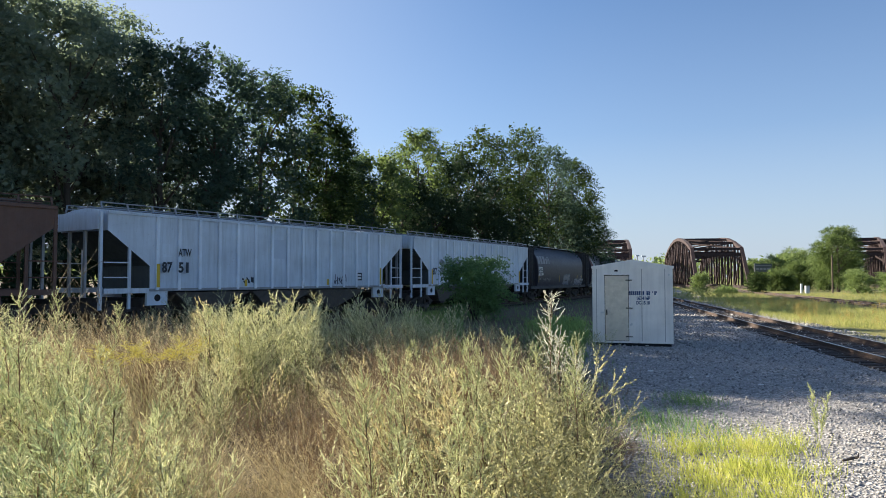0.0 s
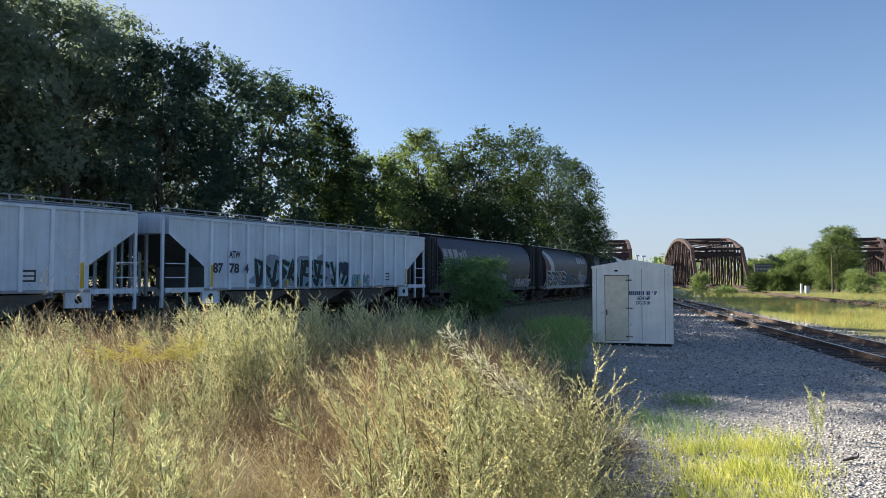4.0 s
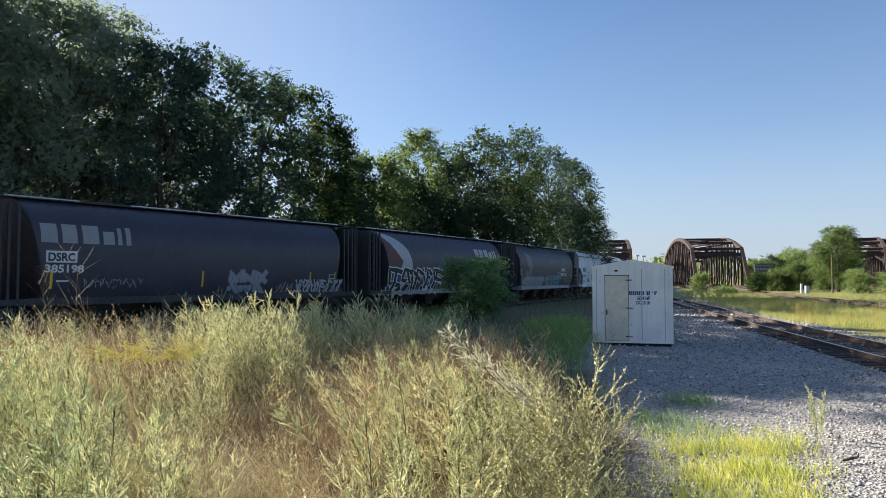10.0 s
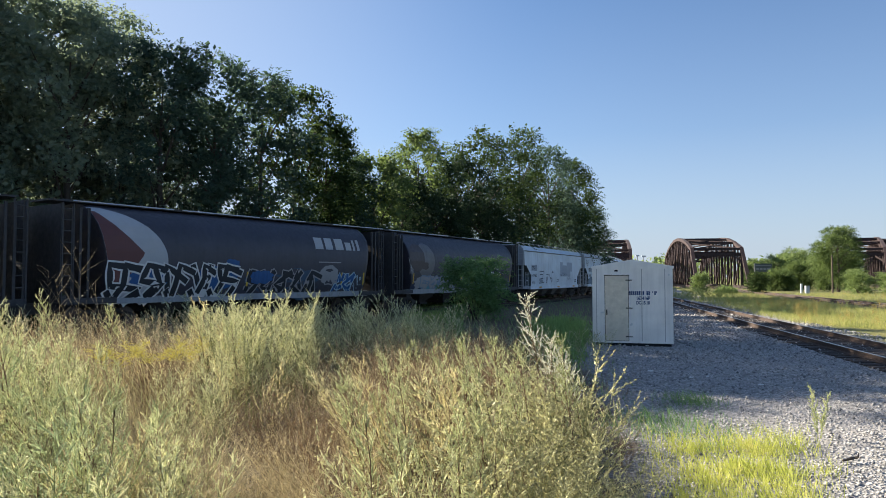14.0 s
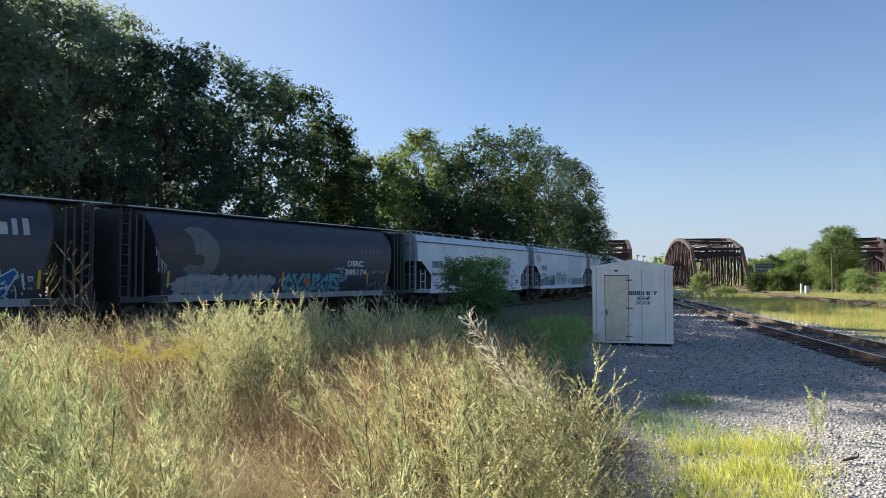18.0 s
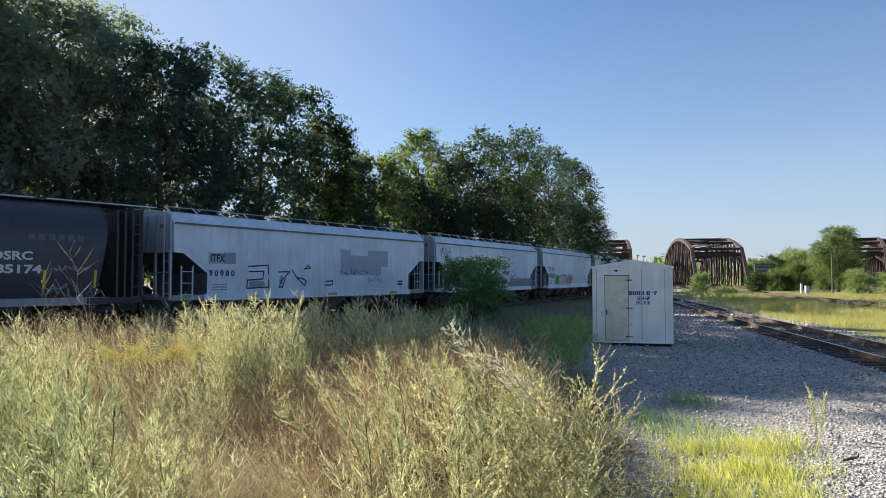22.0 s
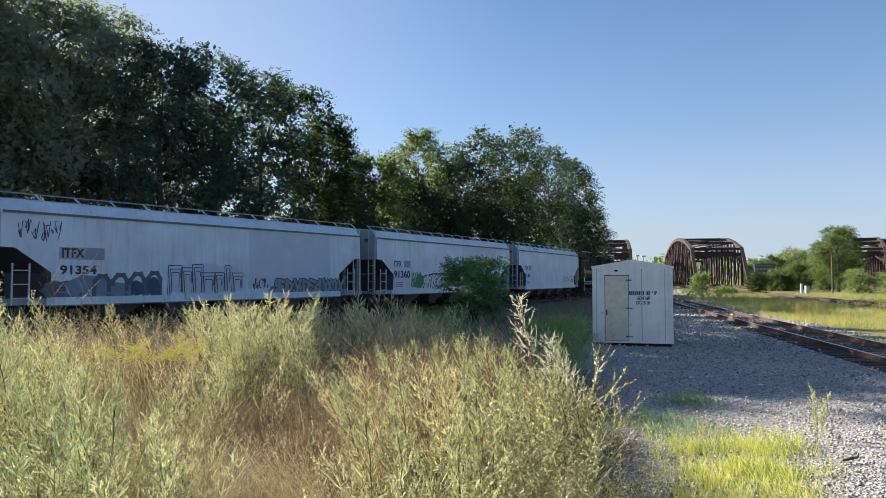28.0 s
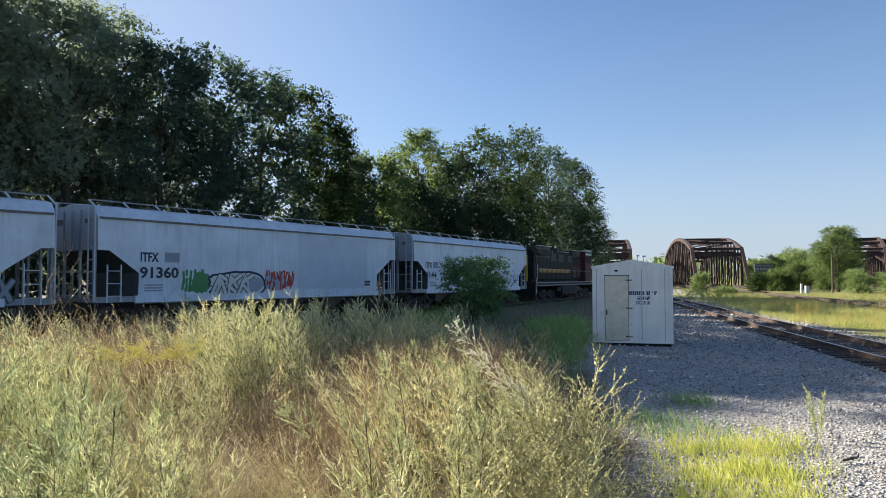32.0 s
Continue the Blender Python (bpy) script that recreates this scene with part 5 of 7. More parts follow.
# ---- the truss bridges ----
def truss_bridge(label, x, y, turn, width=8.9, length=64.0, peak=10.55, low=7.5, panels=9):
    """Through truss with a curved top chord; its near portal stands at x, y."""
    ob = thing("truss_bridge", label, "bridge", "truss bridges over the river", pose(x, y, 0.0, 0, 0, -turn))
    step = length / panels

    def top(k):
        u = (k - 1) / (panels - 2) * 2 - 1
        return low + (peak - low) * (1 - u * u)

    for s in (-1, 1):
        xx = s * width / 2
        chord = [(xx, 0, 0.3)] + [(xx, k * step, top(k)) for k in range(1, panels)] + [(xx, length, 0.3)]
        for p, q in zip(chord, chord[1:]):
            part("top_chord", beam(bare(), p, q, 0.62, 0.62), RUST, ob)
        part("bottom_chord", beam(bare(), (xx, 0, 0.3), (xx, length, 0.3), 0.45, 0.6), RUST, ob)
        for k in range(1, panels):
            part("vertical_post", beam(bare(), (xx, k * step, 0.3), (xx, k * step, top(k)), 0.44, 0.46), RUST, ob)
        for k in range(1, panels - 1):
            up = k < panels / 2
            a, b = (k, k + 1) if up else (k + 1, k)
            part("diagonal", beam(bare(), (xx, a * step, top(a)), (xx, b * step, 0.3), 0.30, 0.38), RUST, ob)
            part("counter_brace", beam(bare(), (xx, b * step, top(b)), (xx, (a + b) / 2 * step, 0.3 + (top(a) - 0.3) / 2), 0.18, 0.26), RUST, ob)
            part("sub_post", beam(bare(), (xx, (k + 0.5) * step, 0.3), (xx, (k + 0.5) * step, (top(k) + top(k + 1)) / 2), 0.2, 0.26), RUST, ob)
    for k in range(1, panels):
        h = top(k)
        part("top_strut", beam(bare(), (-width / 2, k * step, h), (width / 2, k * step, h), 0.35, 0.4), RUST, ob)
        part("sway_strut", beam(bare(), (-width / 2, k * step, min(h - 1.2, 7.0)), (width / 2, k * step, min(h - 1.2, 7.0)), 0.3, 0.5), RUST, ob)
        if k < panels - 1:
            for s in (-1, 1):
                part("lateral_brace", beam(bare(), (s * width / 2, k * step, h), (-s * width / 2, (k + 1) * step, top(k + 1)), 0.22, 0.25), RUST, ob)
    # portal
    h = low - 1.1
    yy = step * (h - 0.3) / (low - 0.3)
    part("portal_strut", beam(bare(), (-width / 2, yy, h), (width / 2, yy, h), 0.3, 0.7), RUST, ob)
    for s in (-1, 1):
        part("portal_brace", beam(bare(), (s * width / 2, yy * 0.8, h - 1.6), (s * (width / 2 - 1.8), yy, h - 0.2), 0.25, 0.3), RUST, ob)
    part("deck", box(bare(), -width / 2, width / 2, -1.0, length, -0.35, -0.05), TIE, ob)
    part("abutment", box(bare(), -width / 2 - 1.6, width / 2 + 1.6, -2.2, -0.2, -3.0, -0.06), CONCRETE, ob)
    return ob


truss_bridge("rust-red steel truss bridge with a curved top, behind the shed", 31.3, 132, 12.5)
truss_bridge("rust-red steel truss bridge with a curved top over the far track", 50.4, 125, 12.5)
truss_bridge("rust-red steel truss bridge behind a bright green tree", 75.6, 126, 28)
truss_bridge("rust-red steel truss bridge beyond the far meadow", 86.4, 127, 28)


# ---- trees and shrubs ----
def ribbons(p, q, w, rs):
    """Thin blades from points p to points q."""
    d = q - p
    n = np.cross(d, rs.normal(size=d.shape))
    n /= np.linalg.norm(n, axis=1, keepdims=True) + 1e-9
    n *= np.asarray(w).reshape(-1, 1)
    return np.stack([p - n, p + n, q + n * 0.45, q - n * 0.45], 1).reshape(-1, 3)


def leaflets(c, u, size, rs, slim=0.32):
    w = np.cross(u, rs.normal(size=u.shape))
    w /= np.linalg.norm(w, axis=1, keepdims=True) + 1e-9
    s = np.asarray(size).reshape(-1, 1)
    return np.stack([c, c + u * s * 0.5 + w * s * slim, c + u * s, c + u * s * 0.5 - w * s * slim], 1).reshape(-1, 3)


def leaf_cloud(centres, radii, per, size, rs, flat=0.75):
    """Many small pointed leaves round clump centres, as number arrays."""
    n = len(centres) * per
    d = rs.normal(size=(n, 3))
    d /= np.linalg.norm(d, axis=1, keepdims=True)
    rad = np.repeat(radii, per) * rs.rand(n) ** 0.45
    c = np.repeat(np.asarray(centres), per, axis=0) + d * rad[:, None] * np.array([1, 1, flat])
    u = rs.normal(size=(n, 3))
    u[:, 2] -= 0.35
    u /= np.linalg.norm(u, axis=1, keepdims=True)
    w = np.cross(u, rs.normal(size=(n, 3)))
    w /= np.linalg.norm(w, axis=1, keepdims=True)
    s = (size * (0.6 + 0.8 * rs.rand(n)))[:, None]
    v = np.stack([c - u * s, c + w * s * 0.42, c + u * s, c - w * s * 0.42], 1).reshape(-1, 3)
    return v, np.arange(n * 4).reshape(-1, 4)


def leaf_twigs(c, d, length, leaf, rs, pairs=5, droop=0.35, slim=0.22):
    """Twigs from bases c along d, set on both sides with narrow leaflets, as corners of quads."""
    n = len(c)
    side = np.cross(d, np.array([0.05, 0.08, 1.0]) + rs.normal(size=(n, 3)) * 0.35)
    side /= np.linalg.norm(side, axis=1, keepdims=True) + 1e-9
    out = []
    L = np.asarray(length).reshape(-1, 1)
    for i in range(pairs):
        k = (i + 0.6) / pairs
        p = c + d * L * k - np.array([0, 0, droop]) * L * k * k + rs.normal(size=(n, 3)) * 0.03
        for sgn in (-1, 1):
            u = d * 0.6 + sgn * side * 0.85 + rs.normal(size=(n, 3)) * 0.28
            u[:, 2] -= 0.22
            u /= np.linalg.norm(u, axis=1, keepdims=True)
            w = np.cross(u, np.cross(side, d) + rs.normal(size=(n, 3)) * 0.4)
            w /= np.linalg.norm(w, axis=1, keepdims=True) + 1e-9
            s = (leaf * (1.15 - 0.4 * k) * (0.7 + 0.6 * rs.rand(n)))[:, None]
            out.append(np.stack([p, p + u * s * 0.5 + w * s * slim, p + u * s, p + u * s * 0.5 - w * s * slim], 1))
    return np.concatenate(out).reshape(-1, 3)


def crown_of(lobes, radii, axis, per, leaf, rs, core=26, core_leaf=0.27):
    """Foliage in lobes: leafy twigs pointing out and large inner leaves that close the heart."""
    m = len(lobes)
    lobes, radii = np.asarray(lobes), np.asarray(radii)
    mid, rad = np.repeat(lobes, per, axis=0), np.repeat(radii, per)
    n = m * per
    away = mid - axis(mid[:, 2])
    away[:, 2] *= 0.4
    away /= np.linalg.norm(away, axis=1, keepdims=True) + 1e-6
    d = rs.normal(size=(n, 3)) + away * 0.7 + np.array([0, 0, 0.25])
    d /= np.linalg.norm(d, axis=1, keepdims=True)
    base = mid + d * (rad * (0.25 + 0.62 * rs.rand(n) ** 0.6))[:, None] * np.array([1, 1, 0.72])
    go = d + away * 0.5 + rs.normal(size=(n, 3)) * 0.45
    go /= np.linalg.norm(go, axis=1, keepdims=True)
    twigs = leaf_twigs(base, go, leaf * (3.2 + 2.4 * rs.rand(n)), leaf, rs)
    k = m * core
    c = np.repeat(lobes, core, axis=0) + rs.normal(size=(k, 3)) * np.repeat(radii, core)[:, None] * 0.36
    u = rs.normal(size=(k, 3))
    u /= np.linalg.norm(u, axis=1, keepdims=True)
    inner = leaflets(c, u, core_leaf * (0.6 + 0.8 * rs.rand(k)), rs, 0.36)
    return np.concatenate([twigs, inner])


def tree(label, x, y, height, spread, leaf, seed, lobes=26, per=44, size=0.15, trunk=0.22, low=0.18, lean=0.0, name="tree", core=84):
    rs = np.random.RandomState(seed)
    rnd = random.Random(seed)
    ob = thing(name, label, "tree", m=pose(x, y, -0.05))
    top = height * 0.8
    bm = tube(bare(), [(0, 0, 0), (0.1 + lean * 0.2, 0.05, height * 0.25), (lean * 0.5, -0.1, height * 0.5), (lean, 0.1, top)], [trunk, trunk * 0.8, trunk * 0.55, trunk * 0.15], 9)
    part("trunk", bm, BARK, ob)
    tips = []
    for i in range(9):
        h = height * (0.22 + 0.055 * i)
        ang = i * 2.4 + rnd.uniform(-0.4, 0.4)
        reach = spread * rnd.uniform(0.55, 0.9) * (1 - 0.04 * i)
        a = Vector((lean * h / height, 0, h))
        b = a + Vector((math.cos(ang) * reach * 0.5, math.sin(ang) * reach * 0.5, height * 0.10))
        c = a + Vector((math.cos(ang) * reach, math.sin(ang) * reach, height * 0.2))
        part("limb", tube(bare(), [a, b, c], [trunk * 0.36, trunk * 0.22, trunk * 0.06], 6), BARK, ob)
        tips.append(c)
        for k in range(2):
            e = b + Vector((rnd.uniform(-1, 1), rnd.uniform(-1, 1), rnd.uniform(0.2, 1))) * reach * 0.35
            part("branch", tube(bare(), [b, e], [trunk * 0.14, trunk * 0.04], 5), BARK, ob)
    cs, rad = [], []
    for i in range(lobes):
        z = low + (1 - low) * (i + 0.5) / lobes
        wide = math.sin(math.pi * min(1, (z - low) / (1 - low) * 0.82 + 0.14)) ** 0.7
        ang, rr = i * 2.4 + rnd.uniform(-0.7, 0.7), math.sqrt(rnd.uniform(0.10, 0.8))
        r = spread * rnd.uniform(0.24, 0.40) * (0.55 + 0.45 * wide)
        cs.append((lean * z + math.cos(ang) * rr * spread * wide, math.sin(ang) * rr * spread * wide, min(z * height, height - r * 0.9) + rnd.uniform(-0.3, 0.3)))
        rad.append(r)
    for p in tips:
        if p.z > low * height:
            cs.append(tuple(p))
            rad.append(spread * rnd.uniform(0.22, 0.34))
    v = crown_of(cs, rad, lambda z: np.stack([lean * z / height, 0 * z, z - 0.5], 1), per, size, rs, core)
    crown = new("crown", sheet("crown", v, np.arange(len(v)).reshape(-1, 4), leaf))
    crown.parent = ob
    return ob


# the dense row behind the freight track, from the left to the far clump
ROW = (
    # x, y, height, spread, leaf
    # the leftmost stand out of view, added to shade the gravel
    (-24.6, 29.0, 17.6, 3.8, LEAF_GLARE), (-21.2, 30.2, 16.4, 3.6, LEAF_GLARE), (-26.5, 33.0, 17.5, 4.0, LEAF_GLARE), (-19.4, 34.5, 16.6, 3.8, LEAF_GLARE), (-23.2, 32.0, 17.4, 3.8, LEAF_GLARE), (-28.5, 30.5, 18.0, 3.6, LEAF_GLARE),
    (-17.4, 32.0, 15.2, 3.4, LEAF_GLARE), (-13.9, 34.0, 14.0, 3.3, LEAF_DARK), (-11.9, 36.0, 13.9, 3.2, LEAF_DARK),
    (-18.4, 37.5, 16.6, 4.0, LEAF_GLARE), (-10.0, 38.0, 13.4, 3.2, LEAF_DARK), (-8.8, 41.0, 13.7, 3.2, LEAF_MID), (-7.1, 42.0, 11.4, 2.3, LEAF_MID),
    # the tree at -4.6, 45.5 has its sunlit look put into a brighter leaf
    (-22.0, 35.0, 14.5, 4.2, LEAF_GLARE), (-4.6, 45.5, 10.4, 2.6, LEAF_FRESH), (-14.5, 39.0, 12.0, 3.6, LEAF_DARK),
    (-1.9, 53.0, 13.5, 3.0, LEAF_FRESH), (1.2, 56.0, 12.0, 3.6, LEAF_SHADED), (3.2, 60.0, 14.9, 3.9, LEAF_MID),
    (7.2, 65.0, 16.1, 4.2, LEAF_MID), (10.6, 69.5, 15.2, 4.3, LEAF_DARK), (14.0, 75.0, 14.9, 3.4, LEAF_MID), (16.2, 78.5, 10.2, 2.8, LEAF_DARK),
    # fill trees, most of them out of view, added to close gaps in that shade
    (-22.6, 31.0, 16.2, 3.7, LEAF_GLARE), (-20.0, 32.4, 17.2, 3.7, LEAF_GLARE), (-18.6, 33.4, 15.6, 3.4, LEAF_GLARE), (-16.0, 34.6, 14.0, 3.3, LEAF_GLARE), (-25.0, 31.0, 16.8, 3.7, LEAF_GLARE), (-22.4, 28.6, 15.5, 3.4, LEAF_GLARE), (-25.6, 27.6, 15.6, 3.5, LEAF_GLARE), (-21.0, 29.0, 15.0, 3.1, LEAF_GLARE),
    # infill trees, mostly in the leaf darkened for shade
    (-2.9, 49.5, 9.4, 3.0, LEAF_SHADED), (-5.9, 44.2, 9.4, 2.2, LEAF_DARK), (-0.6, 51.5, 8.6, 3.0, LEAF_SHADED), (-4.0, 57.0, 10.4, 3.5, LEAF_SHADED), (3.4, 57.5, 8.6, 3.6, LEAF_SHADED), (5.0, 63.0, 11.0, 4.2, LEAF_SHADED), (12.0, 73.0, 11.0, 4.0, LEAF_SHADED),
)
for k, (x, y, h, r, leaf) in enumerate(ROW):
    hidden = x < -0.73 * y
    tree("tall leafy tree in the dense row behind the train", x, y, h, r, leaf, 100 + k, lobes=20 if hidden else 30, per=12 if hidden else 25, size=(0.20 if hidden else 0.135) + 0.0012 * y)


def undergrowth():
    """Low leafy growth filling the foot of the tree row, its shade put into the leaf colour."""
    rs = np.random.RandomState(31)
    cs = []
    for k in range(620):
        sx, sy = on_line(-34 + 118 * k / 620)
        h = heading(-34 + 118 * k / 620)
        d = rs.uniform(3.6, 8.0)
        cs.append((sx - d * math.cos(h) + rs.normal() * 0.4, sy + d * math.sin(h), 0.2 + 3.8 * rs.rand() ** 1.5))
    # low strip added so that the view under the cars stays dark
    for k in range(420):
        q = -34 + 118 * k / 420
        sx, sy = on_line(q)
        h = heading(q)
        d = rs.uniform(3.0, 4.0)
        cs.append((sx - d * math.cos(h), sy + d * math.sin(h), 0.15 + 0.9 * rs.rand()))
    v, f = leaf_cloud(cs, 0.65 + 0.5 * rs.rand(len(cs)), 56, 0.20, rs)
    ob = new("undergrowth", sheet("undergrowth", v, f, LEAF_SHADED))
    tagged(ob, "leafy undergrowth at the foot of the trees, shade put into its colour", "undergrowth", kind="stuff")


undergrowth()


def shrub(name, label, x, y, h, r, leaf, seed, per=16, clumps=26, size=0.14):
    rs, rnd = np.random.RandomState(seed), random.Random(seed)
    ob = thing(name, label, "shrub", m=pose(x, y, -0.04))
    cs = []
    for i in range(7):
        ang = i * 0.9 + rnd.uniform(-0.3, 0.3)
        q = (math.cos(ang) * r * 0.6, math.sin(ang) * r * 0.6, h * rnd.uniform(0.6, 0.92))
        part("stem", tube(bare(), [(math.cos(ang) * 0.05, math.sin(ang) * 0.05, 0), (q[0] * 0.4, q[1] * 0.4, q[2] * 0.5), q], [0.03, 0.02, 0.006], 5), BARK, ob)
        cs.append(q)
    for i in range(clumps):
        z = 0.08 + 0.86 * (i + 0.5) / clumps
        ang, rr = rnd.uniform(0, math.tau), rnd.uniform(0.2, 0.85)
        wide = math.sin(math.pi * (0.18 + 0.72 * z))
        cs.append((math.cos(ang) * rr * r * wide, math.sin(ang) * rr * r * wide, z * h))
    rad = np.array([r * rnd.uniform(0.2, 0.36) for _ in cs])
    v = crown_of(cs, rad, lambda z: np.stack([0 * z, 0 * z, z * 0.3], 1), per, size, rs, 8, size * 1.6)
    o = new("foliage", sheet("foliage", v, np.arange(len(v)).reshape(-1, 4), leaf))
    o.parent = ob
    return ob


shrub("shrub", "dark green leafy shrub beside the freight track", 1.55, 34.0, 2.85, 1.7, LEAF_SHRUB, 1, per=32, clumps=34, size=0.14)
for x, y, h, r, k in ((36.6, 90, 0.6, 1.1, 15),):
    shrub("shrub", "low dark green bush at the meadow's far side", x, y, h, r, LEAF_BRIGHT if k % 2 else LEAF_SHRUB, k, size=0.18)
shrub("shrub", "small green shrub by the bridge portal", 37.5, 101, 2.5, 0.95, LEAF_BRIGHT, 2, size=0.20)
shrub("shrub", "green shrub beside the far track", 41.6, 92, 2.4, 1.25, LEAF_MID, 3, size=0.20)
shrub("shrub", "bright green shrub in the far meadow", 52.5, 88, 2.8, 1.8, LEAF_BRIGHT, 4, size=0.20)
shrub("shrub", "bright green shrub in the far meadow", 58.0, 90, 2.6, 1.7, LEAF_BRIGHT, 5, size=0.20)

tree("bright green leafy tree standing alone by the far bridge", 56.8, 100, 9.2, 3.7, LEAF_FRESH, 7, lobes=34, per=60, size=0.22, low=0.1)
FAR_ROW = ((63.5, 140, 5.6, 3.2), (60.0, 118, 4.6, 2.6), (66.0, 137, 6.6, 3.6), (70.5, 142, 7.2, 3.8), (63.5, 117, 5.8, 3.0), (68.0, 120, 6.8, 3.2), (74.0, 146, 8.2, 4.2), (52.0, 108, 2.9, 2.2))
for k, (x, y, h, r) in enumerate(FAR_ROW):
    tree("rounded green tree in the far row by the river", x, y, h, r, LEAF_FRESH if k % 2 else LEAF_BRIGHT, 300 + k, lobes=18, per=34, size=0.28, low=0.05)


def far_woods():
    """Woods on the far bank, closing the view all round."""
    rs = np.random.RandomState(9)
    cs = []
    for k in range(520):
        ang = math.radians(-75 + 150 * k / 520)
        d = 330 + 60 * rs.rand()
        for q in range(3):
            cs.append((math.sin(ang) * d + rs.normal() * 3, math.cos(ang) * d, (0.2 + 0.35 * q) * (8 + 6 * abs(math.sin(k * 0.21)) * rs.rand())))
    v, f = leaf_cloud(cs, np.array([4.5] * len(cs)), 19, 1.3, rs)
    ob = new("far_woods", sheet("far_woods", v, f, LEAF_BRIGHT))
    tagged(ob, "distant green woods along the far bank", "woods", kind="stuff")


far_woods()


# ---- small things by the far track ----
def small_far_things():
    pole = thing("utility_pole", "dark weathered wooden pole beside the far track", "pole", m=pose(52.6, 94, 0))
    part("shaft", tube(bare(), [(0, 0, -0.1), (0, 0, 5.0)], [0.12, 0.09], 10), POLE_WOOD, pole)
    part("cap", tube(bare(), [(0, 0, 5.0), (0, 0, 5.06)], [0.14, 0.1], 10), UNDER, pole)
    for x, h, w in ((47.1, 1.2, 0.11), (47.85, 0.95, 0.22)):
        post = thing("marker_post", "white painted concrete marker post by the track", "post", "white posts by the far track", pose(x, 91.5, 0))
        part("shaft", box(bare(), -w, w, -w, w, -0.1, h), PALE_TOP, post)
        part("cap", box(bare(), -w - 0.02, w + 0.02, -w - 0.02, w + 0.02, h, h + 0.06), PALE_TOP, post)
    for x, y in ((55.9, 200), (59.2, 205)):
        post = thing("lamp_post", "slim grey lamp post beyond the river", "lamp", "distant lamp posts", pose(x, y, 0))
        part("shaft", tube(bare(), [(0, 0, -0.1), (0, 0, 8.2)], [0.12, 0.08], 8), UNDER, post)
        part("head", box(bare(), -0.55, 0.55, -0.2, 0.2, 8.2, 8.6), PALE_TOP, post)
    bb = thing("billboard", "dark billboard with pale bars beyond the river trees", "billboard", m=pose(52.9, 115, 0))
    part("board", box(bare(), -1.45, 1.45, -0.1, 0.1, 3.0, 4.4), SLOPE, bb)
    for x in (-1.1, 1.1):
        part("support", box(bare(), x - 0.1, x + 0.1, 0.1, 0.3, -0.1, 4.3), UNDER, bb)
    for k in range(4):
        part("sign_bar", box(bare(), -1.2 + k * 0.62, -0.75 + k * 0.62, -0.13, -0.1, 3.35, 3.65), FADED, bb)
    part("sign_bar", box(bare(), -1.25, 1.25, -0.13, -0.1, 4.0, 4.1), FADED, bb)


small_far_things()


# ---- the weeds in the foreground ----
def weed(seed, h=1.3, branches=20, reach=0.34, leaf=0.034, per=13, up=1.1, bend=0.2, first=0.12, slim=0.3):
    """A branching weed: a stem, upswept branches set with small leaves like spikes. Returns two sets of corners."""
    rs = np.random.RandomState(seed)
    t = np.linspace(0, 1, 8)
    side = rs.normal(size=2) * bend
    wob = rs.normal(size=(8, 3)) * 0.012 * h
    path = np.stack([side[0] * t ** 2 * h, side[1] * t ** 2 * h, t * h], 1) + wob * t[:, None]
    stems = [ribbons(path[:-1], path[1:], np.linspace(0.006, 0.002, 7), rs), ribbons(path[:-1], path[1:], np.linspace(0.006, 0.002, 7), rs)]
    leaves = []
    k3 = np.array([0, 0.35, 0.7, 1.0])
    for b in range(branches):
        u = first + (1 - first) * (b + rs.rand()) / branches
        p = np.array([np.interp(u, t, path[:, k]) for k in range(3)])
        ang = rs.rand() * 6.283
        L = reach * (1.05 - 0.75 * u) * (0.55 + 0.9 * rs.rand()) + 0.05
        d = np.array([math.cos(ang), math.sin(ang), up * (0.3 + 0.7 * rs.rand())])
        d /= np.linalg.norm(d)
        tip = d + np.array([0, 0, 0.9 * rs.rand() - 0.15]) + rs.normal(size=3) * 0.25
        tip /= np.linalg.norm(tip)
        line = p + L * (k3[:, None] * d * (1 - 0.5 * k3[:, None]) + 0.5 * (k3 ** 2)[:, None] * tip)
        stems.append(ribbons(line[:-1], line[1:], [0.0032, 0.0024, 0.0016], rs))
        n = max(4, int(per * L / (0.6 * reach)))
        k = np.sort(rs.rand(n))
        c = np.stack([np.interp(k, k3, line[:, j]) for j in range(3)], 1)
        along = d * (1 - k[:, None]) + tip * k[:, None]
        lu = along * 0.9 + rs.normal(size=(n, 3)) * 0.29
        lu /= np.linalg.norm(lu, axis=1, keepdims=True)
        leaves.append(leaflets(c, lu, leaf * (1.25 - 0.6 * k) * (0.6 + 0.8 * rs.rand(n)), rs, slim))
    return np.concatenate(stems), np.concatenate(leaves)


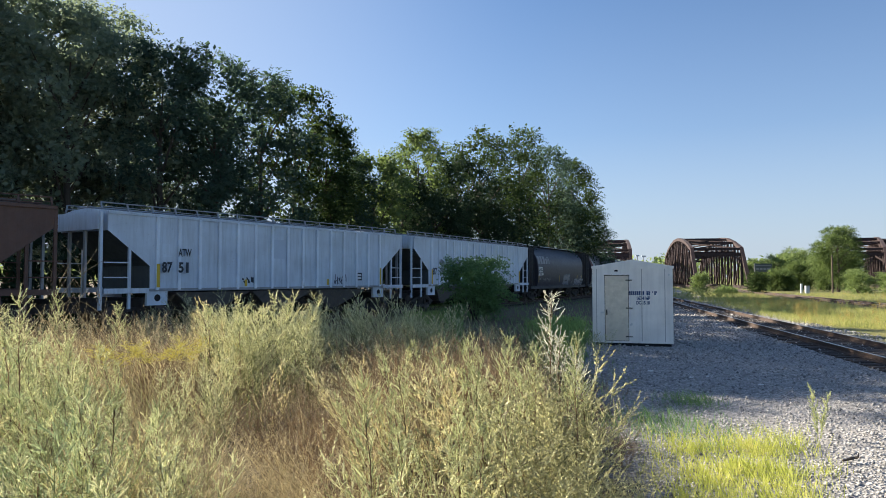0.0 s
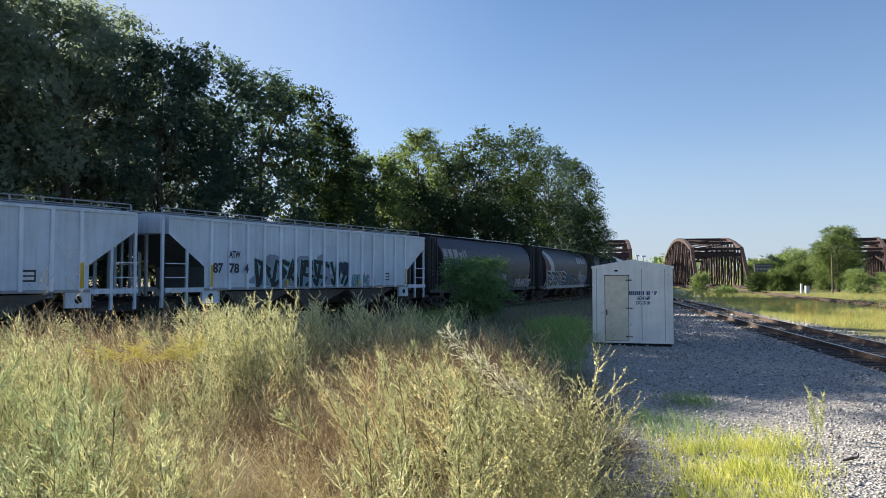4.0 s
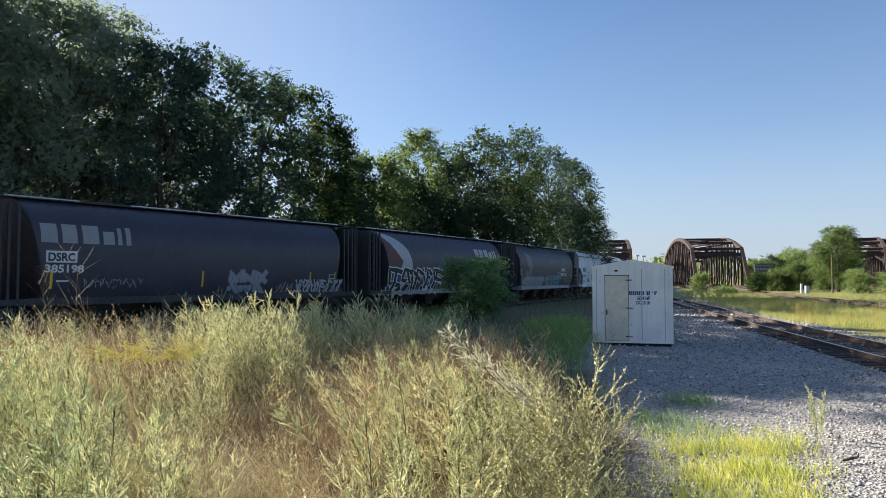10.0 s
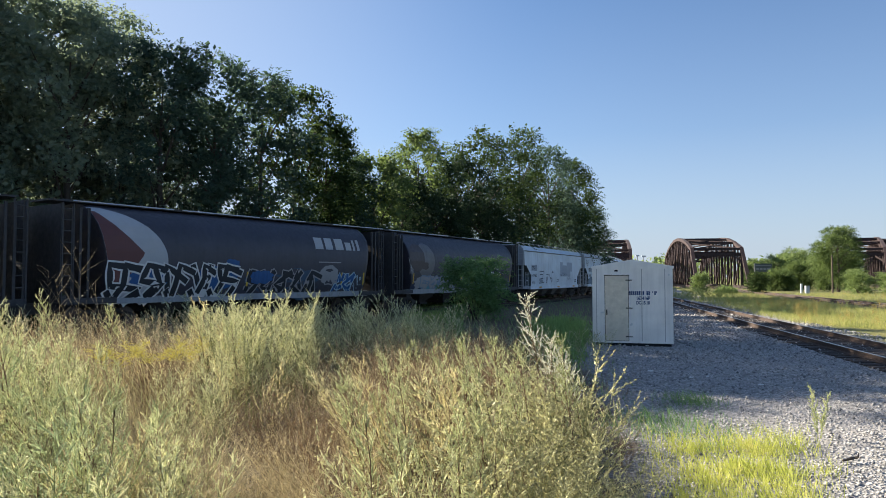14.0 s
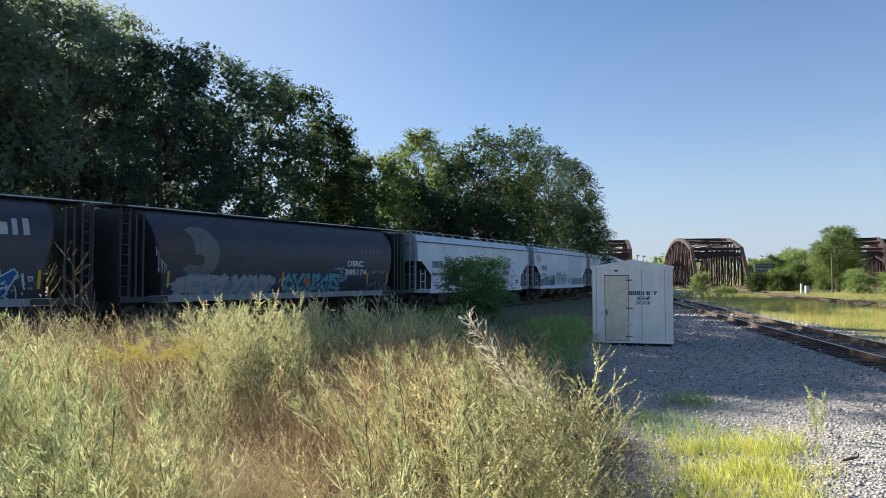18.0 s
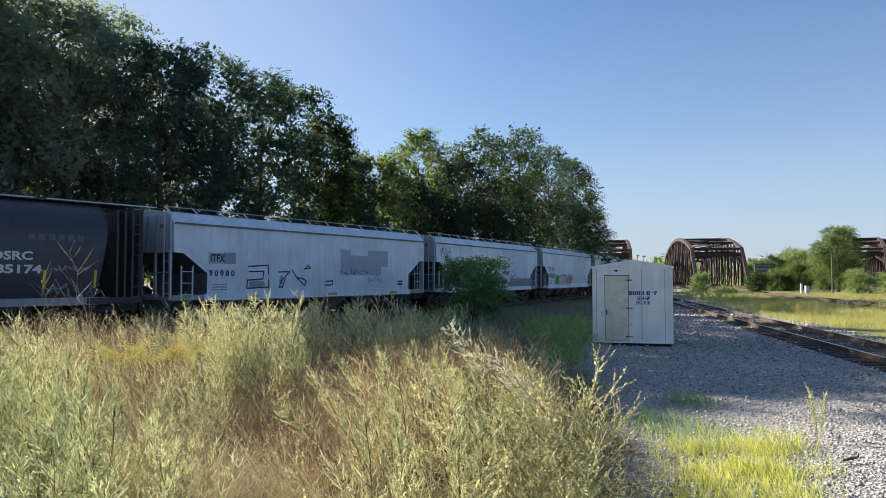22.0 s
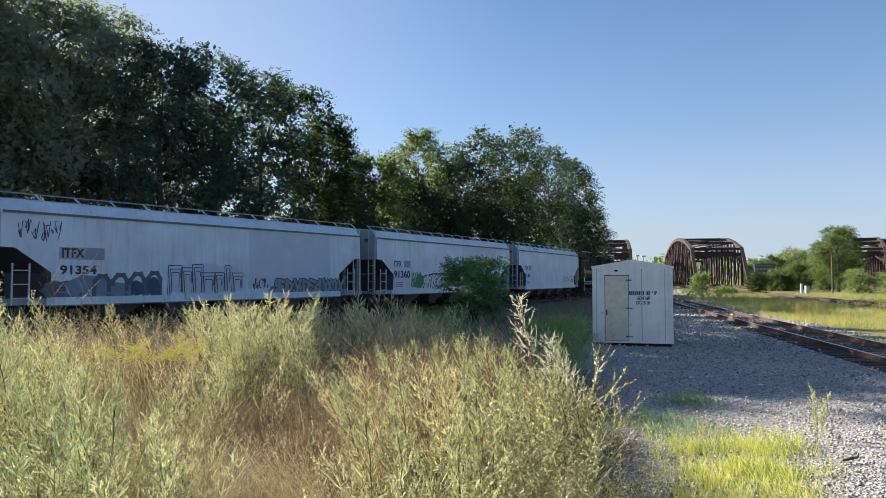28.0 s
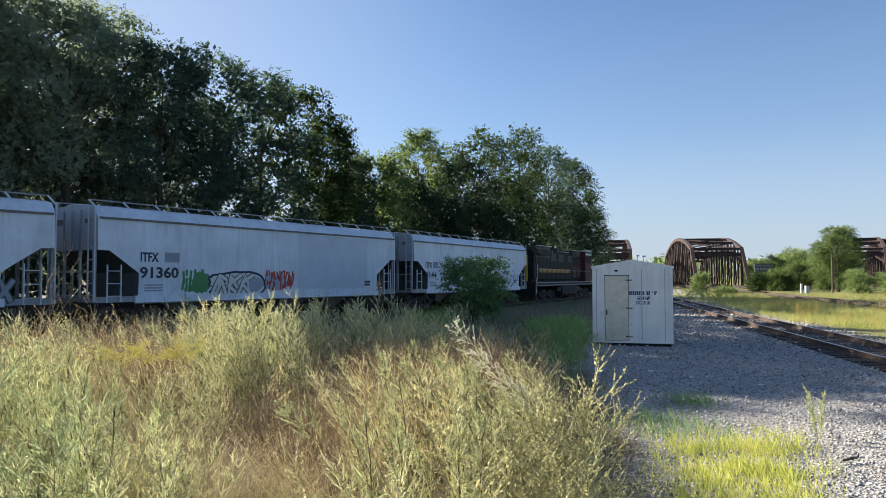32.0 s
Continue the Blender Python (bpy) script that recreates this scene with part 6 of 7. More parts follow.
def tuft(seed, h=1.0, blades=46, spread=0.22, head=True):
    """Dry grass: thin crooked stems, side twigs and small seed heads."""
    rs = np.random.RandomState(seed)
    a = rs.rand(blades) * 6.283
    r0 = rs.rand(blades) * spread * 0.5
    p = np.stack([np.cos(a) * r0, np.sin(a) * r0, np.zeros(blades)], 1)
    hh = (h * (0.45 + 0.6 * rs.rand(blades)))[:, None]
    out = (spread * (0.3 + 1.2 * rs.rand(blades)))[:, None]
    way = np.stack([np.cos(a), np.sin(a), 0 * a], 1)
    z = np.array([0, 0, 1.0])

    def crook():
        return rs.normal(size=(blades, 3)) * 0.045 * h

    m1 = p + way * out * 0.25 + z * hh * 0.4 + crook()
    m2 = p + way * out * 0.6 + z * hh * 0.75 + crook()
    q = p + way * out * 1.1 + z * hh + crook()
    st = [ribbons(p, m1, np.full(blades, 0.0032), rs), ribbons(m1, m2, np.full(blades, 0.0026), rs), ribbons(m2, q, np.full(blades, 0.0018), rs)]
    lv = [np.zeros((0, 3))]
    if head:
        for k in range(2):
            c = m1 + (m2 - m1) * rs.rand(blades)[:, None]
            e = c + (z * 0.5 + rs.normal(size=(blades, 3)) * 0.6) * 0.16
            st.append(ribbons(c, e, np.full(blades, 0.0016), rs))
            lv.append(leaflets(e, rs.normal(size=(blades, 3)) * 0.6, 0.02 + 0.014 * rs.rand(blades), rs, 0.2))
        for k in range(4):
            c = m2 + (q - m2) * (0.2 + 0.8 * rs.rand(blades))[:, None]
            u = (q - m2) / np.linalg.norm(q - m2, axis=1, keepdims=True) + rs.normal(size=(blades, 3)) * 0.5
            u /= np.linalg.norm(u, axis=1, keepdims=True)
            lv.append(leaflets(c, u, 0.014 + 0.016 * rs.rand(blades), rs, 0.2))
    return np.concatenate(st), np.concatenate(lv)


def two_tone(name, *sets):
    """One mesh from pairs of corners and material."""
    v = np.concatenate([a for a, _ in sets])
    me = sheet(name, v, np.arange(len(v)).reshape(-1, 4), sets[0][1])
    for _, material in sets[1:]:
        me.materials.append(material)
    me.polygons.foreach_set("material_index", np.repeat(np.arange(len(sets)), [len(a) // 4 for a, _ in sets]).astype(np.int32))
    return me


def mugwort(seed, h=1.3, branches=18, reach=0.34, fine=True, up=1.4, bend=0.14, thick=1.0, leafy=1.0):
    """A tall weed: leafy below, upswept flower spikes above. Corners of its stems, leaves and spikes."""
    rs = np.random.RandomState(seed)
    t = np.linspace(0, 1, 8)
    side = rs.normal(size=2) * bend
    path = np.stack([side[0] * t ** 2 * h, side[1] * t ** 2 * h, t * h], 1) + rs.normal(size=(8, 3)) * 0.010 * h * t[:, None]
    stems = [ribbons(path[:-1], path[1:], np.linspace(0.007, 0.003, 7), rs) for _ in range(2)]
    at = lambda u: np.stack([np.interp(u, t, path[:, k]) for k in range(3)], 1)
    n = int((64 if fine else 30) * leafy)
    u = 0.06 + 0.70 * rs.rand(n)
    ang = rs.rand(n) * 6.283
    out = np.stack([np.cos(ang), np.sin(ang), 0.5 - 0.9 * rs.rand(n)], 1)
    leaves = []
    c = at(u)
    stalk = (0.03 + 0.05 * rs.rand(n))[:, None]
    stems.append(ribbons(c, c + out * stalk, np.full(n, 0.002), rs))
    for spin in (-0.7, 0.0, 0.7):
        way = np.stack([out[:, 0] * math.cos(spin) - out[:, 1] * math.sin(spin), out[:, 0] * math.sin(spin) + out[:, 1] * math.cos(spin), out[:, 2] - 0.2], 1)
        leaves.append(leaflets(c + out * stalk * 0.8, way, (0.025 if fine else 0.04) * (0.7 + 0.7 * rs.rand(n)), rs, 0.15))
    spikes = []

    def spindle(a, b, w, times):
        q = a + (b - a) * 0.45
        for _ in range(times):
            spikes.append(ribbons(a[None], q[None], [w], rs))
            spikes.append(ribbons(q[None], b[None], [w * 0.9], rs))

    def buds(line, d, count, size):
        k = np.sort(0.15 + 0.85 * rs.rand(count))
        pts = np.stack([np.interp(k, np.linspace(0, 1, len(line)), line[:, j]) for j in range(3)], 1)
        lu = d * 0.8 + rs.normal(size=(count, 3)) * 0.42
        lu /= np.linalg.norm(lu, axis=1, keepdims=True)
        spikes.append(leaflets(pts, lu, size * (0.7 + 0.6 * rs.rand(count)), rs, 0.26))

    for b in range(branches + 1):
        if b == branches:
            p, L, d = path[-2], 0.16 * h, path[-1] - path[-2]
        else:
            q = 0.30 + 0.68 * (b + rs.rand()) / branches
            p = at(np.array([q]))[0]
            ang = b * 2.4 + rs.rand()
            L = reach * (1.25 - q) * (0.6 + 0.7 * rs.rand()) + 0.05
            d = np.array([math.cos(ang), math.sin(ang), up * (0.6 + 0.7 * rs.rand())])
        d = d / np.linalg.norm(d)
        tip = d + np.array([0, 0, 0.5 * rs.rand() - 0.1]) + rs.normal(size=3) * 0.2
        tip /= np.linalg.norm(tip)
        line = np.array([p, p + d * L * 0.4, p + d * L * 0.6 + tip * L * 0.15, p + d * L * 0.6 + tip * L * 0.42])
        stems.append(ribbons(line[:-1], line[1:], [0.0034, 0.0026, 0.002], rs))
        w = (0.0048 if fine else 0.007) * thick
        spindle(line[1], line[2], w, 2 if fine else 1)
        spindle(line[2], line[3], w * 0.85, 2 if fine else 1)
        buds(line, d, 15 if fine else 9, 0.0145 if fine else 0.021)
        for k in range(3 if fine else 1):
            f = rs.uniform(0.1, 0.75)
            a = line[0] + (line[2] - line[0]) * f
            e = d + rs.normal(size=3) * 0.55 + np.array([0, 0, 0.2])
            e /= np.linalg.norm(e)
            m = rs.uniform(0.16, 0.34) * L + 0.02
            spikes.append(ribbons(a[None], (a + e * m)[None], [w * 0.8], rs))
            buds(np.array([a, a + e * m]), e, 5 if fine else 3, 0.013 if fine else 0.019)
    return np.concatenate(stems), np.concatenate(leaves), np.concatenate(spikes)


def field_edge(y):
    """How far to the right the tall weeds reach, by distance ahead."""
    return 0.235 * y + 0.1 + 0.25 * math.sin(y * 1.7)


def track_side(x, y):
    """Distance from the middle of the freight track."""
    return min(math.hypot(x - a, y - b) for a, b in LINE[120:420:6])


def grow(name, label, kinds, places, *mats):
    """Many plants as one object; places: x, y, turn, size and lean."""
    sets = [[] for _ in mats]
    for k, (x, y, r, s, lx, ly) in enumerate(places):
        c, n = math.cos(r) * s, math.sin(r) * s
        off = np.array([x, y, -0.02])
        lean = np.array([(c, n, 0), (-n, c, 0), ((lx - 0.16) * s, ly * s, s)])
        for row, corners in zip(sets, kinds[k % len(kinds)]):
            row.append(corners @ lean + off)
    ob = new(name, two_tone(name, *[(np.concatenate(row), m) for row, m in zip(sets, mats)]))
    return tagged(ob, label, "weeds", kind="stuff")


SWAY = []


def zone(px, y, b):
    """Which kind grows where: px across the view, y ahead."""
    if y > 13.5:
        return "dark" if b < 0.6 else ("russet" if b < 0.8 else "weed")
    if px < 215:
        if y < 7.6 and b < 0.5:
            return "green"
        return "weed" if b < 0.75 else ("sage" if b < 0.84 else ("dry" if b < 0.93 else "russet"))
    if px < 345:
        if y > 5.6:
            return "dry" if b < 0.72 else ("russet" if b < 0.84 else "weed")
        return "weed" if b < 0.55 else ("lime" if b < 0.70 else "dry")
    if px < 490:
        if y > 6.6:
            return "weed" if b < 0.6 else ("lime" if b < 0.85 else "dry")
        return ("dry" if b < 0.5 else ("russet" if b < 0.94 else "weed")) if y > 4.3 else ("russet" if b < 0.55 else "dry")
    if px < 690:
        if y > 6.0:
            return "dry" if b < 0.45 else ("russet" if b < 0.92 else "weed")
        return "russet" if b < 0.58 else ("dry" if b < 0.92 else "sage")
    if px < 870:
        if y < 8.2:
            return "lime" if b < 0.38 else ("weed" if b < 0.46 else ("dry" if b < 0.82 else "russet"))
        return "russet" if b < 0.5 else "dry"
    if y < 7.6:
        return "sage" if b < 0.8 else "weed"
    return "russet" if b < 0.6 else ("dry" if b < 0.8 else "sage")


def plant_field():
    rnd = random.Random(77)
    fine = {"weed": [mugwort(k, 1.3, 21, 0.40) for k in range(6)],
            "green": [mugwort(30 + k, 1.3, 22, 0.44, leafy=1.3, bend=0.2) for k in range(5)],
            "lime": [mugwort(10 + k, 1.25, 20, 0.34, up=2.2, leafy=0.6) for k in range(5)],
            "sage": [weed(20 + k, 1.15, 20, 0.46, 0.027, 26, up=1.2, slim=0.27) for k in range(5)],
            "dry": [tuft(40 + k, 1.15, 36, 0.36) for k in range(5)],
            "russet": [tuft(60 + k, 1.05, 40, 0.36) for k in range(4)],
            "gold": [weed(80 + k, 1.15, 16, 0.2, 0.012, 30, up=0.4, first=0.88) for k in range(3)]}
    loose = {"weed": [mugwort(200 + k, 1.3, 17, 0.46, False) for k in range(6)],
             "lime": [mugwort(210 + k, 1.25, 18, 0.36, False, up=2.2, leafy=0.6) for k in range(5)],
             "sage": [weed(220 + k, 1.15, 16, 0.48, 0.042, 20, up=1.2, slim=0.22) for k in range(5)],
             "dry": [tuft(240 + k, 1.15, 20, 0.4) for k in range(5)],
             "russet": [tuft(260 + k, 1.05, 21, 0.28) for k in range(4)],
             "gold": fine["gold"], "green": [mugwort(230 + k, 1.3, 17, 0.48, False) for k in range(4)],
             "dark": [mugwort(90 + k, 1.2, 8, 0.55, False, leafy=0.5, thick=1.3) for k in range(6)]}
    near = {k: [] for k in fine}
    back = {k: [] for k in loose}
    tall, centres = [], []
    for _ in range(3000):
        y = 3.1 + 17 * rnd.random() ** 1.35
        x = rnd.uniform(-0.70 * y - 0.8, field_edge(y) - 0.1)
        room = (0.34 if y < 6 else 0.42) + 0.03 * y
        if track_side(x, y) < 2.9 or any((x - a) ** 2 + (y - b) ** 2 < room * room for a, b in centres):
            continue
        centres.append((x, y))
        px = 784 + 1230 * x / y
        kind = zone(px + rnd.uniform(-30, 30), y + rnd.uniform(-0.6, 0.6), rnd.random())
        edge = field_edge(y) - x
        big = 0.9 + 0.42 * noise.noise((x * 0.9, y * 0.9, 9.0)) + rnd.uniform(-0.14, 0.14)
        if 480 < px < 950 and 6.4 < y < 9.6:
            big = max(1.02, big * 1.05)
        elif px > 560 and y > 9.6:
            big *= 0.9
        if 340 < px < 490 and y > 8.5:
            big *= 1.2
        if 110 < px < 335 and y > 6.5:
            big *= 0.82
        if y < 4.0:
            big *= 0.85
        if edge < 1.2:
            big *= 0.5 + 0.5 * edge / 1.2
        wide = (0.26 + 0.03 * y) * rnd.uniform(0.8, 1.2)
        bins = near if y < 7.8 and kind != "dark" else back
        for _ in range({"weed": 6, "green": 6, "lime": 6, "sage": 8, "dry": 6, "russet": 5, "gold": 6, "dark": 3}[kind]):
            ang, rr = rnd.uniform(0, 6.28), math.sqrt(rnd.random())
            size = big * (1.1 - 0.35 * rr) * rnd.uniform(0.8, 1.1)
            spot = (x + math.cos(ang) * rr * wide * 0.6, y + math.sin(ang) * rr * wide * 0.6, rnd.uniform(0, 6.28), size, 0.5 * rr * math.cos(ang), 0.5 * rr * math.sin(ang))
            if kind in ("weed", "sage", "lime") and y < 11 and rnd.random() < 0.2:
                tall.append((kind, spot[:4]))
            else:
                bins[kind].append(spot)
    # reddish growth along the far rim of the field
    for _ in range(150):
        y = rnd.uniform(7.4, 10.2)
        x = y * rnd.uniform(-0.10, 0.12)
        back["russet" if rnd.random() < 0.72 else "dry"].append((x, y, rnd.uniform(0, 6.28), rnd.uniform(0.95, 1.22), rnd.uniform(-0.2, 0.2), rnd.uniform(-0.2, 0.2)))
    # brown dry growth before the wheels, at the left
    for _ in range(150):
        y = rnd.uniform(9.2, 13.2)
        x = y * rnd.uniform(-0.62, -0.355)
        back["russet" if rnd.random() < 0.4 else "dry"].append((x, y, rnd.uniform(0, 6.28), rnd.uniform(0.95, 1.35), rnd.uniform(-0.25, 0.25), rnd.uniform(-0.2, 0.2)))
    # pale clumps along the front
    for x, y in ((-1.9, 4.9), (-1.6, 4.0), (-1.95, 4.25), (-1.45, 3.45), (-2.3, 5.3), (-1.28, 3.35), (-1.75, 3.6), (-2.1, 4.0), (-1.7, 4.6)):
        for _ in range(5):
            ang, rr = rnd.uniform(0, 6.28), math.sqrt(rnd.random())
            near["weed" if rnd.random() < 0.6 else "lime"].append((x + 0.22 * rr * math.cos(ang), y + 0.22 * rr * math.sin(ang), rnd.uniform(0, 6.28), 0.84 * rnd.uniform(0.8, 1.08), 0.35 * rr * math.cos(ang), 0.3 * rr * math.sin(ang)))
    # a dense rounded bush at the gravel's edge
    for x, y, k in ((0.72, 5.2, 0.86), (1.05, 5.6, 1.1), (1.32, 6.1, 1.05), (0.98, 4.9, 0.8), (0.6, 4.6, 0.8), (1.25, 5.45, 0.78), (1.42, 6.8, 0.84), (1.1, 6.2, 1.22), (1.3, 6.6, 1.12), (0.8, 4.3, 0.7), (1.15, 4.95, 0.62), (1.38, 5.6, 0.62), (1.28, 4.95, 0.55), (1.56, 6.3, 0.52)):
        for _ in range(5):
            ang, rr = rnd.uniform(0, 6.28), math.sqrt(rnd.random())
            near["sage"].append((x + 0.2 * rr * math.cos(ang), y + 0.2 * rr * math.sin(ang), rnd.uniform(0, 6.28), k * (1.1 - 0.3 * rr) * rnd.uniform(0.85, 1.08), 0.45 * rr * math.cos(ang), 0.45 * rr * math.sin(ang)))
    # yellow flowers in one loose patch
    for _ in range(28):
        back["gold"].append((rnd.gauss(-3.55, 0.34), rnd.gauss(8.7, 0.2), rnd.uniform(0, 6.28), rnd.uniform(0.96, 1.12), rnd.uniform(-0.2, 0.2), rnd.uniform(-0.2, 0.2)))
    # shaded growth between the field and the freight track
    for _ in range(150):
        y = rnd.uniform(13, 26)
        x = rnd.uniform(-0.45 * y, 0.12 * y - 0.4)
        beside = track_side(x, y)
        if beside < 2.5 or (y > 22 and beside > 9):
            continue
        for _ in range(3):
            back["dark" if rnd.random() < 0.85 else "russet"].append((x + rnd.uniform(-0.4, 0.4), y + rnd.uniform(-0.4, 0.4), rnd.uniform(0, 6.28), rnd.uniform(0.45, 0.95), rnd.uniform(-0.2, 0.2), rnd.uniform(-0.2, 0.2)))
    # feathery bushes in the shade before the train
    for _ in range(17):
        y = rnd.uniform(13.2, 16.5)
        x = y * rnd.uniform(-0.30, 0.02)
        k = rnd.uniform(0.95, 1.3)
        for _ in range(6):
            ang, rr = rnd.uniform(0, 6.28), math.sqrt(rnd.random())
            back["weed"].append((x + 0.3 * rr * math.cos(ang), y + 0.3 * rr * math.sin(ang), rnd.uniform(0, 6.28), k * (1.1 - 0.3 * rr), 0.4 * rr * math.cos(ang), 0.4 * rr * math.sin(ang)))
    # short dry growth between the clumps
    for _ in range(330):
        y = 3.1 + 12 * rnd.random() ** 1.3
        x = rnd.uniform(-0.70 * y - 0.8, field_edge(y) - 0.2)
        (near if y < 7.8 else back)["dry"].append((x, y, rnd.uniform(0, 6.28), rnd.uniform(0.3, 0.6), 0, 0))
    # slim upright flower spikes standing out of the rest
    spires = [mugwort(400 + k, 1.35, 20, 0.24, up=2.8, bend=0.1, leafy=0.5, thick=1.1) for k in range(5)]
    spots = []
    for _ in range(26):
        y = rnd.uniform(3.6, 8.6)
        x = y * (rnd.uniform(-0.62, -0.46 if y > 5.2 else -0.34) if rnd.random() < 0.6 else rnd.uniform(-0.08, 0.12))
        for _ in range(rnd.randint(2, 4)):
            spots.append((x + rnd.gauss(0, 0.12), y + rnd.gauss(0, 0.12), rnd.uniform(0, 6.28), rnd.uniform(0.78, 1.06), rnd.uniform(-0.12, 0.12), rnd.uniform(-0.1, 0.1)))
    grow("spike_weeds", "slim pale yellow-green weeds with upright flower spikes", spires, spots, RUSSET, MUGWORT, SPIKE)
    looks = {"weed": ("pale_weeds", "pale green feathery weeds in sun", MUGWORT, MUGWORT, MUG_SPIKE),
             "green": ("green_weeds", "fresh green feathery weeds with pale flower spikes", MUGWORT, MUGWORT, GREEN_SPIKE),
             "lime": ("yellow_green_weeds", "yellow-green leafy weeds in sun", RUSSET, LIME, LIME_SPIKE),
             "sage": ("bushy_weeds", "grey-green bushy weeds at the gravel's edge", SAGE, SAGE),
             "dry": ("dry_grass", "tall dry straw-coloured grass with seed heads", STRAW, STRAW),
             "russet": ("russet_weeds", "dry reddish-brown wispy weeds", RUSSET, RUSSET),
             "gold": ("goldenrod", "yellow flowering weeds among dry grass", SAGE, GOLD),
             "dark": ("shaded_weeds", "grey-green weeds along the freight track", SAGE, SAGE, SAGE)}
    for kind, (name, label, *mats) in looks.items():
        if near.get(kind):
            grow(name, label, fine[kind], near[kind], *mats)
        if back[kind]:
            grow(name, label, loose[kind], back[kind], *mats)
    tall_me = {"weed": [two_tone("tall_weed", *zip(m, (MUGWORT, MUGWORT, MUG_SPIKE))) for m in [mugwort(120 + k, 1.45, 19, 0.44) for k in range(5)]],
               "lime": [two_tone("tall_weed", *zip(m, (RUSSET, LIME, LIME_SPIKE))) for m in [mugwort(130 + k, 1.35, 20, 0.36, up=2.2, leafy=0.6) for k in range(4)]],
               "sage": [two_tone("tall_weed", *zip(m, (RUSSET, SAGE))) for m in [weed(140 + k, 1.25, 22, 0.46, 0.028, 24, up=1.3, slim=0.26) for k in range(4)]]}
    says = {"weed": "pale green feathery weed swaying in the wind", "lime": "yellow-green leafy weed swaying in the wind", "sage": "grey-green bushy weed swaying in the wind"}
    # big feathery clumps that stand above the rest
    for x, y, s in ((-7.6, 11.4, 1.1), (-6.6, 10.2, 1.0), (-5.7, 9.0, 0.98), (-8.6, 12.6, 1.1), (-3.4, 10.4, 1.12), (-2.8, 10.1, 1.1), (-3.1, 11.0, 1.15), (-4.2, 7.6, 0.95), (-3.7, 6.2, 0.92), (-2.35, 9.4, 1.2), (-2.0, 9.9, 1.12), (-2.75, 9.3, 1.14), (-1.65, 9.6, 1.0), (-2.4, 10.4, 1.2), (-3.0, 9.6, 1.16), (0.3, 6.0, 0.9)):
        for q in range(4):
            tall.append(("weed", (x + rnd.uniform(-0.22, 0.22), y + rnd.uniform(-0.22, 0.22), rnd.uniform(0, 6.28), s * rnd.uniform(0.85, 1.05))))
    for k, (kind, (x, y, r, s)) in enumerate(tall):
        ob = new("tall_weed", tall_me[kind][k % 4])
        ob.matrix_basis = pose(x, y, -0.02)
        ob.scale = (s, s, s)
        tagged(ob, says[kind], "weed", "tall weeds in the field")
        SWAY.append((ob, x, y, math.degrees(r), rnd.uniform(0.5, 1.1), rnd.uniform(0, 0.35)))


plant_field()


def plume_weed(x, y, h, seed, top_part=0.45):
    """A tall weed whose pale seed plume bends over in the gusts."""
    ob = thing("plume_weed", "tall weed with a feathery seed plume bending in the wind", "weed", "plume weeds in the field", pose(x, y, -0.02))
    low_h = h * (1 - top_part)
    s, l = weed(seed, low_h, 22, 0.42, 0.019, 40, first=0.1, bend=0.03, slim=0.24)
    o = new("stem", two_tone("stem", (s, RUSSET), (l, SAGE)))
    o.parent = ob
    tip = mugwort(seed + 1, h * top_part, 20, 0.26, up=1.7, bend=0.05, leafy=0.2, thick=0.95)
    o = new("plume", two_tone("plume", *zip(tip, (RUSSET, SAGE, PLUME if seed in (500, 510, 530) else SPIKE))))
    o.parent, o.matrix_basis = ob, pose(0, 0, low_h)
    return ob, o, low_h


PLUMES = []
for x, y, h, seed in ((0.98, 6.3, 1.9, 500), (1.12, 6.5, 1.50, 510), (0.80, 6.1, 1.45, 520), (1.28, 6.2, 1.36, 530), (1.2, 6.7, 1.12, 540), (0.62, 6.6, 1.5, 545), (0.7, 5.6, 1.3, 555), (1.1, 5.7, 1.3, 565), (1.35, 7.0, 1.45, 575), (0.3, 6.9, 1.45, 585), (-0.55, 5.2, 1.30, 550), (-3.3, 5.5, 1.92, 600), (-3.55, 5.8, 1.6, 610), (-5.05, 9.2, 1.85, 620), (-3.1, 9.3, 1.66, 570), (-4.5, 9.8, 1.68, 580), (-2.6, 9.0, 1.5, 590)):
    ob, top, low_h = plume_weed(x, y, h, seed)
    PLUMES.append((ob, top, x, y, low_h, seed))


def tall_stalks():
    """Thin bare branching stalks in front of the train."""
    for x, y, h, seed in ((-4.35, 8.4, 2.42, 1), (-4.7, 8.7, 2.1, 2), (-4.0, 8.3, 1.95, 7), (-8.7, 15.5, 2.25, 8), (-3.4, 17.0, 1.9, 3), (-1.6, 19.0, 1.8, 4), (-6.0, 15.0, 1.7, 5), (-1.9, 13.5, 1.75, 6), (-1.2, 12.6, 1.6, 9)):
        s, l = weed(700 + seed, h, 17, 0.62, 0.022, 4, up=2.0, first=0.42, bend=0.08)
        ob = new("bare_stalk", two_tone("bare_stalk", (s, BARE_STEM), (l, BARE_STEM)))
        ob.matrix_basis = pose(x, y, -0.02)
        tagged(ob, "thin dry branching stalk standing above the weeds", "weed", "bare stalks in the field")
        SWAY.append((ob, x, y, 0.0, 0.25, 0.1))


tall_stalks()


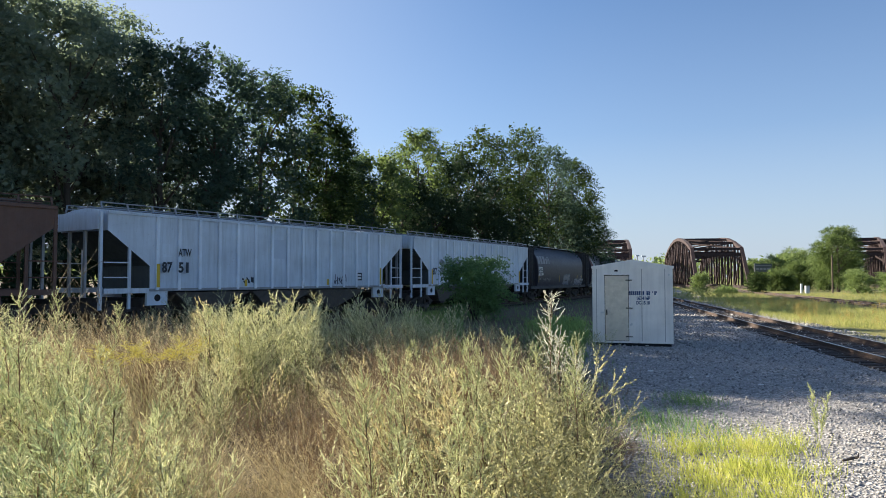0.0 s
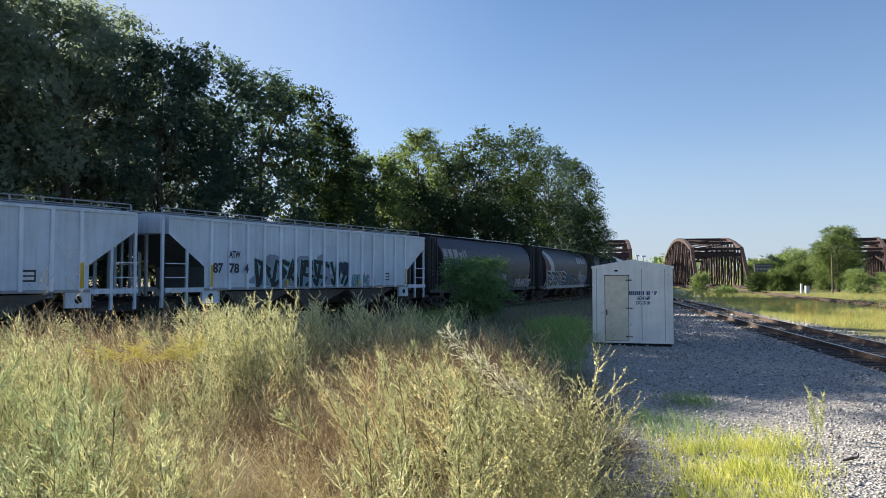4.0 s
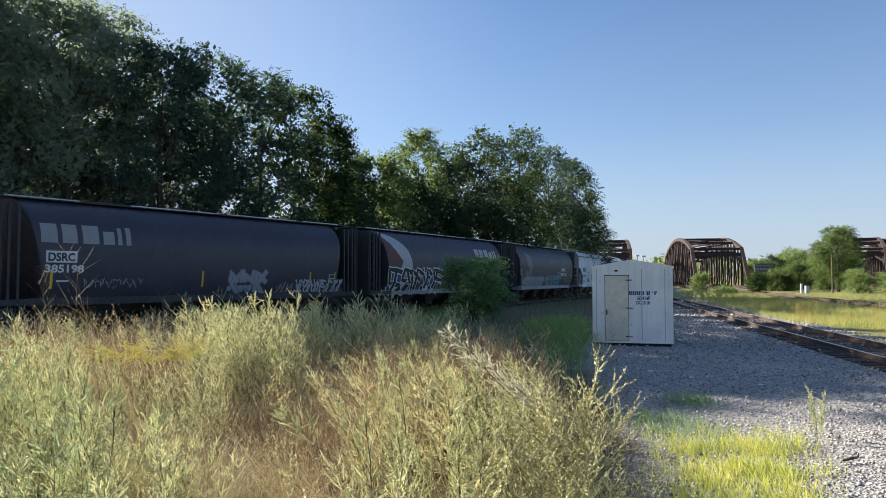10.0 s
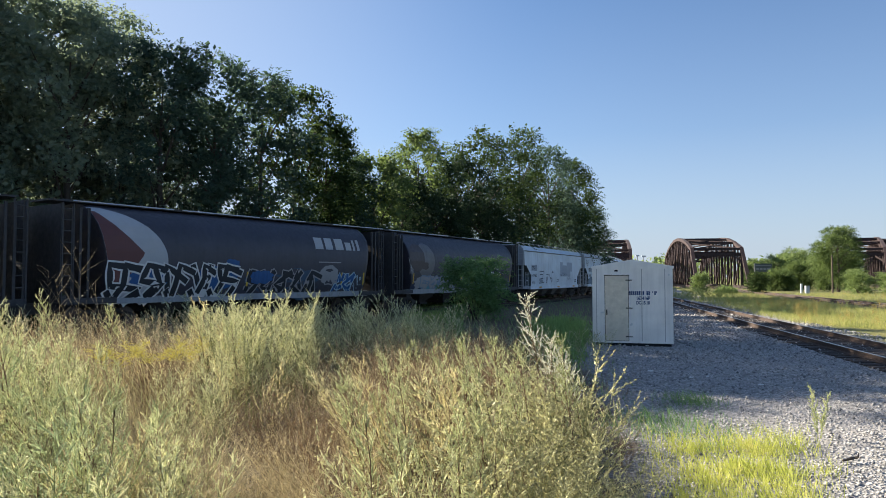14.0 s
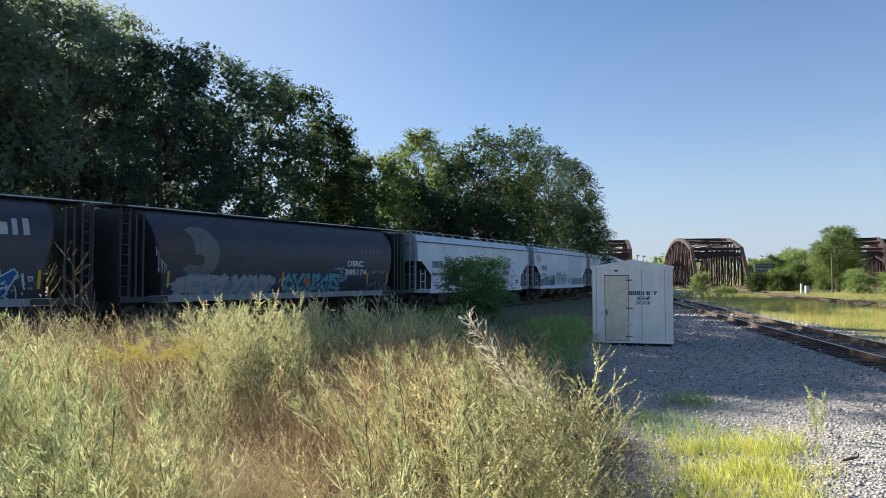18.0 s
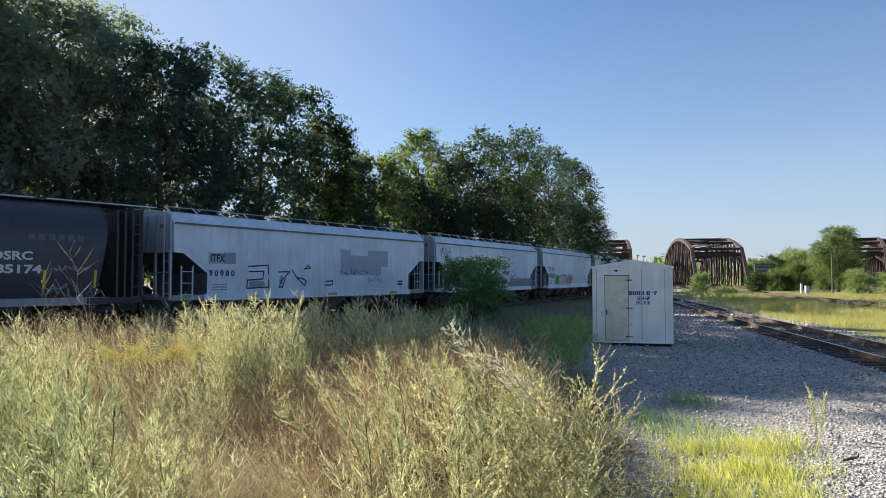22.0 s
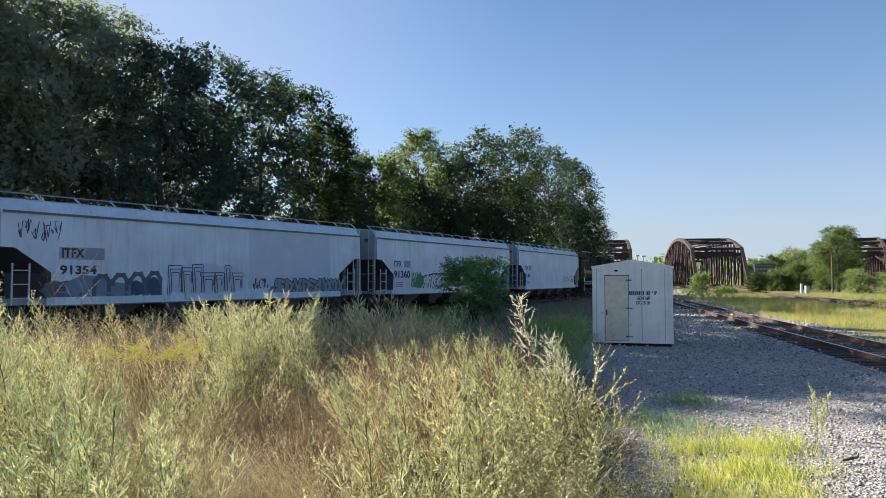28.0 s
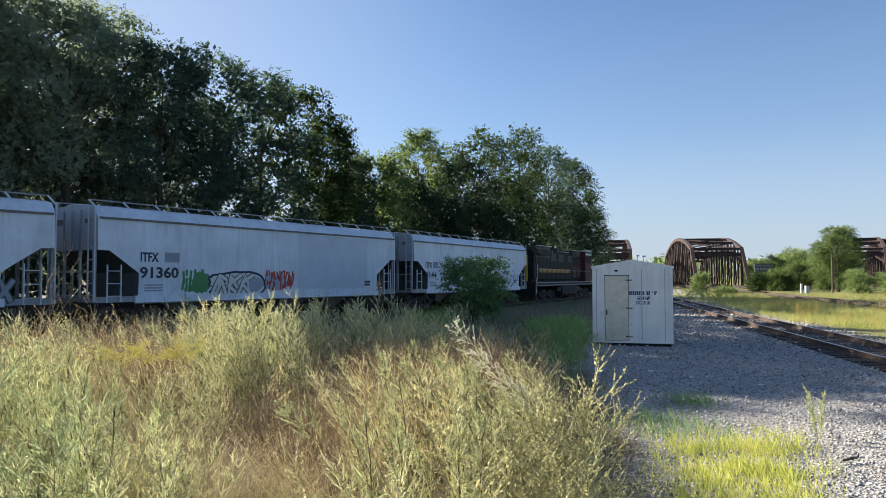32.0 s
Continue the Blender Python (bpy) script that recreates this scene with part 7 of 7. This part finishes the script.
def short_grass():
    """Bright short grass on the gravel, and the meadow beyond the empty track."""
    rs = np.random.RandomState(12)

    def blades(n, x, y, h, w, name, label, material):
        a = rs.rand(n) * 6.283
        p = np.stack([x, y, np.full(n, -0.02)], 1)
        out = h * (0.2 + 0.5 * rs.rand(n))
        q = p + np.stack([np.cos(a) * out - 0.15 * h, np.sin(a) * out, h], 1)
        v = ribbons(p, q, np.full(n, w) * (0.6 + 0.8 * rs.rand(n)), rs)
        ob = new(name, sheet(name, v, np.arange(len(v)).reshape(-1, 4), material))
        tagged(ob, label, "grass", kind="stuff")

    # patch by the gravel
    n = 8000
    cx, cy = [], []
    while len(cx) < n:
        y = 5.0 + 4.6 * rs.rand()
        x = y * (0.22 + 0.38 * rs.rand())
        k = noise.noise((x * 1.7, y * 1.7, 7.0)) + 0.7 * noise.noise((x * 6, y * 6, 1.0))
        u = (x / y - 0.43 + 0.012 * (y - 7)) / 0.10
        if (0.42 + 0.95 * k) * math.exp(-u * u * u * u) * math.exp(-max(0, y - 8.3) * 1.5) > rs.rand() * 0.8:
            cx.append(x), cy.append(y)
    blades(n, np.array(cx), np.array(cy), 0.04 + 0.17 * rs.rand(n) ** 1.7, 0.0036, "short_grass", "bright yellow-green short grass on gravel", LAWN)
    # low green tufts in the shade on the gravel
    n = 1500
    pick = rs.rand(n)
    gx = np.where(pick < 0.3, 4.1 + rs.normal(size=n) * 0.22, 3.05 + rs.normal(size=n) * 0.45)
    gy = np.where(pick < 0.3, 11.6 + rs.normal(size=n) * 0.3, 9.7 + rs.normal(size=n) * 0.6)
    blades(n, gx, gy, 0.04 + 0.16 * rs.rand(n) ** 1.6, 0.004, "gravel_tufts", "low green grass tufts in the shade on the gravel", LEAF_SHRUB)
    # sparse green at the weeds' foot and beside the shed
    n = 3600
    y = 9 + 26 * rs.rand(n)
    x = 0.19 * y + rs.normal(size=n) * 0.6 - 0.02 * (y - 9) - 0.4
    blades(n, x, y, 0.06 + 0.26 * rs.rand(n) ** 1.8, 0.005, "edge_grass", "green grass in the shade along the gravel", SHADE_GRASS)
    # shaded grass between the track and the shed
    n = 30000
    y = 14 + 50 * rs.rand(n)
    x = rs.uniform(-0.05, 0.215, n) * y - 0.2
    u = x / y
    keep = (rs.rand(n) < 0.1) | (u < 0.03) | ((u > 0.15) & (y > 17) & (y < 27))
    x, y = x[keep], y[keep]
    n = len(x)
    blades(n, x, y, 0.08 + 0.3 * rs.rand(n) ** 1.5, 0.009, "shaded_grass", "green grass in the shade beside the freight track", SHADE_GRASS)
    # green patch beside the shed
    n = 4000
    y = 20.5 + 11 * rs.rand(n)
    x = y * (0.168 + 0.02 * rs.normal(size=n))
    blades(n, x, y, 0.12 + 0.36 * rs.rand(n) ** 1.5, 0.011, "shed_side_grass", "green grass in the shade beside the shed", SHADE_GRASS)
    # meadow
    n = 70000
    y = 24 + 66 * rs.rand(n) ** 1.4
    x = 7.75 + 0.2 * y + 1.9 + 0.5 * np.maximum(0, 32 - y) + (0.62 * y - 4) * rs.rand(n) ** 1.2
    far = np.array([far_line(q) for q in y])
    ok = (np.abs(x - far) > 1.6)
    x, y = x[ok], y[ok]
    n = len(x)
    blades(n, x, y, 0.08 + 0.24 * rs.rand(n) ** 1.6, 0.0075, "meadow_grass", "sunlit yellow-green meadow grass beyond the track", FAR_GRASS)


short_grass()


def meadow_tufts():
    rnd = random.Random(8)
    brown, green = [], []
    for _ in range(700):
        y = 27 + 52 * rnd.random() ** 1.3
        x = 7.75 + 0.2 * y + 2.4 + 0.5 * max(0, 32 - y) + (0.52 * y - 4) * rnd.random()
        k = noise.noise((x * 0.22, y * 0.12, 5.0))
        if abs(x - far_line(y)) < 1.8 or rnd.random() > 0.75 + k:
            continue
        spot = (x, y, rnd.uniform(0, 6.28), rnd.uniform(0.32, 0.74), 0, 0)
        (green if noise.noise((x * 0.3, y * 0.2, 2.0)) + 0.004 * (y - 45) > rnd.uniform(-0.1, 0.3) else brown).append(spot)
    for _ in range(70):
        y = rnd.uniform(48, 80)
        green.append((spare_line(y) + rnd.uniform(2.2, 5.5), y, rnd.uniform(0, 6.28), rnd.uniform(0.75, 1.2), 0, 0))
    kinds = [weed(900 + k, 0.95, 12, 0.6, 0.065, 9, up=1.1, slim=0.26) for k in range(4)]
    grow("meadow_weeds", "brownish flowering weeds in the sunlit meadow", kinds, brown, FAR_GRASS, MEADOW_FLOWER)
    grow("meadow_weeds", "leafy green weeds in the sunlit meadow", kinds, green, FAR_GRASS, LEAF_BRIGHT)


meadow_tufts()


def gravel_weed(x, y, h, seed, leaf=LAWN):
    s, l = weed(seed, h, 22, 0.11, 0.03, 16, up=3.5, slim=0.16, bend=0.06)
    ob = new("gravel_weed", two_tone("gravel_weed", (s, leaf), (l, leaf)))
    ob.matrix_basis = pose(x, y, -0.02)
    tagged(ob, "slim pale weed growing out of the gravel", "weed", "weeds on the gravel")
    SWAY.append((ob, x, y, 0.0, 0.35, 0.1))


gravel_weed(4.75, 8.9, 0.66, 801, SPIKE)
gravel_weed(4.9, 9.1, 0.55, 802, SPIKE)


def fallen_branch():
    ob = thing("fallen_branch", "short dark crooked stick lying on the gravel", "stick", m=pose(4.6, 7.9, 0.02))
    part("stick", tube(bare(), [(-0.16, -0.08, 0), (-0.04, -0.05, 0.015), (0.07, 0.02, 0.01), (0.14, 0.12, 0.03)], [0.012, 0.016, 0.013, 0.006], 7), BARK, ob)
    part("twig", tube(bare(), [(0.0, -0.03, 0.015), (0.06, -0.07, 0.03)], [0.006, 0.003], 5), BARK, ob)


fallen_branch()


# ---- what moves ----
def travelled(t):
    """Metres the train has gone by t seconds, counted from the middle of the clip."""
    u = t / 16 - 1
    return 62.313 * u + 1.394 * u ** 2 + 1.172 * u ** 3 - 1.508 * u ** 4 - 1.330 * u ** 5


def car_pose(middle, t):
    s = middle - travelled(t)
    x0, y0 = on_line(s - 6.4)
    x1, y1 = on_line(s + 6.4)
    return pose((x0 + x1) / 2, (y0 + y1) / 2, RAIL_Z, 0, 0, math.degrees(math.atan2(y1 - y0, x1 - x0)))


# how far the gusts push the weeds over, 0 to 1, by seconds
GUST_T = (0, 0.5, 1.0, 1.5, 2.0, 2.5, 3.0, 3.5, 4.5, 5.5, 6.0, 6.5, 7.0, 7.5, 8.0, 8.5, 9.0, 10, 11, 12, 13, 14, 15.5, 17, 18, 19, 20, 21, 22, 23, 24, 25, 26.5, 28, 29, 30, 31, 31.4, 32)
GUST_A = (0.05, -0.02, -0.2, 0.42, 0.5, 0.7, 0.95, 1.0, 0.95, 1.05, 0.92, 0.85, 0.8, 0.55, 0.73, 1.0, 1.0, 0.95, 0.44, 0.48, 0.3, 0.2, 0.35, 0.53, 0.8, 1.0, 0.7, 0.83, 0.88, 0.87, 0.67, 0.73, 0.5, 0.25, 0.1, 0.0, 0.28, 0.85, 0.9)


def gust(t):
    return float(np.interp(t, GUST_T, GUST_A))


def motions():
    for car, middle in TRAIN:
        walk(car, [(t, car_pose(middle, t)) for t in np.arange(0, 32.01, 0.5)])
    for w, dx in WHEELSETS:
        walk(w, [(k * 0.1, pose(dx, 0, 0.42) @ Matrix.Rotation(-travelled(k * 0.1) / 0.42, 4, "Y")) for k in range(0, 321)])
    for ob, x, y, turn, part_of, late in SWAY:
        walk(ob, [(t, pose(x, y, -0.02) @ pose(0, 0, 0, 0, -18 * part_of * (gust(t - late) - 0.25) + 1.5 * math.sin(t * 4.1 + x * 9), 0) @ pose(0, 0, 0, 0, 0, turn)) for t in np.arange(0, 32.01, 0.5)])
    for ob, top, x, y, low_h, seed in PLUMES:
        rows, upper = [], []
        for t in np.arange(0, 32.01, 0.5):
            g = gust(t) + 0.05 * math.sin(t * 5.3 + seed)
            rows.append((t, pose(x, y, -0.02, 0, -20 * g, 0)))
            upper.append((t, pose(0, 0, low_h, 0, -28 * g, 0)))
        walk(ob, rows)
        walk(top, upper)


motions()
